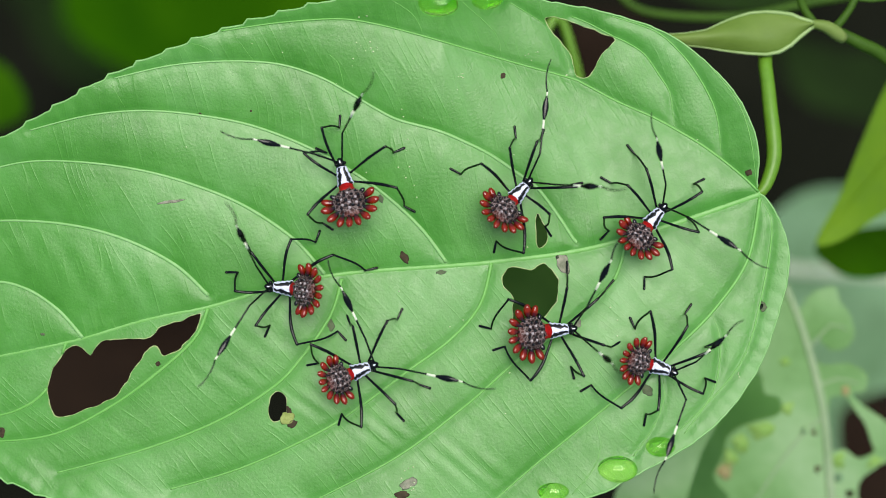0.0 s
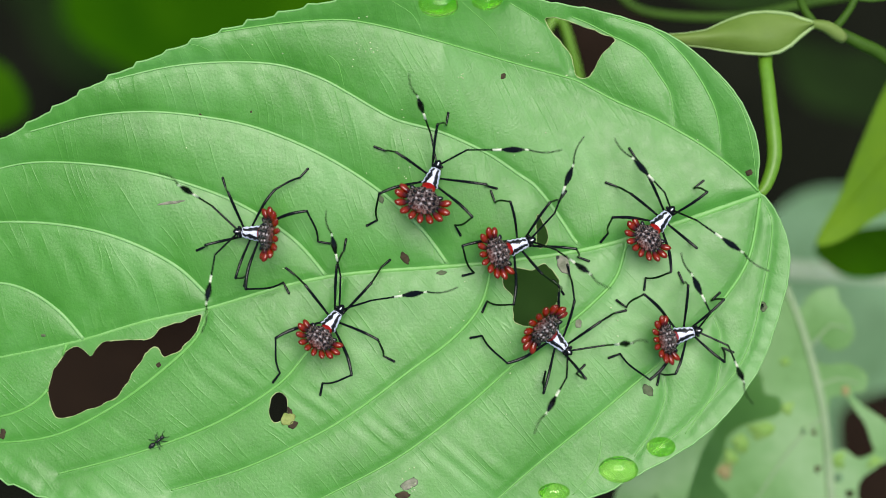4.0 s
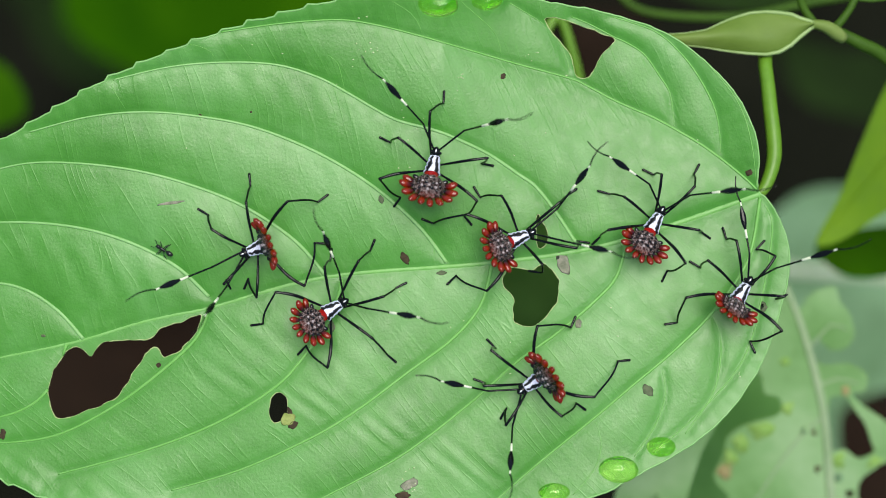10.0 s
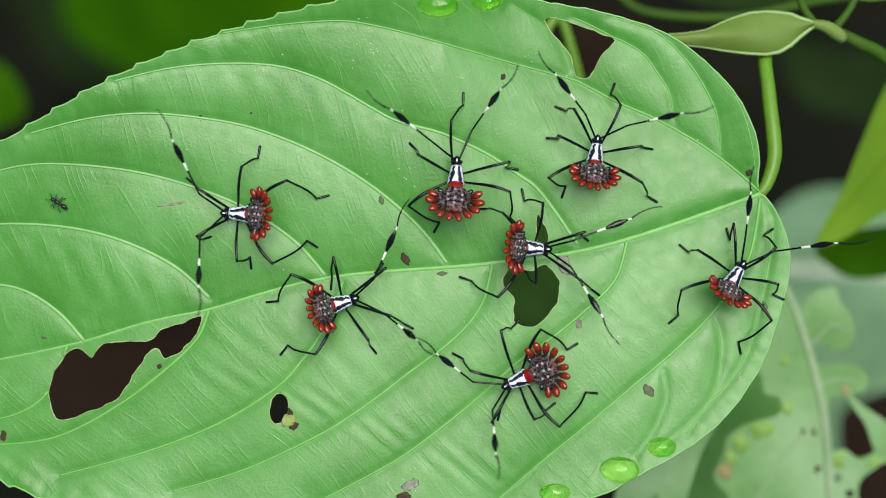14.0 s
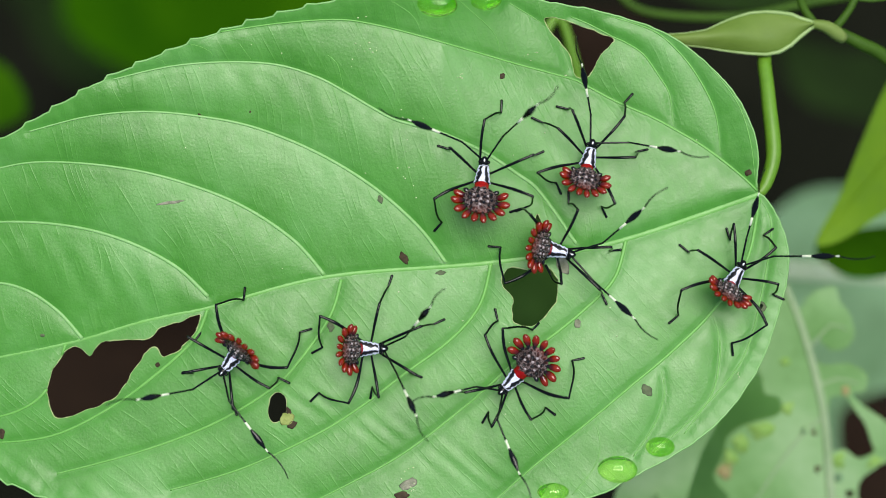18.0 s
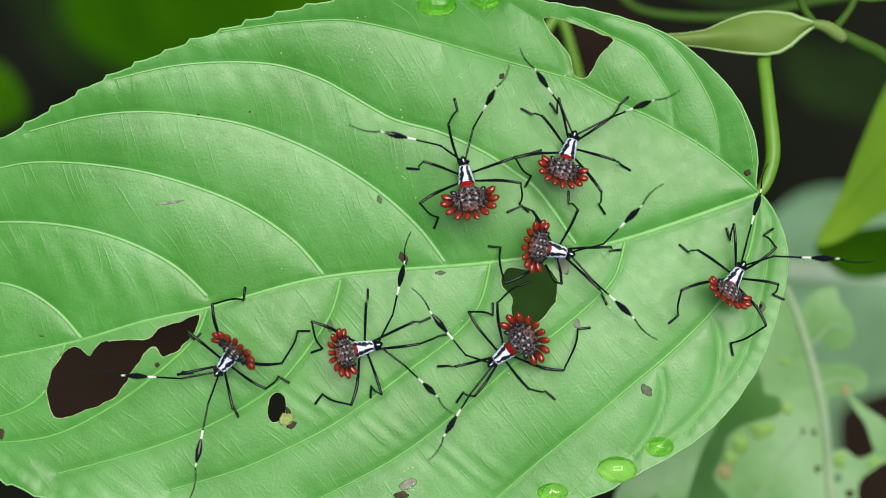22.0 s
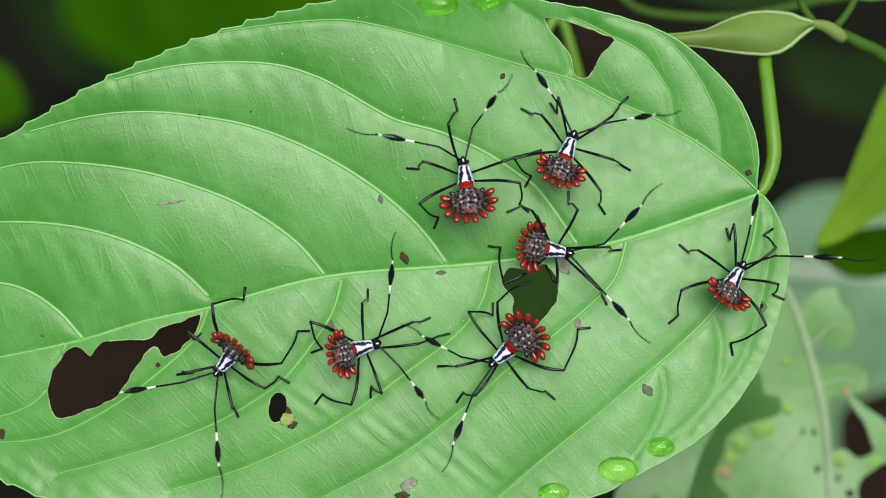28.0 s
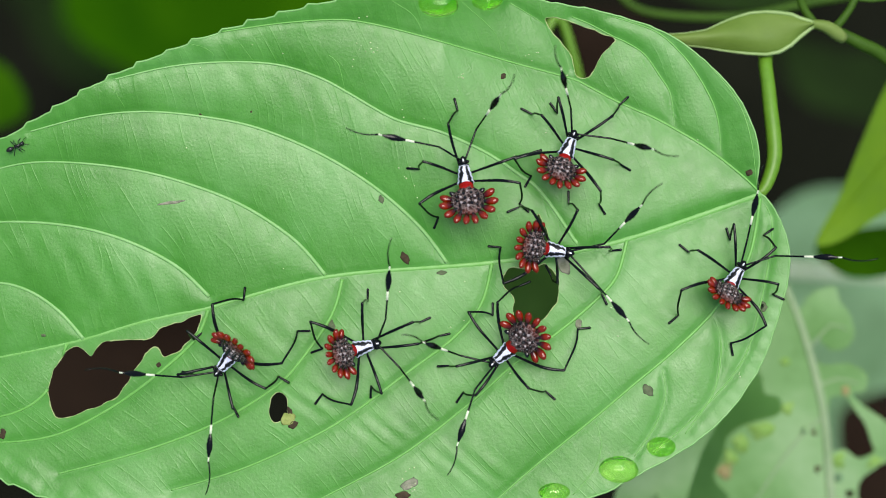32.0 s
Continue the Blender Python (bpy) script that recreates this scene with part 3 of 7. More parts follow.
shoot = tagged(new("vine_stem"), "green climbing stem, shade put into its colour, with a knotty leaf joint", "stem")
shoot.matrix_basis = pose(0, 0, LEAF)
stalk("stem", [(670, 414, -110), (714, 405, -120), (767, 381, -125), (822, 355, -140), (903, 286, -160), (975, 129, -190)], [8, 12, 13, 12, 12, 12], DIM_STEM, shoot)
stalk("joint", [(662, 412, -97), (684, 411, -99), (704, 406, -103), (722, 396, -109), (738, 386, -116)], [6, 9, 12, 13, 9], YOUNG, shoot)
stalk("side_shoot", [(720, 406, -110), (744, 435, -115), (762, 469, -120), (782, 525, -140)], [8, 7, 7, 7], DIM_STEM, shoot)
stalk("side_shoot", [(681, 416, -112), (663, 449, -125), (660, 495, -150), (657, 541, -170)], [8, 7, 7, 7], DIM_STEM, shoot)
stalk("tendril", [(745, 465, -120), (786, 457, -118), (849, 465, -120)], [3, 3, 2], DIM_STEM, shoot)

plant_leaf("bright_leaf", [(769, 13), (819, 112), (868, 234), (915, 339), (996, 467), (1113, 444),
           (1101, 222), (996, 129), (903, 71), (822, 19)], -480, BRIGHT,
           "bright yellow-green leaf seen at a slant", [([(769, 19), (868, 129), (1066, 374)], 3, 2)], BRIGHT, cell=10, wave=1.0)
plant_leaf("chewed_leaf", [(687, -68), (712, -91), (720, -123), (741, -100), (770, -84), (801, -84), (810, -114), (830, -142), (835, -173), (821, -196), (787, -198), 
           (762, -180), (746, -189), (752, -228), (787, -235), (824, -233), (856, -253), (856, -288), (827, -290), (853, -314), (890, -343), (936, -412), 
           (919, -426), (876, -448), (849, -481), (828, -561), (684, -595), (557, -561), (580, -504), (555, -483), (548, -452), (569, -417), (578, -383), 
           (606, -360), (649, -345), (681, -329), (688, -311), (674, -297), (651, -292), (645, -263), (632, -228), (638, -182), (663, -114)], -430, LOWER,
           "grey-green leaf with ragged chewed lobes and a pale midrib",
           [([(690, -64), (720, -136), (741, -205), (759, -274), (773, -343), (781, -412), (787, -481), (794, -549)], 7, 9),
            ([(741, -205), (787, -154), (821, -165)], 2.5, 1.5), ([(759, -280), (798, -263), (844, -274)], 2.5, 1.5), ([(770, -337), (707, -400), (638, -504), (615, -549)], 3, 2)], PALE_VEIN,
           gaps=[[(789, -299), (817, -299), (835, -326), (856, -354), (871, -395), (876, -412), (844, -426), (815, -406), (796, -412), (785, -400), (780, -343), (782, -309)],
                 [(798, -455), (812, -460), (810, -476), (794, -471)],
                 [(821, -490), (838, -494), (830, -508), (818, -501)]], ragged=4, rim=YELLOWED, cell=16,
           patches=[(643, -364, 23, YELLOWED), (601, -395, 19, YELLOWED), (571, -448, 17, RUSTY), (580, -423, 16, YELLOWED), (697, -322, 13, YELLOWED), (803, -429, 16, YELLOWED), (881, -437, 16, YELLOWED), (815, -288, 10, RUSTY), (764, -187, 8, RUSTY), (752, -372, 6, BROWN), (760, -446, 7, BROWN), (693, -228, 9, YELLOWED)])
plant_leaf("pale_leaf", [(340, -519), (368, -451), (447, -406), (540, -347), (515, -406), (487, -496), (459, -586), (357, -620)],
           -380, LOWER, "pale grey-green leaf tucked under the big leaf", cell=18)
plant_leaf("shaded_leaf", [(626, -409), (800, -62), (958, 128), (1100, 175), (1290, 144), (1543, -62), (1575, -409),
           (1480, -568), (1132, -631), (1053, -963), (689, -852)], -1700, SHADED, "broad dull green leaf below, shade put into its colour",
           [([(942, -55), (1085, -65), (1258, -77), (1448, -93)], 17, 15)], PALE_MIDRIB, cell=40,
           gaps=[[(1112, -460), (1180, -415), (1260, -394), (1322, -441), (1345, -600), (1330, -720), (1180, -730), (1140, -640), (1108, -560)]])
plant_leaf("dusky_leaf", [(572, -632), (621, -480), (710, -343), (806, -274), (903, -288), (916, -398), (848, -521), (751, -673), (627, -742)],
           -1100, DUSKY, "dusky leaf behind the chewed one, shade put into its green", cell=30)
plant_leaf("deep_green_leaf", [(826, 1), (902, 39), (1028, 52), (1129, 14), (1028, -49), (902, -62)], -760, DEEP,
           "dark green leaf low down, shade put into its colour", cell=30)
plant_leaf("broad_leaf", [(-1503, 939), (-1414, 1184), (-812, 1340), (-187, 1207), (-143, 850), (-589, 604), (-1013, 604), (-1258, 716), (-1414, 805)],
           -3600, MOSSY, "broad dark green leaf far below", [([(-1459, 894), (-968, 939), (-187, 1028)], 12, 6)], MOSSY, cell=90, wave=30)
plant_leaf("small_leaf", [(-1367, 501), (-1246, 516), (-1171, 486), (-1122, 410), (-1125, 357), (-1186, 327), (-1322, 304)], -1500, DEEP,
           "small dark green leaf low down, shade put into its colour", cell=30)
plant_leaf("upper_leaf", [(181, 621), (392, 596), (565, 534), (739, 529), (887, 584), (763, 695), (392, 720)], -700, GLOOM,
           "leaf behind the vine stem, gloom put into its green", cell=40)
lane = tagged(new("vine_stem"), "thin green stem that runs behind the leaves", "stem")
lane.matrix_basis = pose(0, 0, LEAF)
stalk("stem", [(201, 424, -420), (236, 471, -430), (272, 370, -450), (290, 280, -470)], [9, 10, 11, 12], STEM, lane)
twig = tagged(new("vine_stem"), "thin green stem, shade put into its colour, crossing behind the young leaf", "stem")
twig.matrix_basis = pose(0, 0, LEAF)
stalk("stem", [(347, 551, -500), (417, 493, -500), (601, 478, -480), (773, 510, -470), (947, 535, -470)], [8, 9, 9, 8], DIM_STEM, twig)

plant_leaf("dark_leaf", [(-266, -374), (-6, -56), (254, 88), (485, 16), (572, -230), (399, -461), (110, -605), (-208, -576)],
           -1300, DIM, "dark green leaf under the big leaf, shade deepened in its colour", [([(-237, -504), (139, -287), (529, -56)], 9, 5)], DEEP, cell=60)
# added far leaf: its dark green gives the gloom behind the vine some tone
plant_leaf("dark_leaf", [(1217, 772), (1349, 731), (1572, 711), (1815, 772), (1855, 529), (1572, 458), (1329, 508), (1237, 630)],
           -3000, GLOOM, "added leaf low behind the vine, gloom put into its green", cell=90, wave=25)
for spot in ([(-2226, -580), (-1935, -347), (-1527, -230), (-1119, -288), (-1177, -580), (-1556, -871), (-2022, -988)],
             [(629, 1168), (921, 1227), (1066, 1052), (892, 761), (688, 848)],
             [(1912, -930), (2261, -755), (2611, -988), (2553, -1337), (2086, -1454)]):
    plant_leaf("fallen_leaf", spot, -5600, LITTER, "dead brown leaf low over the soil, shade put into its brown", cell=120, wave=60)
# added leaf: its dark colour grades the broad leaf into painted shade
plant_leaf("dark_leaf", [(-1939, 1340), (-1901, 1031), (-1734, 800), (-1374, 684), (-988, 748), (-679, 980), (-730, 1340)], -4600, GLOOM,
           "added leaf deep below, gloom put into its green", cell=110, wave=25)
# ---- forest floor ----
bm = bmesh.new()
far = [0.0]
for k in range(24):
    far.append(0.06 * 1.42 ** k)
far.append(900.0)
sector = 48
prev = [bm.verts.new((0, 0, 0))]
for r in far[1:]:
    ring = []
    for k in range(sector):
        a = 2 * math.pi * k / sector
        x, y = r * math.cos(a), r * math.sin(a)
        ring.append(bm.verts.new((x, y, 0.02 * noise.noise(Vector((x * 4, y * 4, 0))) if r < 20 else 0)))
    for k in range(sector):
        if len(prev) == 1:
            bm.faces.new((prev[0], ring[k], ring[(k + 1) % sector]))
        else:
            bm.faces.new((prev[k], ring[k], ring[(k + 1) % sector], prev[(k + 1) % sector]))
    prev = ring
tagged(part("ground", bm, SOIL), "forest soil, its deep shade put into a near-black colour", "ground", kind="structure")


# ---- the bugs: young leaf-footed bugs. Plan of one, in tenths of a millimetre: nose along +x, its left along +y, the waist over the origin ----
HIP = {"fore": (31, 7), "mid": (18, 10), "hind": (4, 12)}
HIP_Z, WAIST_Z, HEAD_Z = 30.0, 36.0, 38.0
shared = {}


def keep_mesh(key, bm, mats):
    """One mesh for all the alike parts."""
    me = bpy.data.meshes.new(key)
    bm.normal_update()
    bm.to_mesh(me)
    bm.free()
    for mt in (mats if isinstance(mats, (list, tuple)) else [mats]):
        me.materials.append(mt)
    me.polygons.foreach_set("use_smooth", [True] * len(me.polygons))
    shared[key] = me


def use_mesh(name, key, parent, m=None, label=""):
    ob = new(name, shared[key])
    ob.parent = parent
    if m is not None:
        ob.matrix_basis = m
    if label:
        ob["label"] = label
    return ob


def unit(x, y, z, rx=0, ry=0, rz=0):
    return pose(x * U, y * U, z * U, rx, ry, rz)


# thorax: widens to the waist; a white wedge on top, wavy black bands beside it, white flanks
bm = bmesh.new()
band = bm.verts.layers.float.new("band")
seg, rings = 32, []
xs = np.linspace(-2, 35, 20)
for x in xs:
    s = max(0.0, x / 35)
    wy, wz = 15.0 - 6.5 * s ** 0.9, 10.5 - 4.6 * s
    wy += 0.7 * math.sin(x * 0.8)
    if x > 34 or x < -1:
        wy, wz = wy * 0.8, wz * 0.8
    rings.append([(x * U, wy * math.sin(2 * math.pi * j / seg) * U, (WAIST_Z + 1.5 * s + wz * math.cos(2 * math.pi * j / seg)) * U) for j in range(seg)])
loft(bm, rings)
for i, v in enumerate(bm.verts):
    turn, s = (i % seg) / seg, max(0.0, xs[i // seg] / 35)
    v[band] = 2 * min(turn, 1 - turn) + 0.11 * s + (0.55 if s > 0.9 else 0.0)
m, t, b = material("banded_thorax", 0.4, 0, 0.3)
at = t.nodes.new("ShaderNodeAttribute")
at.attribute_name = "band"
wave = noise_node(t, 2100, 3)
edge = math_node(t, "ADD", at.outputs["Fac"], math_node(t, "MULTIPLY", math_node(t, "SUBTRACT", wave.outputs["Fac"], 0.5), 0.34))
chalk, pitch = (0.70, 0.74, 0.88), (0.004, 0.005, 0.006)
grain = ramp_node(t, noise_node(t, 6000, 3).outputs["Fac"], [(0.3, (0.66, 0.68, 0.76)), (0.6, (1, 1, 1))])
paint = ramp_node(t, edge, [(0.0, chalk), (0.13, chalk), (0.15, pitch), (0.335, pitch), (0.355, chalk), (0.60, chalk), (0.63, pitch)])
link(t, mix_node(t, 1.0, paint.outputs["Color"], grain.outputs["Color"], "MULTIPLY"), b.inputs["Base Color"])
link(t, bump_node(t, wave.outputs["Fac"], 0.4, 5e-5), b.inputs["Normal"])
keep_mesh("thorax", bm, m)
bm = bmesh.new()
spun(bm, [(-7, 4.5), (-5, 6.2), (-1, 7.4), (3, 7.0), (6, 5.2), (9, 3.6), (10.5, 1.2)], 14)
bmesh.ops.scale(bm, vec=(U, U, U * 0.9), verts=bm.verts)
keep_mesh("head", bm, BLACK)
bm = bmesh.new()
bmesh.ops.create_uvsphere(bm, u_segments=10, v_segments=8, radius=3.2 * U)
keep_mesh("eye", bm, BLACK)
bm = bmesh.new()
spun(bm, [(-3, 0.3), (-2, 1.0), (0, 1.4), (2, 1.1), (3.5, 0.3)], 10)
bmesh.ops.scale(bm, vec=(U, U, U * 0.5), verts=bm.verts)
keep_mesh("face_patch", bm, WHITE)
# abdomen: an oval cushion, red at the waist and rusty at the tail, a net of pale lines between
bm = bmesh.new()
seg, rings = 28, []
for q in np.linspace(0, 1, 23):
    x = 5 - 66 * q
    swell = min(1.0, max(0.0, (q - 0.2) / 0.26))
    swell = swell * swell * (3 - 2 * swell)
    w = 11.5 + 15.8 * swell
    if q > 0.5:
        w *= math.sqrt(max(0.02, 1 - ((q - 0.5) / 0.52) ** 2))
    h = 8.6 + 2.4 * math.sin(math.pi * min(1.0, q * 1.1)) - 5.0 * q ** 3
    w, h = (w * 0.72, h * 0.7) if q in (0.0, 1.0) else (w, h)
    rings.append([(x * U, w * math.sin(2 * math.pi * j / seg) * U,
                   h * math.cos(2 * math.pi * j / seg) * (0.75 if math.cos(2 * math.pi * j / seg) < 0 else 1) * U) for j in range(seg)])
loft(bm, rings)
m, t, b = material("netted_chitin", 0.25, 0, 0.12)
where = t.nodes.new("ShaderNodeTexCoord").outputs["Object"]
vo = t.nodes.new("ShaderNodeTexVoronoi")
vo.feature = "DISTANCE_TO_EDGE"
vo.inputs["Scale"].default_value = 1700
link(t, where, vo.inputs["Vector"])
nz, nf = noise_node(t, 700, 4), noise_node(t, 2600, 3)
net = ramp_node(t, vo.outputs["Distance"], [(0.0, (0.30, 0.26, 0.26)), (0.06, (0.085, 0.065, 0.06)), (0.2, (0.02, 0.013, 0.012))])
tone = ramp_node(t, nz.outputs["Fac"], [(0.35, (0.35, 0.28, 0.24)), (0.65, (1.3, 1.2, 1.2))])
skin = mix_node(t, 0.8, net.outputs["Color"], tone.outputs["Color"], "MULTIPLY")
sep = t.nodes.new("ShaderNodeSeparateXYZ")
link(t, where, sep.inputs[0])
along = math_node(t, "ADD", math_node(t, "MULTIPLY", sep.outputs[0], 1 / (70 * U)), math_node(t, "MULTIPLY", math_node(t, "SUBTRACT", nf.outputs["Fac"], 0.5), 0.22))
front = ramp_node(t, math_node(t, "ADD", along, 1.0), [(0.77, (0, 0, 0)), (0.82, (1, 1, 1))])
tail = ramp_node(t, math_node(t, "ADD", along, 1.0), [(0.1, (0.6, 0.6, 0.6)), (0.28, (0, 0, 0))])
skin = mix_node(t, tail.outputs["Color"], skin, (0.16, 0.016, 0.006))
skin = mix_node(t, front.outputs["Color"], skin, mix_node(t, nf.outputs["Fac"], (0.12, 0.001, 0.001), (0.46, 0.012, 0.012)))
link(t, skin, b.inputs["Base Color"])
link(t, bump_node(t, vo.outputs["Distance"], 0.6, 8e-5), b.inputs["Normal"])
keep_mesh("abdomen", bm, m)
# the fleshy red lobes of the rim: a black foot, then a glossy red club
bm = bmesh.new()
prof = [(-4, 2.8), (0, 3.0), (2, 3.4), (3.6, 4.6), (7, 6.3), (12, 7.3), (16.5, 7.0), (20, 5.4), (22.3, 2.8), (23, 0.8)]
loft(bm, [[(x * U, r * math.cos(2 * math.pi * k / 14) * U, r * 0.92 * math.sin(2 * math.pi * k / 14) * U + x * x * 0.010 * U) for k in range(14)] for x, r in prof],
     True, lambda i, j: 0 if i < 3 else 1)
keep_mesh("lobe", bm, [GLOSS, RED])
bm = bmesh.new()
loft(bm, [[(x * U, r * math.cos(2 * math.pi * k / 10) * U, r * 0.85 * math.sin(2 * math.pi * k / 10) * U) for k in range(10)]
          for x, r in ((-3, 2.8), (2, 3.6), (5, 4.0), (8, 3.2), (10, 1.2))])
keep_mesh("shoulder_knob", bm, GLOSS)
bm = bmesh.new()
spun(bm, [(-2, 2.9), (0, 2.7), (1.4, 1.9), (2.4, 1.0), (2.9, 0.3)], 9)
bmesh.ops.rotate(bm, cent=(0, 0, 0), matrix=Matrix.Rotation(-math.pi / 2, 3, "Y"), verts=bm.verts)
bmesh.ops.scale(bm, vec=(U, U, U), verts=bm.verts)
keep_mesh("tubercle", bm, GLOSS)
bm = bmesh.new()
spun(bm, [(-1, 2.2), (0.5, 2.2), (1.6, 1.3), (2.0, 0.3)], 8)
bmesh.ops.rotate(bm, cent=(0, 0, 0), matrix=Matrix.Rotation(-math.pi / 2, 3, "Y"), verts=bm.verts)
bmesh.ops.scale(bm, vec=(U, U, U), verts=bm.verts)
keep_mesh("pale_wart", bm, RING)


def limb_mesh(length, r0, r1, swell, seg=8, bow=0.0):
    """A leg joint along +x, slightly swollen towards its end, with a bead at the joint; bow arches it upwards."""
    bm = bmesh.new()
    n = 11
    prof = [(-0.8, 0.6 * r0), (0, r0)]
    for k in range(1, n):
        s = k / n
        prof.append((length * s, r0 + (r1 - r0) * s + swell * math.sin(math.pi * s ** 1.6)))
    prof += [(length - 1, r1 * 1.25), (length, r1 * 1.2), (length + r1 * 0.8, r1 * 0.5)]
    spun(bm, prof, seg)
    for v in bm.verts:
        v.co.z += bow * length * math.sin(math.pi * min(1.0, max(0.0, v.co.x / length)) ** 1.4)
    bmesh.ops.scale(bm, vec=(U, U, U), verts=bm.verts)
    return bm


bm = limb_mesh(22, 1.6, 2.0, 0.3)
keep_mesh("tarsus", bm, BLACK)
bm = bmesh.new()
spun(bm, [(-0.5, 1.3), (0, 2.0), (8, 2.0), (15, 2.1), (15.5, 1.4)], 8)
bmesh.ops.scale(bm, vec=(U, U, U), verts=bm.verts)
keep_mesh("white_band", bm, BAND)
bm = bmesh.new()
spun(bm, [(0, 1.6), (3, 2.4), (10, 4.2), (20, 5.6), (28, 5.0), (36, 3.0), (41, 1.6), (42, 0.8)], 10)
bmesh.ops.scale(bm, vec=(U, U, U * 0.45), verts=bm.verts)
keep_mesh("spindle", bm, BLACK)
bm = bmesh.new()
spun(bm, [(0, 1.0), (1, 1.3), (7, 1.3), (7.6, 0.9)], 8)
bmesh.ops.scale(bm, vec=(U, U, U), verts=bm.verts)
keep_mesh("pale_joint", bm, BAND)
LEGS = [("fore", 1), ("mid", 1), ("hind", 1), ("fore", -1), ("mid", -1), ("hind", -1)]


def make_bug(label, size, thighs, shins, feelers):
    """A bug with its body, legs and feelers; thighs and shins give the lengths of each leg in the order of LEGS, 0 for a lost one."""
    root = tagged(new("bug"), label, "insect", "bugs on the leaf")
    use_mesh("thorax", "thorax", root, unit(0, 0, 0), "chalk-white thorax with black bands")
    head = use_mesh("head", "head", root, unit(38, 0, HEAD_Z))
    for s in (1, -1):
        use_mesh("eye", "eye", head, unit(0, s * 7.6, 2))
    use_mesh("face_patch", "face_patch", head, unit(2.5, 0, 5.9), "white face patch")
    belly = use_mesh("abdomen", "abdomen", root, unit(0, 0, WAIST_Z), "netted grey-brown abdomen with red collar")
    belly.scale = (size * 1.05, size * 1.05, size * 1.05)
    for a, r, big in ((11, 25.5, 0.98), (-11, 25.5, 0.94), (34, 26, 1.0), (-34, 26, 1.02), (57, 26, 1.08), (-57, 26, 1.08), (80, 25.5, 1.14), (-80, 25.5, 1.12), (103, 24, 1.05), (-103, 24, 1.08)):
        c, s = math.cos(radians(a)), math.sin(radians(a))
        lobe = use_mesh("lobe", "lobe", belly, unit(-35 - (r - 2) * c, (r - 2) * s, 1.5, 0, 24 * max(0.0, c) - 4 - 5 * math.sin(a * 7.0), 180 - a), "glossy dark red club-shaped lobe")
        lobe.scale = (big * 0.92, big * 0.78, big * 0.78)
    for s in (1, -1):
        use_mesh("shoulder_knob", "shoulder_knob", belly, unit(-22, s * 19, 3, 0, -20, s * 70))
    for x, y, z, big in ((-17, 5, 9.9, 0.9), (-18, -5, 9.9, 1.0), (-21, 13, 8.8, 1.1), (-20, -13, 8.8, 1.0), (-26, 6, 10.2, 1.1), (-25, -6, 10.2, 1.0), (-29, 17, 8.2, 1.2), (-28, -16, 8.4, 1.1),
                         (-34, 4.5, 10.2, 1.2), (-34, -5.5, 10, 1.0), (-37, 17, 7.6, 1.0), (-38, -17, 7.6, 1.1), (-43, 6, 9.0, 1.0), (-44, -5, 9.0, 1.15), (-46, 14, 6.6, 0.9), (-47, -13, 6.8, 0.9),
                         (-22, 22, 4.5, 1.0), (-22, -22, 4.5, 1.0)):
        dot = use_mesh("tubercle", "tubercle", belly, unit(x, y, z - 0.6))
        dot.scale = (big, big, big)
    for x, y, z in ((-39, 0, 9.9), (-48, 1, 8.0), (-22, 0, 10.3), (-31, 11, 9.3), (-32, -11, 9.3), (-41, 11, 8.2), (-41, -11, 8.2)):
        use_mesh("pale_wart", "pale_wart", belly, unit(x, y, z - 0.9), "pale wart")
    legs = []
    for k, (kind, side) in enumerate(LEGS):
        if thighs[k] == 0:
            legs.append(None)
            continue
        thigh = part("femur", limb_mesh(thighs[k], 1.9, 2.1, 0.6 if kind != "hind" else 1.0, bow=0.075), BLACK, root)
        shin = part("tibia", limb_mesh(shins[k], 1.8, 1.55, 0.25, bow=0.06), BLACK, root)
        foot = use_mesh("tarsus", "tarsus", root)
        legs.append((thigh, shin, foot, thighs[k], shins[k]))
    arms = []
    for k in (0, 1):
        scape_len, whip_len = feelers[2 * k], feelers[2 * k + 1]
        scape = part("antenna_base", limb_mesh(scape_len, 1.7, 1.5, 0.2), BLACK, root)
        stem = max(12.0, whip_len * 0.62 - 58)
        whip = part("antenna_shaft", limb_mesh(stem, 1.6, 1.5, 0.1), BLACK, root)
        use_mesh("white_band", "white_band", whip, unit(stem, 0, 0), "cream-white ring")
        use_mesh("spindle", "spindle", whip, unit(stem + 15, 0, 0), "flat black spindle")
        use_mesh("pale_joint", "pale_joint", whip, unit(stem + 57, 0, 0), "pale joint")
        bm = bmesh.new()
        rest = max(20.0, whip_len - stem - 64)
        tube(bm, [(x * U, (1 - 2 * k) * 0.34 * U * x * (1 - x / rest), 0.12 * U * x * (1 - x / rest)) for x in np.linspace(0, rest, 10)], [U * r for r in np.linspace(1.5, 0.9, 10)], 7)
        fil = part("filament", bm, BLACK, whip)
        fil.matrix_basis = unit(stem + 64, 0, 0)
        arms.append((scape, whip))
    return {"root": root, "belly": belly, "legs": legs, "arms": arms, "feelers": feelers}


def aim(p, q, up=Vector((0, 0, 1))):
    """A pose at p, in metres, with its x axis towards q."""
    x = (Vector(q) - Vector(p)).normalized()
    y = up.cross(x)
    y = y.normalized() if y.length > 1e-5 else Vector((0, 1, 0))
    z = x.cross(y)
    m = Matrix((x, y, z)).transposed().to_4x4()
    m.translation = p
    return m


TIMES = np.arange(0.0, 32.01, 0.5)


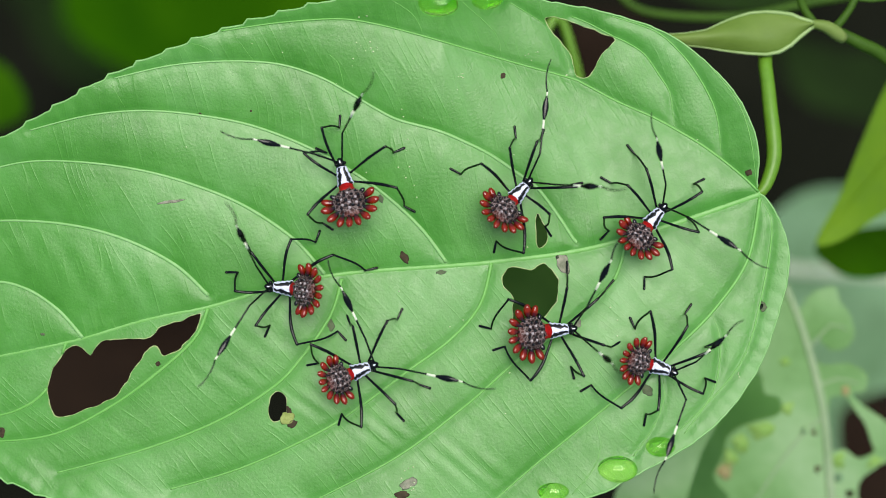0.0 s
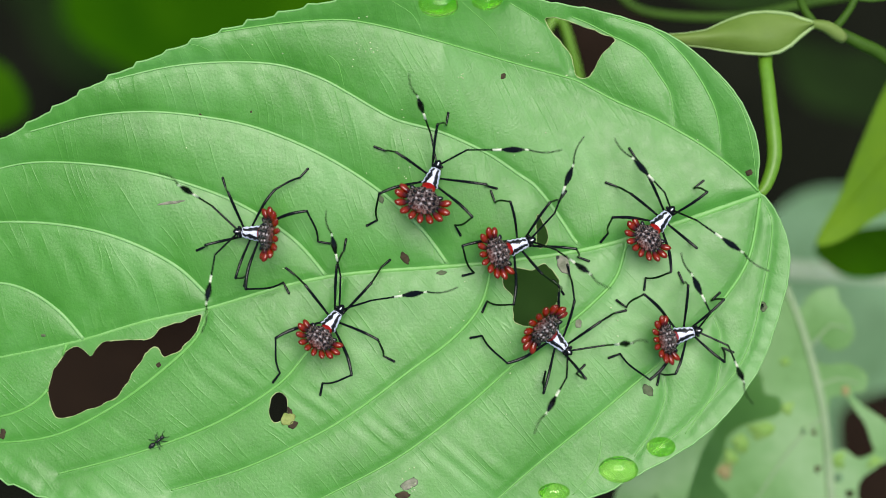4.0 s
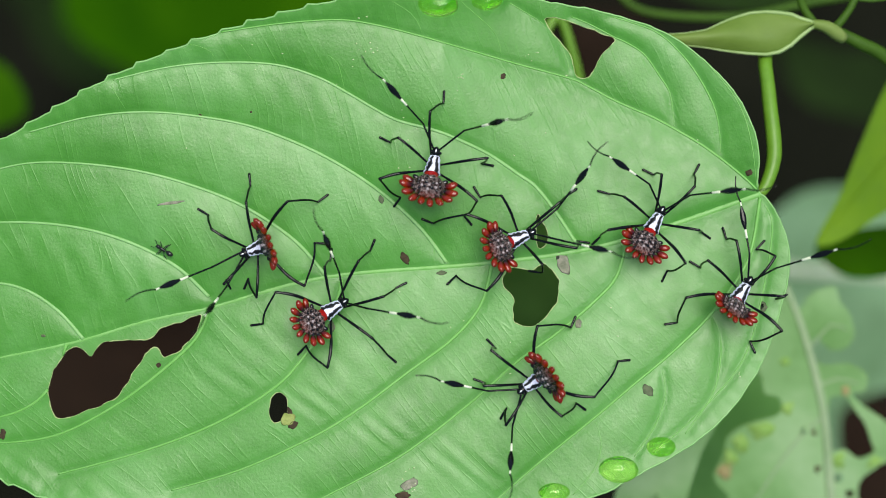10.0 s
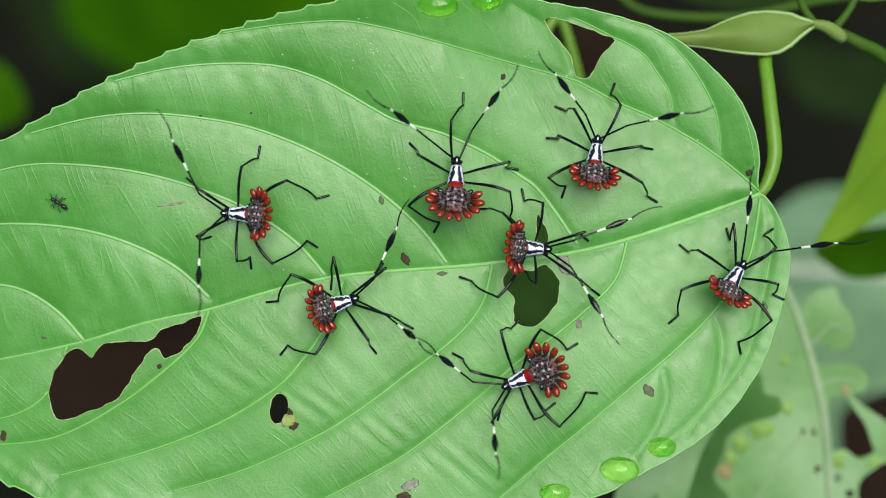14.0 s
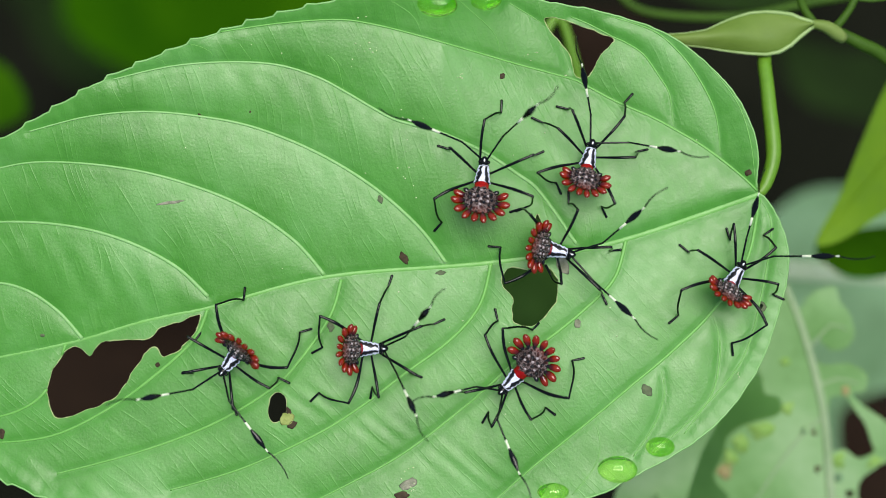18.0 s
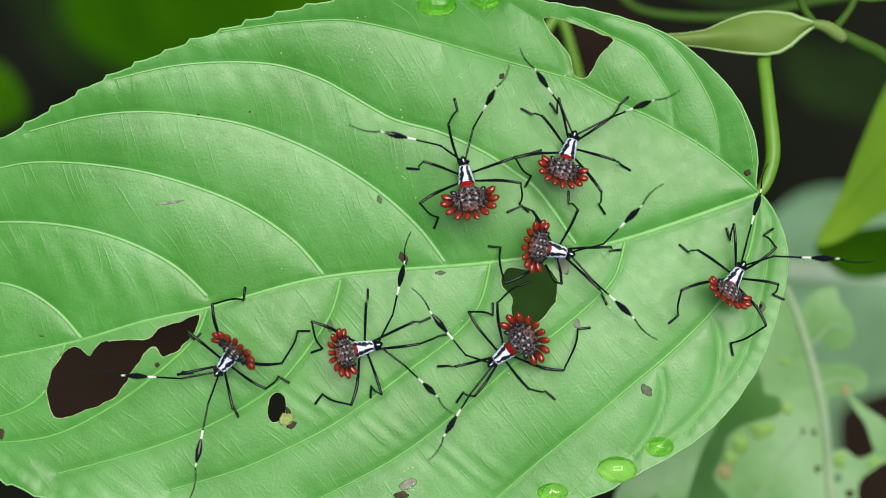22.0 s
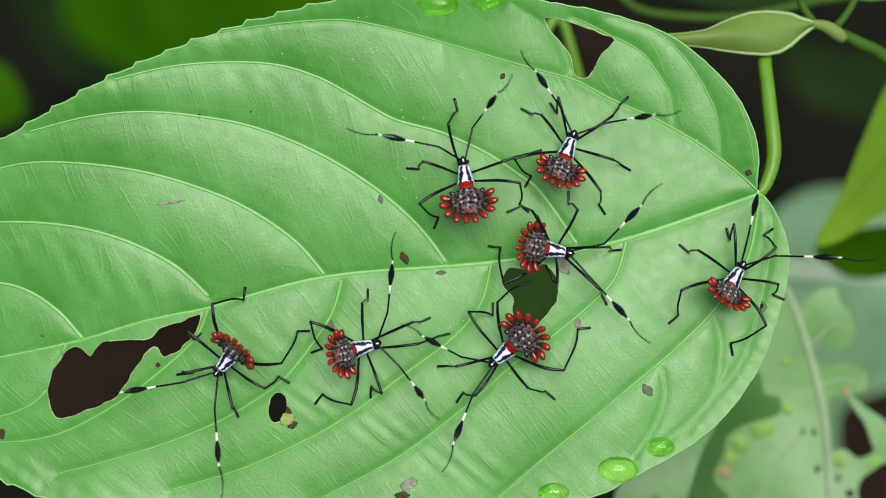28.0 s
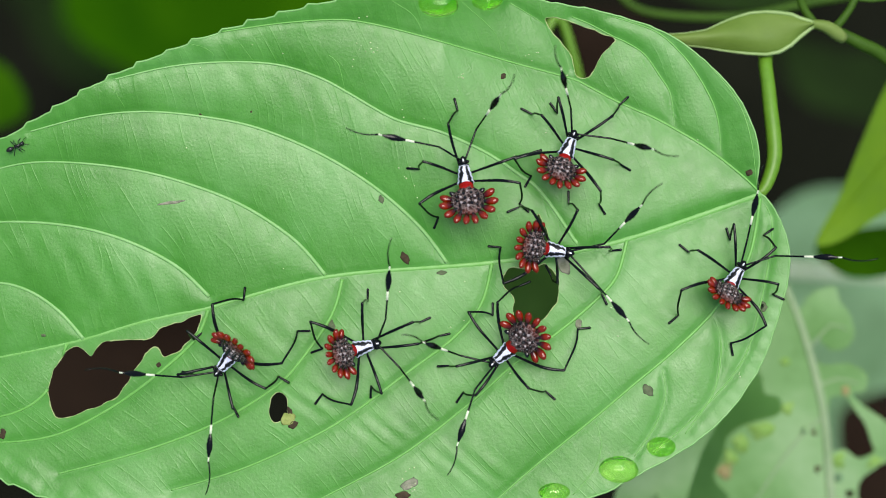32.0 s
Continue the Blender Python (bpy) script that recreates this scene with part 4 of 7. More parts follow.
def at_time(rows, t, stride=False):
    """The row at a time between rows; a stride waits, moves quickly and waits again."""
    ts = [r[0] for r in rows]
    if t <= ts[0]:
        return np.array(rows[0][1:], float)
    if t >= ts[-1]:
        return np.array(rows[-1][1:], float)
    k = int(np.searchsorted(ts, t, "right")) - 1
    s = (t - ts[k]) / (ts[k + 1] - ts[k])
    if stride:
        s = min(1.0, max(0.0, (s - 0.25) / 0.5))
        s = s * s * (3 - 2 * s)
    a, b = np.array(rows[k][1:], float), np.array(rows[k + 1][1:], float)
    return a + (b - a) * s


def crawl(bug, body, legs, feelers):
    """Moves a bug. body rows: time, waist x, y, heading, tilt of the abdomen. legs rows: time, knee x, y, ankle x, y, toe x, y.
    feelers rows: time, elbow x, y, z, tip x, y, z. All in tenths of a millimetre on the leaf, and degrees."""
    roots, poses = [], []
    for t in TIMES:
        x, y, head, tilt = at_time(body, t)
        p = on_leaf(x, y)
        m = Matrix.Translation(p) @ pose(0, 0, 0, 0, 0, head)
        roots.append((t, m))
        poses.append((m, m.inverted(), tilt))
    walk(bug["root"], roots)
    walk(bug["belly"], [(t, unit(0, 0, WAIST_Z, 0, p[2], 0)) for t, p in zip(TIMES, poses)])
    for k, leg in enumerate(bug["legs"]):
        if leg is None:
            continue
        thigh, shin, foot, a, b = leg
        kind, side = LEGS[k]
        hip = Vector((HIP[kind][0] * U, side * HIP[kind][1] * U, HIP_Z * U))
        r1, r2, r3 = [], [], []
        for t, (m, inv, _) in zip(TIMES, poses):
            kx, ky, ax, ay, tx, ty = at_time(legs[k], t, True)
            ankle, toe = inv @ on_leaf(ax, ay, 6.0), inv @ on_leaf(tx, ty, 1.6)
            hint = inv @ on_leaf(kx, ky, 45.0)
            knee = bend(hip, ankle, a * U, b * U, hint)
            out = (knee - (hip + ankle) / 2 + Vector((0, 0, 12 * U))).normalized()
            r1.append((t, aim(hip, knee, out)))
            r2.append((t, aim(knee, ankle, out)))
            r3.append((t, aim(ankle, toe)))
        walk(thigh, r1)
        walk(shin, r2)
        walk(foot, r3)
    for k, (scape, whip) in enumerate(bug["arms"]):
        base = Vector((42 * U, (1 - 2 * k) * 4 * U, (HEAD_Z + 1) * U))
        r1, r2 = [], []
        for t, (m, inv, _) in zip(TIMES, poses):
            ex, ey, ez, tx, ty, tz = at_time(feelers[k], t)
            p = inv @ Vector((ex * U, ey * U, LEAF + ez * U))
            q = inv @ Vector((tx * U, ty * U, LEAF + tz * U))
            m1 = aim(base, p)
            r1.append((t, m1))
            joint = base + (p - base).normalized() * bug["feelers"][2 * k] * U
            r2.append((t, aim(joint, q)))
        walk(scape, r1)
        walk(whip, r2)


def bend(hip, ankle, a, b, hint):
    """Where the knee of a leg with thigh a and shin b comes to lie: on the circle that both lengths allow, nearest to the hint seen from above."""
    d = ankle - hip
    n = d.length
    if n >= (a + b) * 0.999:
        return hip + d * (a / (a + b))
    n = max(n, abs(a - b) + 1e-6)
    w = d.normalized()
    along = (a * a - b * b + n * n) / (2 * n)
    r = math.sqrt(max(0.0, a * a - along * along))
    u = w.cross(Vector((0, 0, 1)))
    u = u.normalized() if u.length > 1e-6 else Vector((1, 0, 0))
    v = u.cross(w)
    best, found = 1e9, None
    for k in range(48):
        ang = 2 * math.pi * k / 48
        p = hip + w * along + (u * math.cos(ang) + v * math.sin(ang)) * r
        cost = (p.x - hint.x) ** 2 + (p.y - hint.y) ** 2 + 0.25 * (p.z - hint.z) ** 2 + (4.0 * (0.0006 - p.z) ** 2 if p.z < 0.0006 else 0)
        if cost < best:
            best, found = cost, p
    return found


# ---- a small black ant that wanders over the leaf ----
ant = tagged(new("ant"), "tiny black ant walking over the green leaf", "ant")
for name, x, prof in (("head", 11, [(-4, 1.2), (-2.5, 3.0), (0, 3.6), (3, 3.0), (4.5, 1.2)]), ("thorax", 2, [(-6, 1.0), (-4, 1.9), (0, 2.3), (4, 2.6), (6, 1.2)]),
                      ("gaster", -11, [(-8, 0.6), (-6, 2.9), (-2, 4.4), (2, 4.2), (5, 2.4), (6.5, 0.8)])):
    bm = bmesh.new()
    spun(bm, prof, 10)
    bmesh.ops.scale(bm, vec=(U, U, U), verts=bm.verts)
    ob = part(name, bm, ANT_BLACK, ant)
    ob.matrix_basis = unit(x, 0, 7)
ant_legs = []
for s in (1, -1):
    for x, reach, sweep in ((5, 11, 7), (2, 12, 0), (-1, 13, -8)):
        bm = bmesh.new()
        tube(bm, [(0, 0, 0), (sweep * 0.4 * U, s * reach * 0.55 * U, 3.5 * U), (sweep * 0.8 * U, s * reach * 0.85 * U, -3.5 * U), (sweep * U, s * reach * U, -6.5 * U)],
             [0.9 * U, 0.8 * U, 0.6 * U, 0.5 * U], 6)
        leg = part("leg", bm, ANT_BLACK, ant)
        leg.matrix_basis = unit(x, s * 1.5, 7)
        ant_legs.append((leg, x, s))
    bm = bmesh.new()
    tube(bm, [(0, 0, 0), (4 * U, s * 4 * U, 2 * U), (9 * U, s * 5 * U, -1 * U)], [0.6 * U, 0.55 * U, 0.5 * U], 6)
    ob = part("antenna", bm, ANT_BLACK, ant)
    ob.matrix_basis = unit(14, s * 1.5, 8)


def scurry(rows):
    """Moves the ant along its way; its legs swing by threes."""
    ts = np.arange(0.0, 32.01, 0.25)
    spots = [at_time(rows, t) for t in ts]
    turned, out, near = 0.0, [], None
    for k, t in enumerate(ts):
        a, b = spots[max(0, k - 1)], spots[min(len(ts) - 1, k + 1)]
        if np.hypot(*(b - a)) > 1.0:
            want = math.degrees(math.atan2(b[1] - a[1], b[0] - a[0]))
            near = want if near is None else near
            near += max(-70.0, min(70.0, (want - near + 180) % 360 - 180))
        out.append((t, Matrix.Translation(on_leaf(*spots[k])) @ pose(0, 0, 0, 0, 0, near or 0.0)))
    walk(ant, out)
    for i, (leg, x, s) in enumerate(ant_legs):
        rows2 = []
        for k, t in enumerate(ts):
            rows2.append((t, unit(x, s * 1.5, 7, 0, 0, 16 * math.sin(2.4 * k + math.pi * ((i + (s < 0)) % 2)))))
        walk(leg, rows2)


# ---- the seven bugs, with the lengths of their thighs, shins and feelers ----
a_bug = make_bug('young leaf-footed bug with five black legs and red lobes', 1.06, (83, 72, 83, 0, 87, 87), (56, 50, 70, 0, 50, 70), (49, 166, 57, 169))
b_bug = make_bug('young leaf-footed bug beside the heart-shaped hole', 0.98, (80, 78, 89, 87, 66, 94), (52, 60, 78, 54, 70, 75), (59, 165, 56, 160))
c_bug = make_bug('young leaf-footed bug with red-lobed abdomen by the stalk', 0.95, (75, 70, 88, 79, 72, 87), (52, 50, 70, 47, 50, 70), (49, 148, 60, 163))
d_bug = make_bug('young leaf-footed bug with its red abdomen raised high', 0.98, (70, 76, 90, 72, 78, 90), (46, 50, 83, 45, 51, 72), (60, 169, 59, 172))
e_bug = make_bug('small young leaf-footed bug below the midrib', 0.92, (86, 73, 90, 82, 79, 89), (56, 57, 76, 58, 50, 70), (54, 154, 54, 170))
f_bug = make_bug('stout young leaf-footed bug with wide red-lobed abdomen', 1.06, (72, 73, 95, 73, 86, 86), (46, 64, 86, 54, 53, 81), (60, 156, 54, 151))
g_bug = make_bug('young leaf-footed bug near the leaf margin', 0.90, (76, 80, 93, 71, 68, 86), (40, 55, 70, 45, 50, 74), (44, 137, 54, 174))


def sway(t):
    """The slow drift of the big leaf on its stalk: a turn round its base and a slight shift."""
    rows = [(0, -2.0, 0), (1, -1.8, 0.8), (3, 0, 0.8), (6, 0.3, 0.2), (7.25, -1.5, -0.6), (9, 0.2, 0.4), (11, 1.0, 0.6), (13, 2.7, 0.6), (14.2, 3.4, 1.0), (16.5, 1.5, -0.5),
            (18, 0, -1.0), (20, 0, -1.6), (22, 0.2, -2.1), (24, -1.0, -2.6), (25.5, 0, -1.6), (28, 0.2, -0.4), (30, 0, 0.8), (32, 0, 0.8)]
    turn, shift = at_time(rows, t)
    foot = Matrix.Translation((563 * U, 97 * U, 0))
    return Matrix.Translation((shift * U, 0, 0)) @ foot @ Matrix.Rotation(turn / 1251, 4, "Z") @ foot.inverted()


def motions():
    for thing in [big_leaf, crumbs] + droplets:
        rest = thing.matrix_basis.copy()
        walk(thing, [(t, sway(t) @ rest) for t in TIMES])
    crawl(a_bug,
          [(0, -170, 112, 104, 32), (1, -162, 111, 108, 36), (2, -113, 98, 98, 39), (2.5, -82, 86, 86, 30), (3, -43, 106, 81, 36),
           (3.5, -23, 101, 65, 37), (5.5, -26, 139, 77, 51), (6, -25, 133, 77, 54), (7, -23, 135, 77, 49),
           (8, -20, 134, 78, 48), (9, -20, 131, 79, 50), (10, -20, 131, 79, 50), (11, 4, 126, 75, 38),
           (12, 41, 119, 65, 34), (12.5, 43, 114, 68, 36), (13, 30, 127, 75, 38), (14, 22, 114, 87, 42), (14.5, 22, 114, 87, 39),
           (16.5, 74, 111, 83, 41), (17, 71, 111, 84, 43), (18, 68, 114, 84, 39), (19, 58, 114, 96, 42),
           (20, 42, 114, 99, 44), (21, 42, 114, 99, 44), (25, 40, 114, 97, 39), (30, 40, 114, 97, 36),
           (32, 40, 114, 97, 36)],
          [[(0, -211, 208, -183, 214, -182, 235), (1, -206, 203, -173, 213, -182, 234), (2, -145, 172, -172, 216, -182, 234), (3, -66, 203, -53, 204, -57, 223),
            (3.5, -13, 208, 6, 219, 10, 245), (5.5, -29, 241, -6, 248, -6, 268), (6, -22, 243, 1, 257, 2, 280), (10, -21, 245, 1, 257, 2, 280),
            (11, 1, 230, 6, 253, 2, 278), (12, 63, 226, 75, 248, 80, 279), (13, 35, 234, 57, 270, 63, 307), (14, 15, 223, 36, 254, 36, 279),
            (14.5, 15, 223, 36, 254, 36, 279), (16.5, 74, 223, 103, 241, 104, 266), (18, 74, 223, 103, 241, 104, 266), (19, 22, 213, 28, 240, 19, 270),
            (20, 12, 209, 26, 244, 19, 271), (32, 12, 209, 26, 244, 19, 271)],
           [(0, -236, 157, -205, 170, -222, 177), (1, -228, 155, -205, 168, -222, 177), (2, -173, 134, -183, 138, -193, 141), (3, -90, 162, -113, 178, -131, 187),
            (3.5, -71, 162, -101, 173, -129, 184), (5.5, -83, 194, -93, 188, -114, 197), (6, -83, 193, -92, 188, -113, 198), (10, -83, 193, -92, 188, -113, 198),
            (11, -28, 186, -41, 203, -60, 222), (12, -6, 193, -14, 196, -31, 207), (13, 12, 171, -10, 196, -31, 207), (14, -23, 153, -44, 172, -55, 183),
            (14.5, -23, 153, -44, 172, -55, 183), (16.5, 35, 158, 12, 176, -11, 183), (18, 35, 158, 12, 176, -11, 183), (19, 22, 153, 8, 166, -11, 176),
            (20, -36, 150, -42, 141, -65, 143), (32, -36, 150, -42, 141, -65, 143)],
           [(0, -229, 58, -213, 46, -181, 25), (1, -224, 57, -213, 46, -181, 25), (2, -191, 66, -168, 40, -181, 24), (3, -130, 86, -118, 56, -135, 41),
            (3.5, -107, 92, -116, 51, -137, 40), (5.5, -108, 137, -112, 84, -131, 69), (6, -110, 119, -75, 91, -86, 76), (10, -110, 119, -75, 91, -86, 76),
            (11, -81, 122, -69, 92, -86, 76), (12, -47, 125, -69, 86, -87, 77), (13, -54, 125, -71, 85, -87, 77), (14, -50, 84, -6, 47, -17, 28),
            (14.5, -50, 84, -6, 47, -17, 28), (16.5, -8, 93, -2, 47, -19, 28), (18, -8, 93, -2, 47, -19, 28), (19, -17, 86, -4, 52, -19, 30),
            (20, -36, 77, -8, 56, -18, 31), (32, -36, 77, -8, 56, -18, 31)],
           [],
           [(0, -106, 174, -88, 170, -66, 180), (1, -101, 172, -88, 170, -66, 180), (2, -39, 137, -34, 132, -8, 135), (3, 39, 132, 30, 128, 52, 126),
            (3.5, 60, 114, 75, 112, 99, 106), (5.5, 54, 154, 75, 149, 108, 145), (6, 54, 153, 68, 151, 96, 146), (10, 54, 153, 68, 151, 96, 146),
            (11, 81, 150, 88, 146, 94, 144), (12, 101, 130, 114, 131, 121, 132), (13, 114, 146, 123, 146, 158, 138), (14, 91, 146, 111, 144, 158, 136),
            (14.5, 91, 146, 111, 144, 158, 136), (16.5, 137, 144, 167, 143, 210, 141), (17, 137, 153, 158, 164, 188, 177), (18, 137, 153, 158, 164, 188, 177),
            (19, 128, 164, 153, 172, 186, 177), (20, 128, 162, 153, 169, 186, 178), (32, 128, 162, 153, 169, 186, 178)],
           [(0, -82, 107, -69, 76, -48, 65), (1, -73, 104, -69, 76, -48, 65), (2, -29, 78, -62, 72, -48, 64), (3, 34, 61, 18, 39, 31, 21),
            (3.5, 47, 53, 21, 42, 33, 21), (5.5, 50, 83, 36, 55, 46, 42), (6, 50, 84, 38, 53, 53, 43), (7, 52, 84, 37, 59, 53, 40),
            (10, 52, 84, 37, 59, 53, 40), (11, 79, 84, 45, 55, 55, 40), (12, 112, 68, 84, 65, 94, 57), (13, 107, 77, 80, 65, 92, 55),
            (14, 105, 99, 118, 56, 135, 38), (14.5, 105, 99, 118, 56, 135, 38), (16.5, 158, 84, 149, 75, 135, 69), (17, 156, 90, 149, 75, 135, 69),
            (18, 156, 90, 149, 75, 135, 69), (19, 151, 107, 144, 75, 168, 52), (20, 136, 107, 135, 80, 165, 54), (32, 136, 107, 135, 80, 165, 54)]],
          [[(0, -216, 162, 68, -368, 198, 113), (1, -209, 160, 68, -353, 197, 131), (2, -156, 179, 39, -227, 240, 148), (3, -61, 196, 39, -130, 262, 148),
            (3.5, -17, 196, 39, -36, 276, 148), (5.5, -33, 214, 68, -91, 273, 177), (6, -43, 206, 68, -150, 311, 128), (7, -36, 227, 39, -91, 324, 146),
            (8, -33, 218, 57, -73, 315, 166), (9, -32, 219, 45, -100, 325, 139), (10, -33, 214, 59, -134, 324, 121), (11, -1, 227, 39, -45, 324, 148),
            (12, 58, 216, 39, 38, 324, 147), (13, 19, 203, 68, -93, 301, 130), (14, -13, 181, 66, -120, 260, 152), (14.5, -11, 195, 39, -85, 276, 148),
            (16.5, 60, 199, 48, 0, 322, 129), (17, 58, 193, 64, -42, 301, 129), (18, 35, 184, 60, -101, 236, 127), (19, -1, 179, 39, -129, 174, 130),
            (20, -1, 179, 66, -130, 221, 148), (21, 1, 176, 68, -150, 212, 118), (25, -1, 173, 68, -157, 205, 106), (32, -1, 173, 68, -157, 205, 106)],
           [(0, -174, 191, 73, -124, 276, 184), (1, -161, 184, 73, -96, 265, 184), (2, -83, 160, 73, 79, 182, 109), (3, -1, 174, 73, 93, 203, 184),
            (3.5, 37, 151, 73, 199, 127, 108), (5.5, 24, 215, 64, 122, 293, 163), (6, 34, 219, 39, 105, 246, 150), (7, 23, 184, 73, 171, 167, 141),
            (8, 26, 189, 73, 186, 190, 120), (9, 34, 199, 67, 166, 215, 158), (10, 34, 203, 63, 135, 223, 174), (11, 55, 188, 73, 226, 194, 70),
            (12, 109, 169, 69, 272, 182, 104), (13, 70, 184, 73, 183, 238, 173), (14, 51, 209, 39, 122, 304, 144), (14.5, 56, 203, 55, 164, 289, 140),
            (16.5, 127, 180, 64, 233, 204, 175), (17, 118, 184, 68, 216, 234, 179), (18, 99, 188, 73, 177, 258, 184), (19, 66, 237, 39, 92, 344, 150),
            (20, 54, 227, 39, 100, 345, 137), (21, 57, 227, 39, 105, 303, 150), (25, 54, 223, 39, 101, 281, 150), (30, 54, 223, 39, 105, 275, 150),
            (32, 65, 228, 39, 107, 274, 150)]])
    crawl(b_bug,
          [(0, 124, 88, 48, 41), (1, 124, 75, 43, 40), (1.5, 113, 66, 24, 41), (2, 105, 39, 25, 41), (3, 127, -34, 32, 58),
           (3.5, 124, -2, 25, 43), (5.5, 96, 11, 7, 61), (6, 108, 2, 20, 58), (7, 117, 14, 13, 57),
           (8, 116, 16, 9, 64), (9, 114, 17, 8, 61), (10, 119, 13, 24, 50), (11, 134, 14, 11, 50),
           (12, 138, 9, 0, 64), (13, 140, 3, 0, 60), (13.5, 139, -22, -10, 63), (14, 143, 2, -3, 63), (14.5, 156, -11, 3, 65),
           (16.5, 185, 0, -13, 63), (17, 185, 0, -13, 61), (19, 185, 0, -13, 58), (20, 185, 0, -13, 56),
           (21, 185, 0, -13, 55), (25, 182, 0, -10, 50), (30, 182, 0, -10, 44), (32, 182, 0, -10, 44)],
          [[(0, 161, 186, 172, 191, 178, 210), (1, 159, 165, 168, 183, 178, 210), (2, 159, 113, 177, 136, 188, 155), (3, 187, 57, 204, 78, 212, 96),
            (3.5, 182, 74, 205, 85, 217, 101), (5.5, 170, 56, 195, 80, 217, 99), (6, 172, 57, 188, 75, 218, 98), (7, 197, 77, 218, 94, 245, 112),
            (10, 197, 77, 218, 94, 245, 112), (11, 219, 68, 254, 99, 277, 121), (12, 210, 68, 235, 90, 257, 106), (13, 194, 14, 213, 22, 228, 33),
            (14, 221, 21, 241, 28, 255, 16), (14.5, 221, 21, 241, 28, 255, 16), (16.5, 272, 3, 294, -3, 320, -1), (32, 272, 3, 294, -3, 320, -1)],
           [(0, 118, 179, 129, 195, 126, 221), (1, 111, 157, 85, 171, 79, 191), (2, 99, 113, 89, 147, 83, 170), (3, 115, 53, 93, 82, 82, 101),
            (3.5, 117, 74, 92, 82, 85, 102), (5.5, 96, 88, 64, 91, 53, 115), (6, 97, 87, 66, 90, 52, 114), (7, 104, 89, 66, 91, 52, 114),
            (10, 104, 89, 66, 91, 52, 114), (11, 137, 94, 107, 136, 103, 159), (12, 137, 94, 107, 136, 103, 157), (13, 137, 85, 107, 131, 103, 157),
            (14, 174, 79, 144, 85, 139, 108), (14.5, 179, 70, 144, 85, 139, 108), (16.5, 232, 60, 222, 80, 222, 99), (32, 232, 60, 222, 80, 222, 99)],
           [(0, 50, 147, 32, 132, 19, 139), (1, 50, 141, 32, 132, 19, 139), (2, 18, 60, 4, 18, -4, 10), (3, 50, 20, 32, -1, 2, 6),
            (3.5, 45, 9, 55, -42, 36, -47), (5.5, 24, 57, -49, 44, -67, 52), (6, 36, 53, -33, 42, -55, 48), (7, 43, 61, -17, 45, -37, 53),
            (10, 43, 61, -17, 45, -37, 53), (11, 65, 53, 11, 46, -12, 40), (12, 70, 53, 11, 31, -16, 38), (13, 92, 59, 71, 67, 57, 67),
            (14, 96, 62, 78, 71, 67, 71), (14.5, 137, 56, 125, 66, 78, 78), (16.5, 162, 49, 139, 72, 121, 66), (19, 162, 49, 139, 72, 121, 66),
            (20, 161, 51, 134, 74, 88, 54), (32, 161, 51, 134, 74, 88, 54)],
           [(0, 215, 105, 226, 114, 246, 117), (1, 211, 83, 226, 74, 246, 80), (2, 201, 47, 207, 70, 224, 72), (3, 211, -30, 226, -18, 254, -21),
            (3.5, 198, 3, 238, -14, 257, -21), (5.5, 165, -6, 181, -19, 193, -23), (6, 214, 2, 237, 13, 264, 10), (7, 218, 2, 237, 14, 264, 10),
            (10, 218, 2, 237, 14, 264, 10), (11, 219, -1, 240, -8, 259, -18), (12, 246, -19, 277, -20, 302, -33), (13, 228, -24, 277, -31, 307, -43),
            (14, 244, -60, 261, -70, 274, -80), (14.5, 225, -69, 247, -89, 262, -110), (16.5, 267, -69, 280, -78, 290, -99), (32, 267, -69, 280, -78, 290, -99)],
           [(0, 185, 53, 180, 40, 188, 28), (1, 187, 38, 180, 40, 188, 30), (2, 165, -14, 161, -12, 168, -31), (3, 185, -70, 177, -84, 168, -93),
            (3.5, 179, -53, 202, -63, 210, -75), (5.5, 128, -37, 134, -47, 142, -53), (6, 167, -36, 172, -101, 176, -114), (7, 173, -28, 172, -42, 160, -40),
            (8, 175, -30, 172, -42, 160, -40), (10, 175, -30, 172, -42, 160, -40), (11, 183, -33, 176, -43, 160, -40), (12, 194, -53, 176, -33, 160, -40),
            (13, 187, -56, 171, -33, 160, -44), (14, 162, -65, 149, -42, 139, -37), (14.5, 162, -65, 149, -42, 139, -37), (16.5, 199, -69, 191, -47, 184, -33),
            (32, 199, -69, 191, -47, 184, -33)],
           [(0, 137, 6, 94, 14, 90, -6), (1, 133, -10, 97, 10, 90, -6), (2, 117, -18, 119, -43, 119, -52), (3, 115, -90, 97, -75, 91, -63),
            (3.5, 119, -102, 78, -92, 69, -113), (5.5, 77, -83, 41, -73, 20, -66), (6, 71, -73, 25, -47, 5, -65), (7, 79, -66, 23, -47, 5, -65),
            (10, 79, -66, 23, -47, 5, -65), (11, 92, -53, 22, -45, 6, -64), (12, 112, -78, 52, -63, 29, -81), (13, 112, -80, 52, -63, 29, -81),
            (14, 96, -76, 50, -56, 22, -47), (14.5, 85, -58, 55, -5, 28, -3), (16.5, 114, -58, 102, 3, 78, 5), (32, 114, -58, 102, 3, 78, 5)]],
          [[(0, 165, 159, 74, 187, 330, 71), (1, 183, 165, 39, 203, 291, 130), (2, 169, 92, 74, 228, 250, 71), (3, 202, 29, 57, 258, 178, 95),
            (3.5, 202, 70, 39, 231, 203, 119), (5.5, 183, 51, 59, 244, 105, 167), (6, 171, 52, 74, 167, 190, 153), (7, 206, 73, 39, 215, 216, 109),
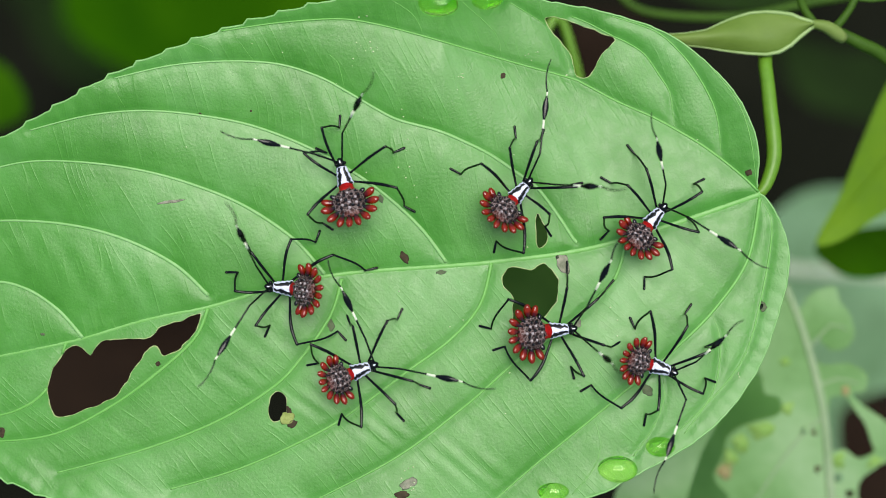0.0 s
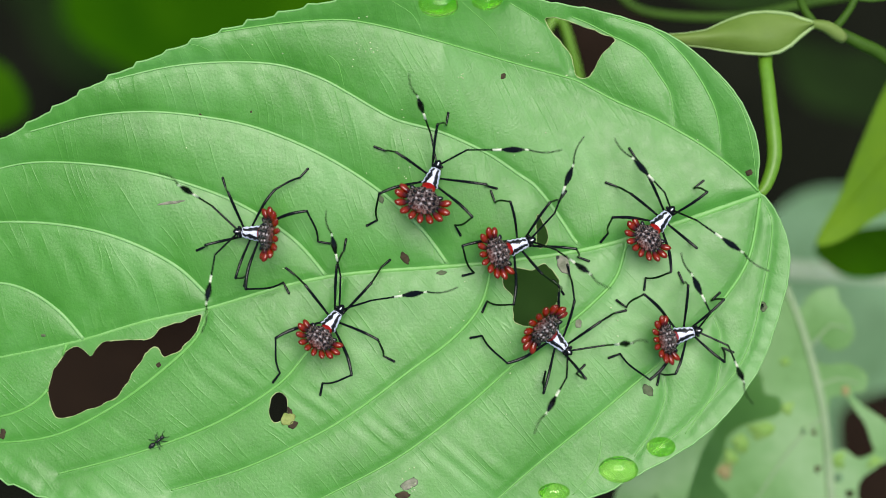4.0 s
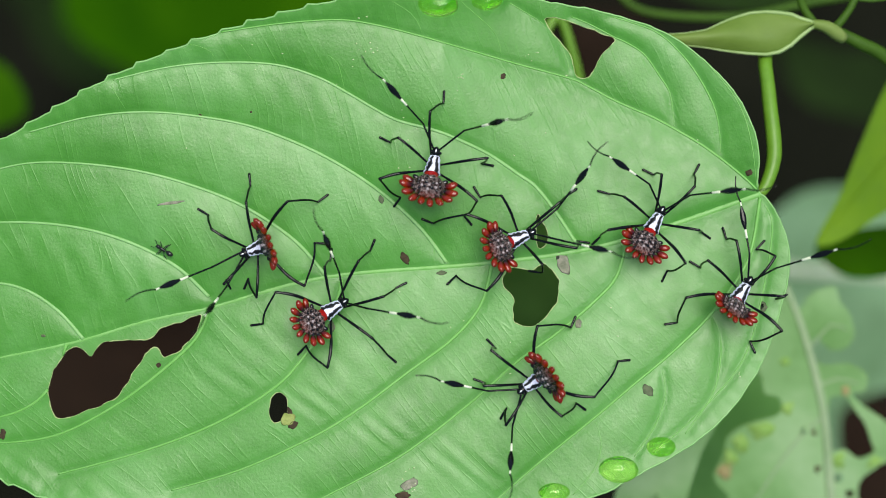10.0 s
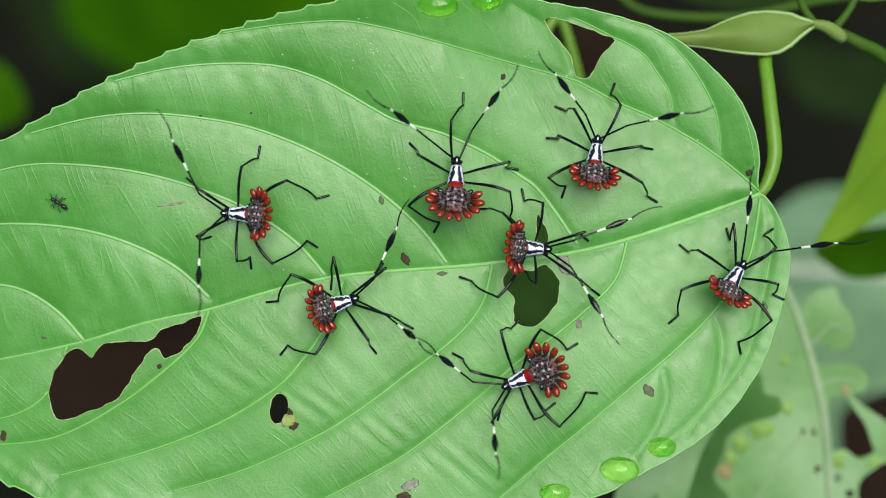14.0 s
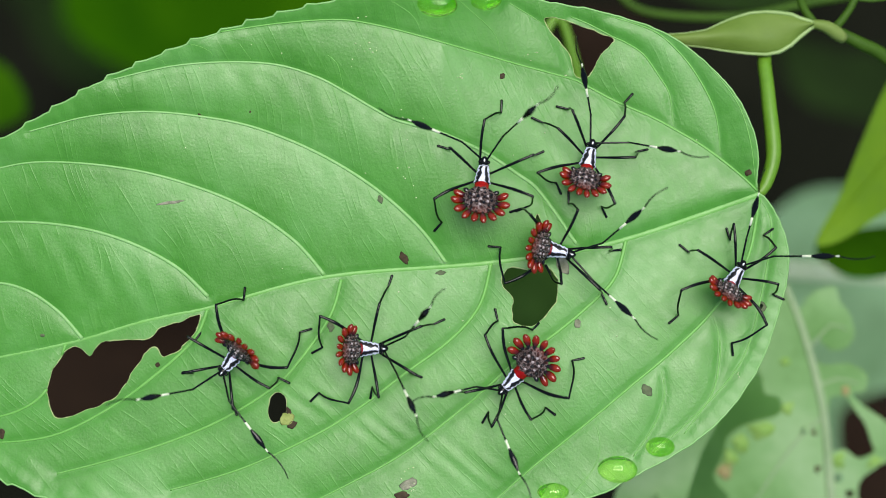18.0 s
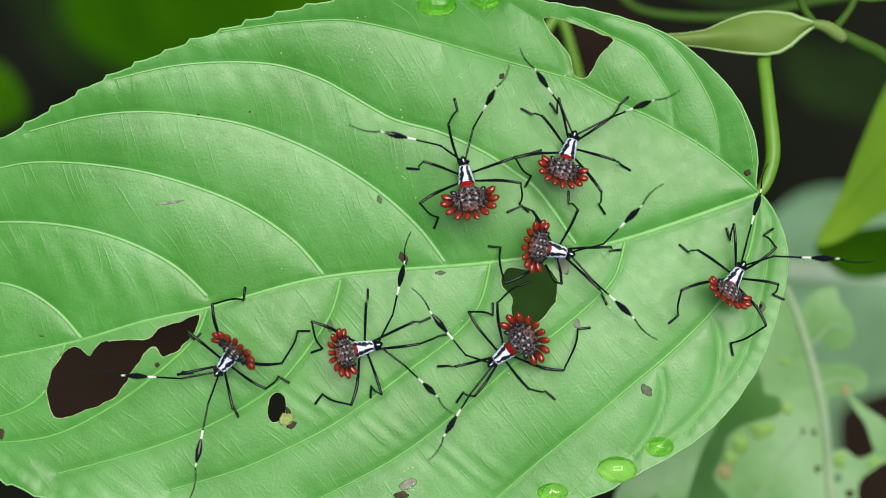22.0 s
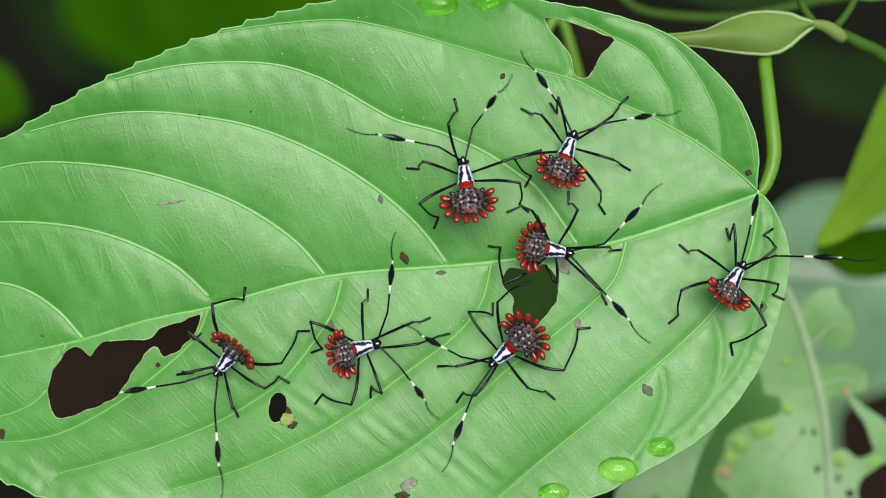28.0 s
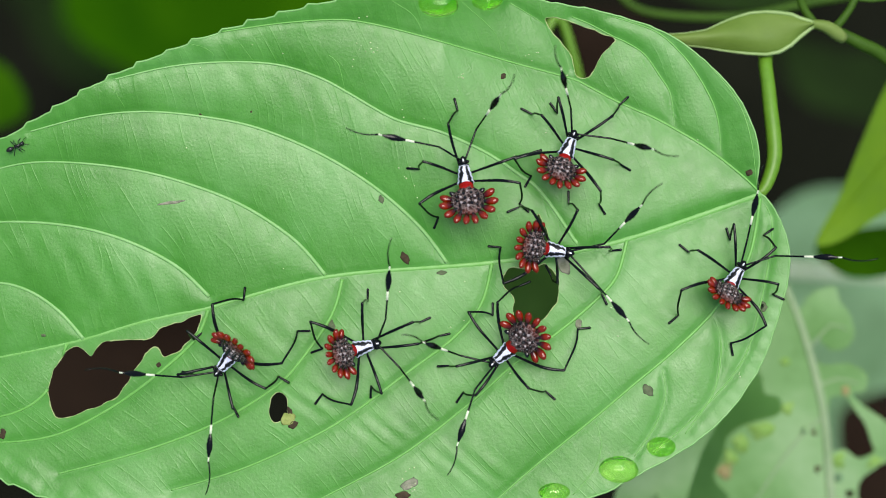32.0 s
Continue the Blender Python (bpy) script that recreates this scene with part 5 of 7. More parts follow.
            (8, 193, 73, 40, 223, 203, 124), (9, 206, 85, 39, 237, 184, 147), (10, 206, 76, 39, 276, 178, 133), (11, 217, 57, 64, 256, 102, 173),
            (12, 212, 39, 74, 256, 68, 183), (13, 203, 43, 74, 234, 106, 183), (14, 223, 14, 74, 386, 76, 71), (14.5, 252, -4, 62, 358, 31, 168),
            (16.5, 279, 9, 62, 393, 102, 126), (17, 279, 9, 62, 387, 97, 139), (18, 279, 11, 60, 374, 100, 149), (19, 279, 9, 62, 372, 103, 148),
            (20, 279, 9, 62, 369, 106, 148), (21, 279, 9, 62, 367, 105, 150), (25, 281, 9, 39, 367, 106, 128), (32, 281, 9, 39, 367, 106, 128)],
           [(0, 187, 112, 72, 288, 102, 178), (1, 197, 80, 72, 258, 51, 177), (2, 165, 33, 72, 172, -17, 178), (3, 205, -34, 72, 276, -180, 69),
            (3.5, 205, 0, 72, 272, -62, 178), (5.5, 163, -4, 72, 250, -40, 178), (6, 187, 4, 72, 352, -37, 69), (7, 214, 2, 39, 364, -66, 36),
            (8, 214, -8, 39, 326, -88, 110), (9, 214, -12, 39, 307, -68, 142), (10, 209, 14, 60, 321, -13, 157), (11, 203, 8, 72, 282, -40, 178),
            (12, 212, -28, 69, 243, -178, 110), (13, 221, -28, 68, 282, -101, 173), (14, 223, -32, 68, 302, -163, 109), (14.5, 221, -69, 39, 213, -170, 144),
            (16.5, 261, -50, 61, 357, -168, 105), (17, 261, -50, 61, 354, -170, 106), (18, 263, -56, 39, 363, -152, 108), (19, 263, -56, 39, 368, -150, 105),
            (20, 263, -56, 39, 366, -151, 105), (21, 263, -56, 39, 366, -151, 105), (25, 263, -56, 39, 353, -156, 114), (30, 263, -56, 39, 350, -161, 112),
            (32, 263, -56, 39, 350, -161, 112)]])
    crawl(c_bug,
          [(0, 360, 43, 50, 35), (1, 360, 43, 50, 35), (2, 360, 43, 50, 28), (3, 360, 41, 48, 30),
           (3.5, 360, 37, 50, 36), (5.5, 410, 42, 45, 49), (6, 423, 34, 42, 45), (7, 417, 40, 40, 42),
           (8, 406, 35, 50, 39), (9, 395, 34, 67, 48), (10, 363, 33, 61, 40), (11, 343, 76, 62, 40),
           (11.5, 319, 63, 80, 45), (12, 299, 77, 90, 51), (12.5, 306, 96, 95, 52), (13, 303, 146, 93, 54), (13.5, 276, 154, 87, 52), (14, 265, 152, 83, 50), (14.5, 265, 152, 83, 50),
           (16.5, 263, 152, 81, 50), (17, 261, 150, 77, 46), (18, 252, 145, 77, 45), (19, 234, 150, 67, 44),
           (20, 220, 154, 67, 46), (21, 217, 161, 72, 44), (25, 214, 163, 69, 41), (32, 214, 163, 69, 41)],
          [[(0, 354, 137, 339, 167, 325, 185), (3, 354, 137, 339, 167, 325, 185), (3.5, 360, 125, 341, 160, 325, 185), (5.5, 423, 136, 413, 155, 409, 177),
            (6, 432, 133, 424, 155, 410, 177), (7, 428, 117, 421, 155, 410, 177), (8, 418, 117, 420, 155, 410, 177), (9, 401, 117, 407, 163, 410, 177),
            (10, 380, 113, 373, 131, 352, 141), (11, 344, 143, 341, 163, 330, 176), (12, 269, 157, 258, 200, 247, 219), (13, 251, 218, 217, 241, 193, 254),
            (14, 244, 213, 219, 244, 194, 254), (16.5, 244, 213, 219, 244, 194, 254), (17, 246, 207, 224, 244, 193, 254), (18, 230, 232, 222, 247, 193, 254),
            (19, 214, 248, 210, 240, 191, 256), (20, 204, 255, 203, 240, 192, 255), (21, 202, 260, 202, 240, 191, 256), (32, 202, 260, 202, 240, 191, 256)],
           [(0, 317, 111, 298, 116, 277, 128), (3, 317, 111, 298, 116, 277, 128), (3.5, 318, 102, 308, 110, 276, 122), (5.5, 381, 111, 355, 129, 334, 146),
            (6, 397, 103, 375, 121, 348, 139), (7, 390, 101, 363, 118, 337, 133), (8, 378, 97, 363, 106, 317, 124), (9, 348, 91, 310, 88, 283, 98),
            (10, 317, 87, 295, 97, 270, 104), (11, 305, 132, 272, 152, 248, 162), (12, 255, 116, 222, 127, 197, 132), (13, 232, 172, 222, 163, 199, 148),
            (14, 221, 186, 205, 195, 149, 198), (14.5, 221, 186, 205, 195, 149, 198), (16.5, 207, 199, 186, 205, 149, 205), (17, 207, 202, 181, 209, 153, 212),
            (18, 202, 207, 177, 223, 151, 235), (19, 198, 213, 167, 235, 144, 245), (20, 184, 213, 163, 235, 135, 246), (21, 184, 218, 158, 238, 133, 251),
            (32, 184, 218, 158, 238, 133, 251)],
           [(0, 271, 52, 293, 32, 274, 12), (3, 271, 52, 293, 32, 274, 12), (3.5, 272, 46, 292, 28, 278, 11), (5.5, 318, 54, 294, 24, 276, 11),
            (6, 332, 45, 298, 21, 275, 13), (7, 330, 46, 298, 21, 275, 13), (8, 314, 46, 298, 25, 275, 13), (9, 302, 41, 291, 21, 275, 13),
            (10, 296, 37, 278, 22, 268, 12), (11, 255, 65, 254, 40, 248, 24), (12, 232, 57, 222, 52, 217, 49), (13, 240, 89, 247, 63, 249, 40),
            (14, 186, 123, 217, 111, 210, 91), (14.5, 186, 123, 217, 111, 210, 91), (16.5, 184, 125, 217, 110, 210, 91), (17, 177, 125, 214, 110, 210, 91),
            (18, 165, 133, 200, 117, 210, 94), (19, 145, 155, 155, 127, 144, 108), (20, 135, 153, 156, 132, 144, 108), (21, 133, 155, 156, 129, 144, 108),
            (32, 133, 155, 156, 129, 144, 108)],
           [(0, 448, 96, 443, 115, 464, 125), (3, 448, 96, 443, 115, 464, 125), (3.5, 446, 90, 444, 108, 466, 125), (5.5, 496, 70, 502, 82, 522, 92),
            (6, 509, 69, 502, 87, 520, 92), (7, 511, 71, 502, 88, 520, 92), (8, 493, 67, 521, 90, 549, 100), (9, 461, 113, 468, 139, 484, 147),
            (10, 427, 94, 443, 131, 457, 157), (11, 427, 139, 437, 150, 457, 157), (12, 350, 170, 364, 191, 373, 207), (13, 323, 249, 309, 266, 303, 295),
            (14, 307, 244, 296, 272, 304, 294), (16.5, 307, 244, 296, 272, 304, 294), (17, 316, 232, 313, 263, 325, 285), (18, 313, 227, 320, 258, 334, 273),
            (19, 307, 227, 313, 254, 334, 273), (20, 300, 227, 311, 254, 332, 273), (21, 290, 227, 311, 254, 332, 273), (32, 290, 227, 311, 254, 332, 273)],
           [(0, 440, 30, 434, 53, 432, 56), (2, 440, 30, 434, 53, 432, 56), (3, 434, 7, 435, 10, 440, 4), (3.5, 434, 9, 435, 14, 443, 7),
            (5.5, 468, 5, 458, 10, 473, 0), (6, 485, -4, 476, 2, 493, -6), (7, 493, 2, 481, 2, 495, -12), (8, 482, 10, 481, 2, 496, -12),
            (9, 473, 22, 476, -8, 493, -20), (10, 440, 35, 455, 31, 468, 22), (11, 420, 65, 428, 44, 445, 37), (12, 374, 96, 396, 88, 416, 86),
            (13, 355, 139, 379, 134, 392, 127), (14, 332, 176, 350, 180, 367, 177), (14.5, 332, 176, 350, 180, 367, 177), (16.5, 332, 174, 350, 179, 367, 177),
            (17, 337, 162, 346, 172, 366, 176), (18, 334, 158, 341, 172, 366, 177), (19, 313, 153, 327, 150, 351, 146), (20, 300, 153, 313, 150, 328, 141),
            (21, 300, 155, 313, 150, 328, 141), (32, 300, 155, 313, 150, 328, 141)],
           [(0, 396, -36, 356, -49, 356, -71), (3, 396, -36, 356, -49, 356, -71), (3.5, 390, -46, 358, -51, 356, -72), (5.5, 457, -14, 454, -33, 450, -52),
            (6, 458, -48, 422, -55, 423, -75), (7, 456, -48, 420, -57, 418, -75), (8, 454, -30, 426, -65, 422, -71), (9, 437, -40, 399, -42, 390, -34),
            (10, 420, -33, 396, -38, 390, -52), (11, 391, 3, 379, -20, 387, -43), (12, 368, 26, 364, -15, 380, -33), (13, 386, 123, 370, 95, 385, 79),
            (14, 327, 127, 360, 94, 387, 78), (14.5, 327, 127, 360, 94, 387, 78), (16.5, 327, 121, 317, 89, 330, 66), (17, 309, 77, 283, 78, 287, 61),
            (18, 295, 77, 280, 75, 287, 61), (19, 276, 100, 280, 80, 287, 61), (20, 272, 97, 273, 80, 287, 61), (21, 270, 99, 275, 80, 287, 61),
            (32, 270, 99, 275, 80, 287, 61)]],
          [[(0, 386, 116, 69, 351, 230, 145), (1, 391, 120, 63, 367, 236, 140), (2, 391, 125, 52, 359, 265, 81), (3, 367, 100, 69, 261, 204, 75),
            (3.5, 357, 97, 69, 237, 158, 122), (5.5, 458, 110, 65, 494, 229, 136), (6, 487, 113, 39, 506, 250, 84), (7, 454, 104, 69, 438, 230, 134),
            (8, 442, 104, 69, 431, 239, 120), (9, 395, 108, 69, 246, 178, 66), (10, 359, 116, 41, 248, 183, 103), (11, 332, 171, 39, 217, 241, 90),
            (12, 271, 145, 69, 111, 160, 66), (13, 262, 205, 69, 185, 219, 166), (14, 247, 235, 58, 163, 334, 120), (14.5, 247, 230, 66, 167, 289, 163),
            (16.5, 247, 230, 66, 172, 280, 163), (17, 256, 235, 59, 224, 303, 156), (18, 258, 237, 39, 229, 358, 108), (19, 242, 255, 39, 218, 332, 136),
            (20, 207, 269, 39, 147, 353, 131), (21, 193, 283, 39, 120, 355, 132), (25, 193, 274, 39, 128, 341, 136), (30, 193, 274, 39, 128, 341, 136),
            (32, 221, 245, 68, 190, 331, 165)],
           [(0, 425, 54, 75, 550, -32, 125), (1, 425, 54, 75, 552, -27, 127), (2, 425, 54, 75, 545, -23, 143), (3, 425, 54, 75, 548, -25, 136),
            (3.5, 424, 46, 75, 539, -40, 142), (5.5, 489, 55, 74, 543, -6, 181), (6, 519, 41, 39, 628, -36, 120), (7, 519, 57, 39, 623, 14, 142),
            (8, 473, 66, 75, 636, 23, 72), (9, 467, 117, 39, 568, 178, 137), (10, 433, 96, 65, 555, 106, 158), (11, 409, 162, 39, 499, 218, 146),
            (12, 319, 160, 75, 429, 283, 72), (13, 319, 227, 75, 367, 300, 182), (14, 320, 214, 71, 451, 239, 152), (14.5, 319, 211, 73, 450, 223, 157),
            (16.5, 319, 208, 75, 451, 207, 158), (17, 319, 202, 75, 459, 195, 147), (18, 328, 186, 39, 442, 157, 137), (19, 313, 190, 49, 405, 163, 156),
            (20, 300, 214, 39, 398, 235, 146), (21, 305, 237, 39, 398, 274, 146), (25, 300, 232, 39, 389, 246, 146), (30, 300, 220, 39, 387, 221, 146),
            (32, 292, 193, 42, 382, 160, 149)]])
    crawl(d_bug,
          [(0, -264, -69, 175, 45), (1, -263, -70, 179, 50), (1.5, -277, -71, 180, 40), (2, -298, -34, 175, 33), (2.5, -293, 5, 162, 36), (3, -296, 16, 161, 39),
           (3.5, -316, 28, 169, 59), (5.5, -325, 23, 193, 77), (6, -322, 23, 194, 79), (7, -321, 6, 198, 81),
           (8, -319, -2, 190, 79), (9, -311, 8, 204, 77), (10, -311, 7, 202, 78), (11, -311, 7, 202, 78),
           (12, -325, 25, 185, 78), (13, -339, 53, 173, 46), (14, -341, 61, 178, 54), (14.5, -341, 61, 178, 54),
           (16.5, -327, -38, 207, 75), (17, -320, -95, 227, 72), (18, -361, -184, 232, 68), (19, -364, -182, 232, 69),
           (20, -366, -182, 232, 68), (21, -368, -185, 231, 67), (25, -370, -185, 231, 67), (32, -369, -185, 231, 67)],
          [[(0, -360, -73, -362, -41, -386, -41), (1, -362, -90, -370, -60, -393, -62), (2, -396, -44, -408, -20, -428, -25), (3, -379, 11, -401, 6, -428, 1),
            (3.5, -397, 11, -417, 6, -432, -1), (5.5, -407, -18, -417, 6, -432, -1), (6, -404, -19, -414, 5, -431, 0), (7, -401, -32, -414, 5, -432, 1),
            (8, -401, -37, -413, 2, -431, 0), (9, -369, -55, -378, -45, -389, -62), (10, -363, -44, -383, -55, -379, -64), (11, -363, -44, -383, -55, -379, -64),
            (12, -407, -22, -425, -15, -437, -24), (13, -416, 16, -418, 20, -432, 2), (14, -416, 31, -425, 17, -416, 20), (14.5, -416, 31, -425, 17, -416, 20),
            (16.5, -392, -104, -408, -103, -423, -119), (17, -341, -166, -341, -193, -344, -215), (18, -367, -245, -371, -273, -363, -299), (19, -370, -253, -371, -277, -360, -301),
            (20, -372, -253, -371, -277, -360, -301), (32, -372, -253, -371, -277, -360, -301)],
           [(0, -322, -128, -306, -135, -315, -155), (1, -316, -130, -306, -136, -313, -155), (2, -331, -99, -302, -125, -302, -153), (3, -353, -41, -343, -48, -349, -67),
            (3.5, -358, -33, -347, -46, -352, -67), (5.5, -341, -29, -345, -46, -352, -67), (6, -339, -26, -346, -49, -350, -66), (7, -341, -52, -344, -56, -348, -66),
            (8, -341, -52, -344, -56, -348, -66), (9, -326, -68, -344, -52, -350, -66), (11, -326, -66, -344, -52, -350, -66), (12, -334, -44, -323, -43, -322, -58),
            (13, -361, -20, -347, -20, -340, -30), (14, -359, -11, -341, -14, -339, -36), (14.5, -359, -11, -341, -14, -339, -36), (16.5, -333, -112, -328, -120, -316, -146),
            (17, -301, -170, -299, -154, -291, -174), (18, -306, -241, -291, -227, -270, -238), (19, -308, -241, -291, -225, -270, -238), (32, -308, -241, -291, -225, -270, -238)],
           [(0, -259, -156, -186, -145, -167, -167), (1, -263, -150, -189, -135, -167, -167), (2, -317, -102, -245, -77, -219, -75), (3, -314, -59, -262, -63, -248, -66),
            (3.5, -341, -40, -282, -59, -268, -87), (5.5, -289, -52, -227, -15, -203, -25), (6, -284, -54, -227, -12, -203, -24), (7, -257, -54, -223, 13, -202, 11),
            (8, -257, -61, -223, 11, -202, 9), (9, -248, -57, -227, 11, -202, 9), (11, -248, -57, -227, 11, -202, 9), (12, -257, -39, -224, 11, -202, 9),
            (13, -332, -26, -266, -20, -251, -15), (14, -301, -16, -240, 15, -221, 2), (14.5, -284, -12, -253, 36, -225, 26), (16.5, -264, -99, -253, -42, -228, -44),
            (17, -239, -116, -247, -53, -228, -44), (18, -293, -205, -253, -147, -228, -140), (19, -276, -195, -257, -145, -235, -145), (32, -276, -195, -257, -145, -235, -145)],
           [(0, -334, -6, -349, 15, -356, 24), (1, -334, -13, -345, 15, -358, 24), (2, -369, 7, -384, 28, -395, 42), (3, -358, 80, -380, 112, -390, 129),
            (3.5, -366, 83, -383, 105, -390, 127), (5.5, -392, 83, -381, 107, -390, 127), (6, -392, 80, -379, 105, -391, 128), (7, -409, 38, -413, 57, -432, 70),
            (8, -409, 36, -413, 57, -432, 70), (9, -401, 32, -414, 60, -432, 70), (11, -401, 32, -414, 60, -432, 70), (12, -401, 51, -418, 63, -432, 69),
            (13, -416, 103, -436, 118, -450, 126), (14, -416, 100, -436, 112, -449, 122), (14.5, -416, 97, -436, 112, -451, 125), (16.5, -407, -25, -442, -8, -470, 0),
            (17, -414, -110, -425, -101, -445, -97), (18, -420, -209, -442, -219, -452, -218), (19, -424, -210, -442, -219, -454, -218), (32, -424, -210, -442, -219, -454, -218)],
           [(0, -271, 10, -225, 12, -217, 35), (1, -271, 10, -225, 12, -217, 35), (2, -314, 49, -286, 70, -283, 90), (3, -286, 97, -248, 119, -238, 142),
            (3.5, -295, 108, -253, 126, -239, 142), (5.5, -353, 96, -341, 111, -344, 133), (6, -352, 98, -341, 112, -343, 133), (7, -347, 84, -340, 111, -343, 135),
            (8, -345, 80, -340, 111, -343, 135), (9, -343, 76, -340, 111, -343, 135), (11, -343, 76, -340, 111, -343, 135), (12, -352, 103, -342, 112, -343, 133),
            (13, -344, 135, -321, 159, -316, 184), (14, -351, 141, -327, 160, -323, 186), (14.5, -351, 141, -327, 160, -323, 186), (16.5, -374, 28, -360, 38, -368, 59),
            (17, -378, -83, -406, -73, -411, -53), (18, -416, -168, -438, -162, -432, -153), (19, -416, -168, -440, -160, -432, -153), (32, -416, -168, -440, -160, -432, -153)],
           [(0, -199, -10, -137, -38, -108, -31), (1, -193, -12, -137, -38, -108, -31), (2, -252, 35, -213, -1, -191, 8), (3, -230, 68, -213, 15, -191, 9),
            (3.5, -233, 64, -221, 13, -196, 9), (5.5, -274, 97, -223, 86, -201, 97), (6, -273, 98, -221, 85, -201, 98), (7, -277, 80, -221, 83, -201, 98),
            (8, -277, 73, -221, 83, -201, 98), (9, -273, 81, -221, 83, -201, 98), (11, -273, 81, -221, 83, -201, 98), (12, -271, 98, -221, 87, -201, 98),
            (13, -273, 111, -221, 88, -201, 96), (14, -273, 117, -223, 89, -201, 95), (14.5, -273, 117, -223, 89, -201, 95), (16.5, -287, 43, -227, 72, -203, 95),
            (17, -333, -10, -291, -14, -280, 4), (18, -391, -95, -352, -90, -350, -65), (19, -393, -94, -352, -90, -350, -65), (20, -395, -94, -352, -90, -350, -65),
            (32, -395, -94, -352, -90, -350, -65)]],
          [[(0, -334, -98, 75, -415, -233, 126), (1, -317, -105, 75, -292, -255, 137), (2, -368, -67, 75, -391, -193, 171), (3, -382, 7, 74, -425, -52, 185),
            (3.5, -396, 4, 75, -419, -106, 185), (5.5, -375, -41, 69, -344, -184, 142), (6, -392, -44, 39, -378, -182, 124), (7, -384, -59, 64, -390, -193, 153),
            (8, -380, -51, 75, -392, -177, 173), (9, -374, -81, 39, -371, -185, 150), (10, -373, -62, 61, -404, -121, 172), (11, -381, -59, 59, -423, -105, 170),
            (12, -411, -26, 39, -412, -99, 150), (13, -438, 35, 39, -458, -50, 150), (14, -419, 21, 68, -409, -103, 168), (14.5, -413, 13, 62, -387, -137, 126),
            (16.5, -376, -145, 39, -363, -264, 143), (17, -343, -195, 39, -292, -276, 150), (18, -370, -258, 75, -267, -397, 72), (19, -404, -312, 39, -394, -427, 147),
            (20, -393, -278, 39, -383, -409, 132), (21, -407, -258, 75, -457, -431, 72), (25, -395, -277, 59, -371, -415, 140), (30, -397, -277, 58, -376, -413, 143),
            (32, -394, -248, 75, -410, -426, 72)],
           [(0, -322, -30, 74, -353, 61, 187), (1, -324, -37, 74, -352, 53, 187), (2, -354, 14, 74, -331, 158, 154), (3, -337, 62, 74, -306, 167, 187),
            (3.5, -391, 88, 39, -390, 136, 152), (5.5, -411, 13, 74, -586, 4, 71), (6, -415, 14, 69, -573, 10, 126), (7, -414, -21, 59, -565, -63, 120),
            (8, -404, -24, 74, -557, -84, 117), (9, -406, -41, 39, -526, -98, 133), (10, -406, -33, 39, -532, -87, 129), (11, -398, -30, 65, -519, -42, 171),
            (12, -395, 39, 74, -390, 186, 152), (13, -408, 90, 74, -372, 232, 153), (14, -415, 91, 74, -475, 224, 153), (14.5, -415, 88, 74, -514, 183, 164),
            (16.5, -411, -63, 74, -565, -94, 134), (17, -370, -139, 74, -454, -193, 187), (18, -433, -243, 67, -552, -259, 174), (19, -458, -245, 39, -588, -264, 135),
            (20, -458, -233, 39, -566, -221, 152), (21, -458, -224, 39, -589, -192, 132), (25, -458, -235, 39, -601, -268, 116), (30, -458, -233, 39, -605, -243, 115),
            (32, -458, -224, 39, -603, -206, 117)]])
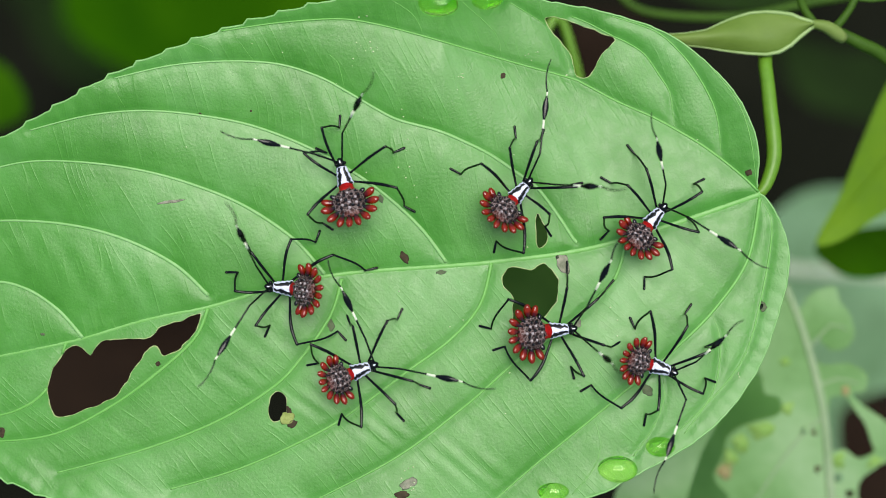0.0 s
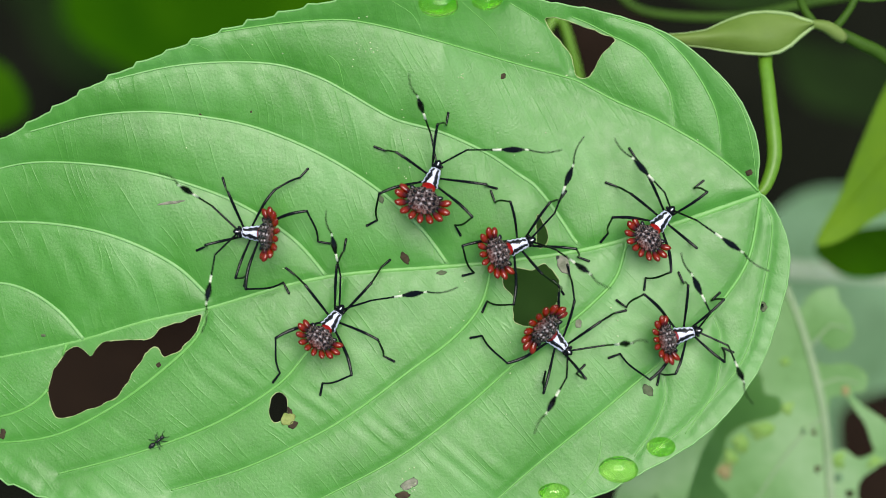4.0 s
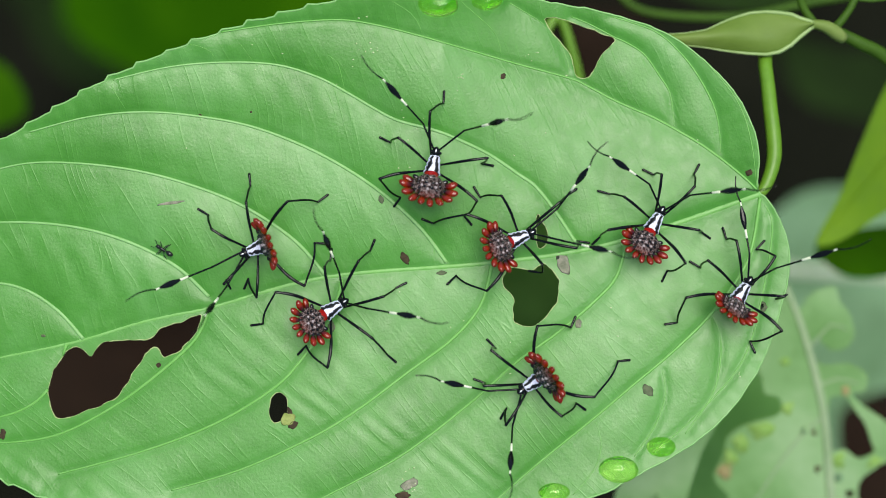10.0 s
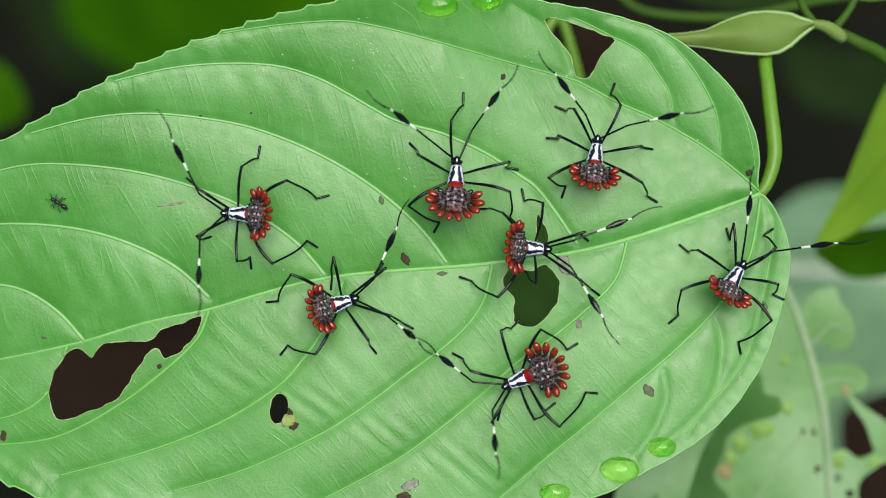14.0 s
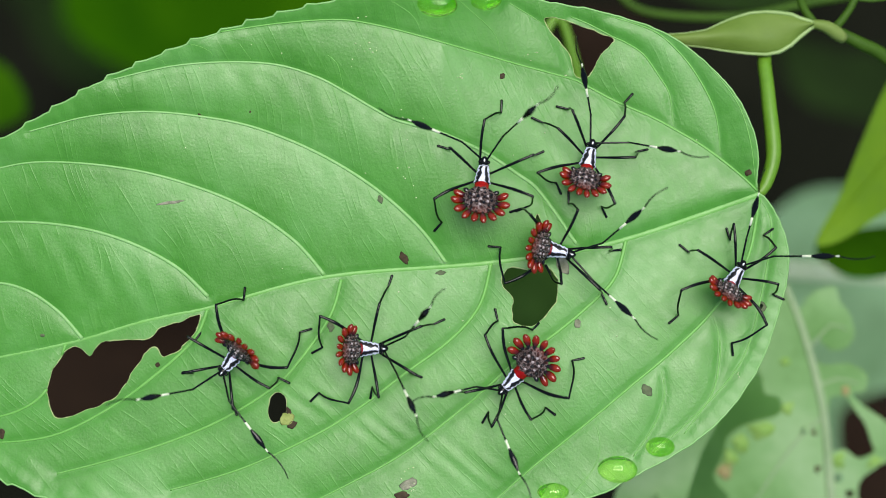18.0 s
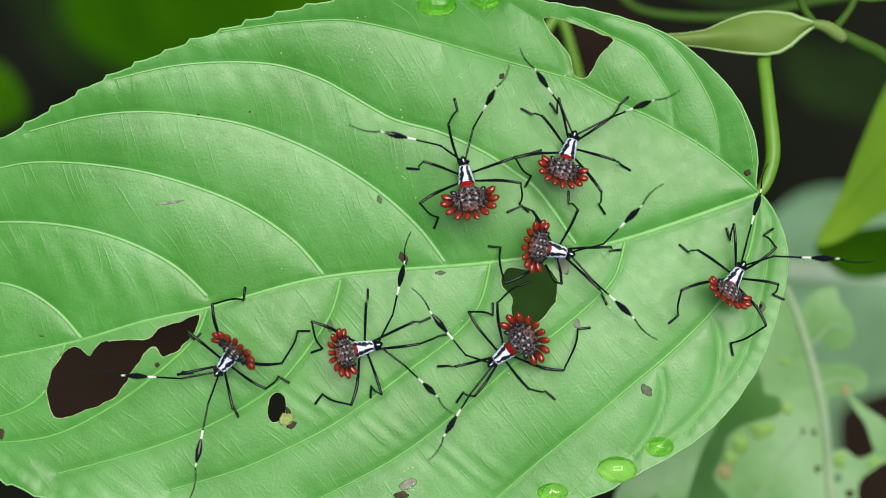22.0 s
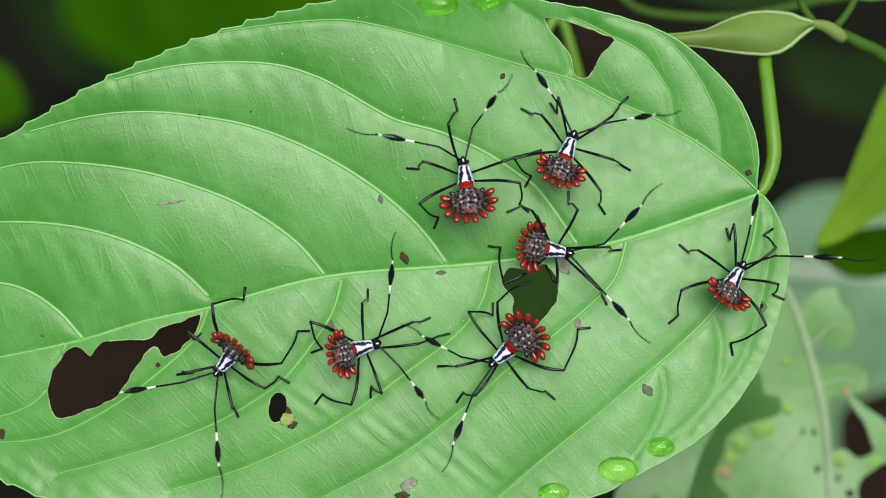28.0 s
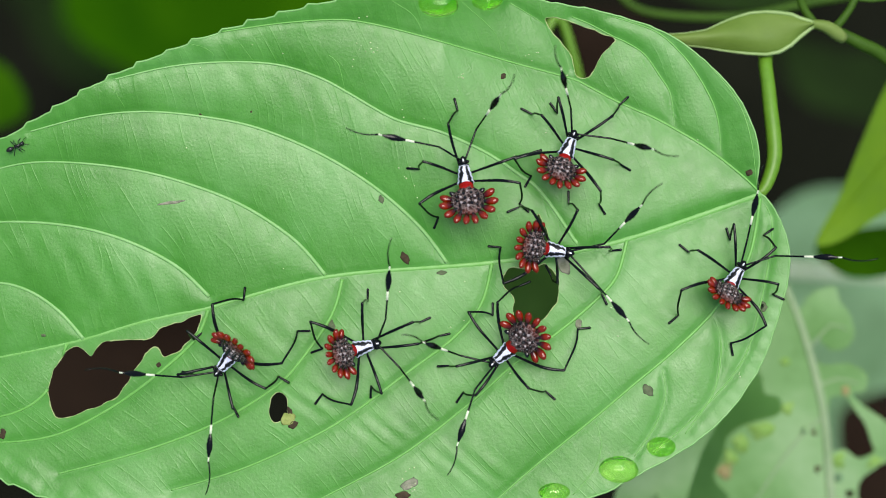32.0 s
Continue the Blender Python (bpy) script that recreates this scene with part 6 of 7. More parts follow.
    crawl(e_bug,
          [(0, -158, -217, 21, 42), (1, -189, -197, 52, 49), (1.5, -189, -190, 62, 45), (2, -172, -170, 51, 41), (3, -207, -135, 60, 35),
           (3.5, -202, -144, 63, 50), (5.5, -200, -117, 31, 49), (6, -199, -115, 33, 40), (7, -203, -113, 30, 41),
           (8, -205, -115, 33, 48), (9, -206, -115, 33, 46), (10, -206, -113, 32, 41), (11, -211, -97, 28, 39),
           (12, -228, -90, 38, 42), (12.5, -229, -95, 42, 46), (13, -203, -134, 34, 50), (13.5, -198, -132, 18, 52), (14, -192, -98, 17, 57), (14.5, -196, -98, 6, 53),
           (16.5, -150, -154, -13, 60), (17, -145, -166, -8, 64), (18, -144, -174, 0, 61), (18.5, -145, -198, 3, 63), (19, -157, -195, 3, 64),
           (20, -147, -189, 5, 60), (21, -152, -176, 12, 56), (25, -154, -176, 16, 54), (30, -154, -176, 16, 52),
           (32, -154, -176, 16, 52)],
          [[(0, -97, -133, -81, -125, -71, -104), (1, -185, -89, -189, -38, -196, -18), (2, -149, -68, -152, -55, -153, -33), (3, -200, -47, -208, -12, -212, 15),
            (3.5, -183, -45, -175, -4, -171, 20), (5.5, -146, -33, -131, -8, -117, 23), (6, -148, -26, -129, -4, -118, 23), (7, -148, -24, -129, -4, -118, 23),
            (10, -148, -24, -129, -4, -118, 23), (11, -177, -22, -175, 3, -173, 14), (12, -182, 14, -168, 37, -166, 57), (13, -164, -81, -158, -63, -155, -46),
            (14, -133, -58, -120, -42, -108, -28), (14.5, -133, -62, -118, -42, -93, -12), (16.5, -42, -151, -17, -151, 4, -149), (17, -42, -153, 0, -151, 23, -149),
            (18, -50, -139, -17, -133, 8, -122), (19, -71, -149, -51, -134, -24, -122), (20, -71, -149, -47, -134, -26, -122), (21, -71, -133, -42, -130, -24, -122),
            (32, -71, -133, -42, -130, -24, -122)],
           [(0, -156, -144, -163, -135, -167, -125), (1, -206, -140, -220, -121, -228, -105), (2, -207, -102, -231, -85, -241, -79), (3, -242, -75, -252, -65, -255, -61),
            (3.5, -233, -70, -261, -46, -272, -38), (5.5, -200, -33, -196, -25, -198, 0), (6, -198, -30, -195, -23, -197, 0), (7, -200, -26, -199, -21, -197, 0),
            (8, -202, -26, -199, -21, -197, 0), (10, -202, -26, -199, -21, -197, 0), (11, -208, -33, -214, -23, -211, -19), (12, -259, -14, -281, -12, -296, -8),
            (13, -213, -59, -240, -43, -254, -20), (14, -189, -25, -196, -50, -198, -67), (14.5, -189, -25, -196, -50, -198, -67), (16.5, -110, -112, -93, -63, -85, -36),
            (17, -110, -112, -93, -63, -85, -36), (18, -112, -104, -97, -67, -86, -36), (19, -129, -120, -110, -101, -107, -80), (20, -131, -112, -132, -92, -133, -76),
            (21, -133, -108, -133, -92, -133, -76), (25, -137, -104, -133, -92, -133, -76), (32, -137, -104, -133, -92, -133, -76)],
           [(0, -226, -166, -220, -202, -237, -205), (1, -272, -181, -284, -225, -299, -233), (2, -262, -172, -284, -222, -301, -233), (3, -288, -150, -288, -222, -299, -234),
            (3.5, -287, -153, -288, -219, -301, -236), (5.5, -279, -87, -316, -134, -337, -136), (6, -281, -83, -318, -134, -338, -136), (7, -289, -81, -318, -132, -338, -135),
            (8, -292, -79, -318, -132, -338, -135), (9, -294, -77, -318, -132, -338, -135), (10, -294, -77, -318, -132, -338, -135), (11, -300, -75, -321, -130, -338, -135),
            (12, -317, -68, -321, -126, -338, -138), (13, -292, -99, -321, -135, -337, -140), (14, -262, -47, -291, -92, -310, -94), (14.5, -262, -47, -291, -92, -310, -94),
            (16.5, -196, -79, -240, -92, -255, -84), (17, -200, -98, -240, -136, -261, -132), (18, -214, -119, -213, -174, -230, -183), (19, -223, -135, -213, -176, -232, -183),
            (20, -215, -137, -213, -176, -232, -183), (21, -223, -129, -213, -176, -232, -183), (32, -223, -129, -213, -176, -232, -183)],
           [(0, -55, -226, -43, -239, -21, -247), (1, -90, -154, -64, -147, -43, -140), (2, -90, -102, -71, -76, -56, -62), (3, -142, -68, -119, -20, -106, -1),
            (3.5, -125, -62, -110, -33, -91, -17), (5.5, -100, -83, -84, -70, -61, -57), (6, -101, -81, -84, -69, -61, -58), (10, -101, -81, -84, -69, -61, -58),
            (11, -112, -81, -92, -66, -61, -60), (12, -134, -59, -114, -39, -94, -34), (13, -116, -81, -114, -56, -94, -35), (14, -100, -114, -72, -130, -49, -143),
            (14.5, -108, -114, -84, -120, -42, -124), (16.5, -50, -197, -38, -187, -13, -194), (17, -71, -203, -51, -224, -34, -236), (18, -75, -203, -58, -219, -9, -237),
            (19, -54, -216, -42, -202, -21, -208), (20, -50, -205, -17, -210, 29, -216), (21, -42, -166, -9, -154, 15, -149), (32, -42, -166, -9, -154, 15, -149)],
           [(0, -88, -267, -83, -288, -73, -300), (1, -104, -219, -108, -236, -111, -242), (2, -96, -185, -92, -195, -80, -201), (3, -119, -157, -99, -192, -80, -201),
            (3.5, -117, -158, -105, -189, -80, -202), (5.5, -129, -153, -105, -185, -80, -202), (6, -127, -154, -99, -186, -81, -202), (10, -127, -154, -99, -186, -81, -202),
            (11, -143, -139, -140, -160, -123, -181), (12, -159, -132, -144, -160, -123, -180), (13, -145, -176, -136, -167, -123, -181), (14, -142, -141, -131, -168, -121, -181),
            (14.5, -146, -162, -139, -164, -121, -181), (16.5, -121, -220, -125, -248, -128, -275), (17, -119, -220, -120, -248, -128, -261), (18, -114, -249, -125, -244, -128, -261),
            (19, -114, -263, -128, -248, -127, -261), (20, -114, -245, -108, -261, -128, -258), (21, -107, -245, -127, -242, -128, -261), (32, -107, -245, -127, -242, -128, -261)],
           [(0, -143, -305, -179, -291, -184, -309), (1, -145, -271, -181, -287, -184, -309), (2, -140, -252, -180, -284, -184, -309), (3, -163, -216, -213, -234, -217, -258),
            (3.5, -160, -216, -213, -237, -217, -258), (5.5, -181, -203, -213, -235, -217, -258), (6, -180, -192, -232, -202, -242, -223), (7, -200, -200, -242, -171, -254, -184),
            (8, -200, -198, -242, -171, -254, -184), (10, -200, -198, -242, -171, -254, -184), (11, -200, -186, -244, -169, -254, -184), (12, -211, -178, -247, -169, -254, -187),
            (13, -217, -220, -266, -178, -288, -187), (14, -226, -185, -274, -170, -288, -188), (14.5, -226, -185, -274, -170, -288, -188), (16.5, -191, -232, -232, -210, -251, -221),
            (17, -191, -245, -232, -212, -251, -221), (18, -156, -257, -219, -254, -232, -267), (19, -175, -286, -215, -258, -225, -274), (20, -162, -281, -213, -258, -226, -274),
            (21, -160, -270, -213, -256, -226, -274), (32, -160, -270, -213, -256, -226, -274)]],
          [[(0, -134, -156, 69, -196, -20, 99), (1, -188, -122, 68, -219, -72, 169), (2, -154, -88, 65, -163, 4, 166), (3, -202, -57, 71, -277, 86, 68),
            (3.5, -187, -29, 39, -209, 44, 140), (5.5, -152, -37, 39, -153, 95, 107), (6, -158, -37, 50, -183, 107, 90), (7, -171, -51, 71, -192, 63, 160),
            (8, -189, -37, 39, -242, 63, 130), (9, -200, -33, 39, -256, 65, 131), (10, -181, -37, 55, -215, 63, 153), (11, -167, -8, 39, -167, 117, 117),
            (12, -197, -8, 42, -233, 131, 89), (13, -198, -73, 69, -281, 17, 151), (14, -116, -49, 60, -56, 90, 80), (14.5, -140, -53, 71, -126, 68, 153),
            (16.5, -66, -148, 71, 13, -129, 172), (17, -70, -160, 71, 67, -90, 74), (18, -66, -152, 71, 0, -71, 171), (19, -83, -137, 39, -60, -52, 140),
            (20, -66, -152, 62, -8, -60, 157), (21, -83, -112, 39, -48, 31, 78), (25, -96, -112, 41, -75, 27, 95), (30, -98, -112, 47, -86, 20, 115),
            (32, -99, -121, 70, -87, 15, 131)],
           [(0, -73, -207, 70, 89, -238, 105), (1, -117, -146, 64, -24, -105, 176), (2, -100, -129, 71, 30, -105, 165), (3, -151, -81, 72, -8, 4, 102),
            (3.5, -125, -85, 39, 4, -40, 127), (5.5, -124, -103, 72, 41, -146, 76), (6, -119, -102, 72, 24, -133, 147), (7, -133, -116, 72, -34, -183, 178),
            (8, -144, -124, 72, -45, -226, 153), (9, -126, -105, 71, 11, -147, 150), (10, -126, -104, 71, 9, -123, 159), (11, -119, -82, 52, 34, -82, 114),
            (12, -141, -66, 56, 6, -70, 130), (13, -133, -131, 72, -6, -245, 69), (14, -100, -114, 39, -18, -173, 151), (14.5, -117, -137, 39, -35, -255, 119),
            (16.5, -92, -220, 39, -40, -328, 145), (17, -89, -218, 71, -70, -338, 175), (18, -83, -209, 72, -28, -311, 182), (19, -99, -230, 72, -68, -346, 177),
            (20, -42, -210, 39, 64, -237, 151), (21, -63, -203, 43, 25, -271, 155), (25, -67, -212, 39, -15, -270, 151), (30, -71, -212, 39, -18, -272, 151),
            (32, -71, -212, 39, -18, -272, 151)]])
    crawl(f_bug,
          [(0, 187, -143, 6, 31), (1, 187, -144, 4, 32), (1.5, 183, -160, -8, 30), (2, 187, -151, -20, 41), (3, 187, -139, -13, 38),
           (3.5, 185, -144, -23, 54), (5.5, 205, -174, -104, 65), (6, 209, -182, -117, 67), (7, 157, -249, -121, 61),
           (8, 169, -241, -143, 76), (9, 168, -229, -148, 80), (10, 170, -225, -146, 74), (11, 171, -224, -147, 75),
           (12, 173, -224, -148, 74), (13, 174, -216, -147, 76), (14, 146, -223, -156, 34), (14.5, 141, -209, -160, 41),
           (16.5, 119, -209, -142, 35), (17, 119, -209, -142, 35), (18, 131, -220, -135, 27), (19, 116, -208, -136, 29),
           (20, 118, -188, -139, 39), (21, 116, -176, -142, 39), (25, 116, -174, -139, 37), (32, 117, -174, -139, 35)],
          [[(0, 263, -91, 288, -71, 301, -56), (1, 263, -91, 288, -71, 301, -56), (2, 271, -128, 310, -121, 335, -109), (3, 279, -122, 310, -117, 335, -109),
            (3.5, 272, -130, 303, -113, 327, -108), (5.5, 214, -241, 225, -261, 231, -273), (6, 215, -273, 224, -253, 231, -270), (7, 141, -317, 139, -337, 131, -342),
            (8, 129, -313, 121, -329, 115, -350), (9, 121, -289, 111, -283, 105, -297), (10, 118, -295, 112, -281, 103, -298), (12, 118, -295, 112, -281, 103, -298),
            (13, 119, -282, 114, -281, 105, -292), (14, 94, -287, 102, -281, 97, -303), (14.5, 59, -259, 41, -263, 11, -279), (16.5, 82, -264, 59, -281, 29, -296),
            (17, 86, -273, 78, -300, 64, -303), (18, 93, -292, 80, -288, 70, -307), (19, 82, -278, 76, -288, 70, -307), (20, 60, -264, 39, -280, 33, -298),
            (21, 54, -255, 36, -253, 22, -274), (32, 54, -255, 36, -253, 22, -274)],
           [(0, 215, -66, 219, -43, 220, -10), (1, 207, -78, 212, -67, 206, -51), (2, 220, -78, 202, -63, 195, -35), (3, 227, -74, 224, -43, 228, -22),
            (3.5, 232, -77, 224, -47, 221, -33), (5.5, 276, -211, 289, -166, 318, -164), (6, 278, -220, 302, -166, 318, -165), (7, 214, -299, 228, -276, 255, -282),
            (8, 205, -297, 237, -274, 253, -283), (9, 205, -286, 235, -272, 253, -283), (10, 205, -286, 235, -272, 254, -286), (12, 205, -286, 235, -272, 254, -286),
            (13, 185, -291, 213, -285, 228, -301), (14, 161, -294, 181, -286, 199, -272), (14.5, 156, -270, 181, -270, 208, -287), (16.5, 140, -284, 160, -267, 170, -280),
            (17, 140, -284, 160, -267, 170, -280), (18, 154, -290, 181, -280, 202, -296), (19, 153, -276, 181, -263, 205, -274), (20, 151, -259, 181, -258, 205, -274),
            (21, 151, -241, 181, -251, 207, -274), (32, 151, -241, 181, -251, 207, -274)],
           [(0, 117, -90, 85, -141, 61, -135), (1, 117, -90, 85, -141, 61, -135), (2, 162, -70, 101, -75, 89, -57), (3, 119, -112, 81, -95, 63, -115),
            (3.5, 199, -97, 210, -70, 191, -52), (5.5, 288, -155, 277, -89, 293, -58), (6, 274, -227, 300, -150, 320, -136), (7, 254, -228, 285, -152, 310, -145),
            (8, 258, -257, 307, -200, 335, -197), (9, 258, -257, 310, -200, 335, -197), (10, 255, -257, 309, -198, 335, -196), (13, 255, -257, 309, -198, 335, -196),
            (14, 186, -296, 252, -253, 278, -256), (14.5, 207, -264, 225, -197, 252, -194), (16.5, 199, -258, 228, -197, 250, -193), (17, 199, -258, 228, -197, 250, -193),
            (18, 209, -258, 228, -197, 250, -193), (19, 196, -255, 225, -194, 250, -193), (20, 188, -245, 224, -192, 249, -193), (21, 202, -215, 238, -141, 264, -139),
            (32, 202, -215, 238, -141, 264, -139)],
           [(0, 286, -169, 298, -173, 307, -168), (1, 279, -165, 290, -173, 300, -170), (2, 252, -208, 266, -221, 282, -214), (3, 252, -201, 270, -212, 291, -214),
            (3.5, 228, -199, 236, -220, 247, -209), (5.5, 142, -236, 120, -244, 106, -244), (6, 145, -228, 131, -235, 108, -244), (7, 67, -265, 78, -241, 56, -229),
            (8, 73, -249, 80, -235, 58, -228), (9, 117, -236, 74, -237, 58, -229), (10, 124, -236, 75, -237, 57, -231), (11, 70, -227, 57, -221, 39, -215),
            (12, 74, -223, 61, -209, 43, -206), (13, 92, -220, 75, -217, 45, -206), (14, 49, -210, 36, -194, 14, -183), (14.5, 54, -194, 12, -188, -23, -178),
            (16.5, 45, -225, 26, -232, -20, -232), (17, 45, -225, 26, -232, -20, -232), (18, 54, -244, 31, -250, -11, -258), (19, 35, -234, 12, -241, -25, -246),
            (20, 35, -199, 3, -188, -28, -180), (21, 31, -201, 12, -206, -30, -209), (32, 31, -201, 12, -206, -30, -209)],
           [(0, 233, -193, 226, -208, 232, -230), (1, 233, -195, 226, -210, 232, -230), (2, 197, -229, 181, -216, 175, -238), (3, 195, -205, 181, -213, 176, -238),
            (3.5, 188, -218, 181, -216, 177, -238), (5.5, 156, -192, 130, -200, 121, -194), (6, 153, -174, 127, -166, 103, -140), (7, 87, -222, 82, -174, 66, -164),
            (8, 93, -180, 86, -170, 80, -158), (9, 95, -180, 86, -170, 80, -161), (10, 101, -189, 93, -175, 80, -162), (12, 101, -189, 93, -175, 80, -162),
            (13, 121, -155, 130, -148, 128, -130), (14, 105, -157, 120, -141, 130, -131), (14.5, 86, -144, 97, -127, 92, -97), (16.5, 70, -151, 95, -122, 90, -97),
            (17, 70, -151, 95, -122, 90, -97), (18, 77, -153, 97, -127, 90, -97), (19, 68, -155, 95, -125, 89, -96), (20, 60, -134, 95, -120, 89, -96),
            (21, 56, -130, 88, -117, 88, -94), (25, 54, -125, 88, -117, 88, -94), (32, 54, -125, 88, -117, 88, -94)],
           [(0, 157, -226, 109, -172, 89, -179), (1, 159, -229, 109, -172, 89, -179), (2, 138, -229, 93, -202, 69, -216), (3, 119, -193, 73, -151, 46, -158),
            (3.5, 114, -196, 69, -153, 45, -158), (5.5, 161, -120, 158, -113, 155, -103), (6, 173, -112, 224, -112, 230, -89), (7, 120, -176, 159, -156, 166, -134),
            (8, 169, -152, 224, -140, 237, -115), (9, 172, -139, 227, -138, 237, -115), (10, 167, -137, 226, -139, 236, -116), (12, 167, -137, 226, -139, 236, -116),
            (13, 171, -132, 226, -139, 236, -116), (14, 174, -144, 219, -178, 238, -167), (14.5, 142, -125, 167, -98, 196, -80), (16.5, 105, -130, 158, -141, 163, -136),
            (17, 105, -130, 158, -141, 163, -136), (18, 108, -132, 158, -143, 165, -136), (19, 111, -125, 139, -127, 144, -131), (20, 103, -106, 139, -70, 158, -61),
            (21, 100, -97, 134, -66, 158, -56), (25, 98, -88, 134, -66, 158, -56), (32, 98, -88, 134, -66, 158, -56)]],
          [[(0, 244, -106, 75, 299, 13, 148), (1, 244, -108, 75, 298, 5, 155), (2, 271, -144, 75, 390, -56, 119), (3, 260, -124, 75, 283, -63, 177),
            (3.5, 281, -134, 39, 338, -76, 141), (5.5, 209, -283, 39, 262, -409, 105), (6, 182, -289, 39, 196, -424, 105), (7, 125, -333, 75, 116, -428, 177),
            (8, 120, -301, 75, 41, -420, 129), (9, 112, -293, 75, 55, -421, 135), (10, 120, -314, 39, 111, -416, 141), (11, 131, -287, 75, 154, -407, 161),
            (12, 136, -287, 75, 154, -415, 152), (13, 106, -290, 46, 38, -433, 43), (14, 90, -270, 75, 89, -359, 177), (14.5, 54, -264, 39, -8, -364, 129),
            (16.5, 104, -284, 74, 181, -378, 159), (17, 104, -284, 74, 192, -378, 151), (18, 95, -288, 75, 147, -424, 124), (19, 54, -297, 39, 16, -420, 115),
            (20, 58, -262, 66, -15, -411, 63), (21, 26, -278, 39, -35, -358, 141), (25, 35, -278, 39, -18, -393, 119), (30, 35, -278, 39, -2, -397, 121),
            (32, 55, -243, 71, 3, -406, 68)],
           [(0, 252, -164, 71, 284, -192, 170), (1, 248, -164, 71, 274, -196, 170), (2, 239, -203, 71, 227, -311, 163), (3, 248, -191, 69, 272, -267, 168),
            (3.5, 237, -202, 71, 242, -286, 170), (5.5, 147, -244, 42, -20, -236, 39), (6, 133, -229, 39, -13, -169, 36), (7, 88, -302, 64, -58, -292, 90),
            (8, 77, -265, 39, -46, -211, 97), (9, 77, -247, 41, -44, -194, 104), (10, 79, -248, 39, -42, -217, 112), (11, 65, -243, 39, -42, -219, 129),
            (12, 74, -243, 39, -42, -234, 122), (13, 92, -214, 60, 19, -97, 111), (14, 49, -232, 39, -42, -153, 118), (14.5, 49, -203, 48, -43, -87, 70),
            (16.5, 31, -241, 43, -115, -255, 71), (17, 31, -241, 43, -115, -255, 71), (18, 58, -238, 71, -48, -255, 164), (19, 35, -230, 62, -28, -242, 161),
            (20, 44, -195, 71, -42, -81, 111), (21, 44, -183, 71, -43, -60, 68), (25, 31, -187, 53, -64, -122, 137), (30, 31, -188, 49, -67, -136, 139),
            (32, 26, -185, 39, -63, -147, 138)]])
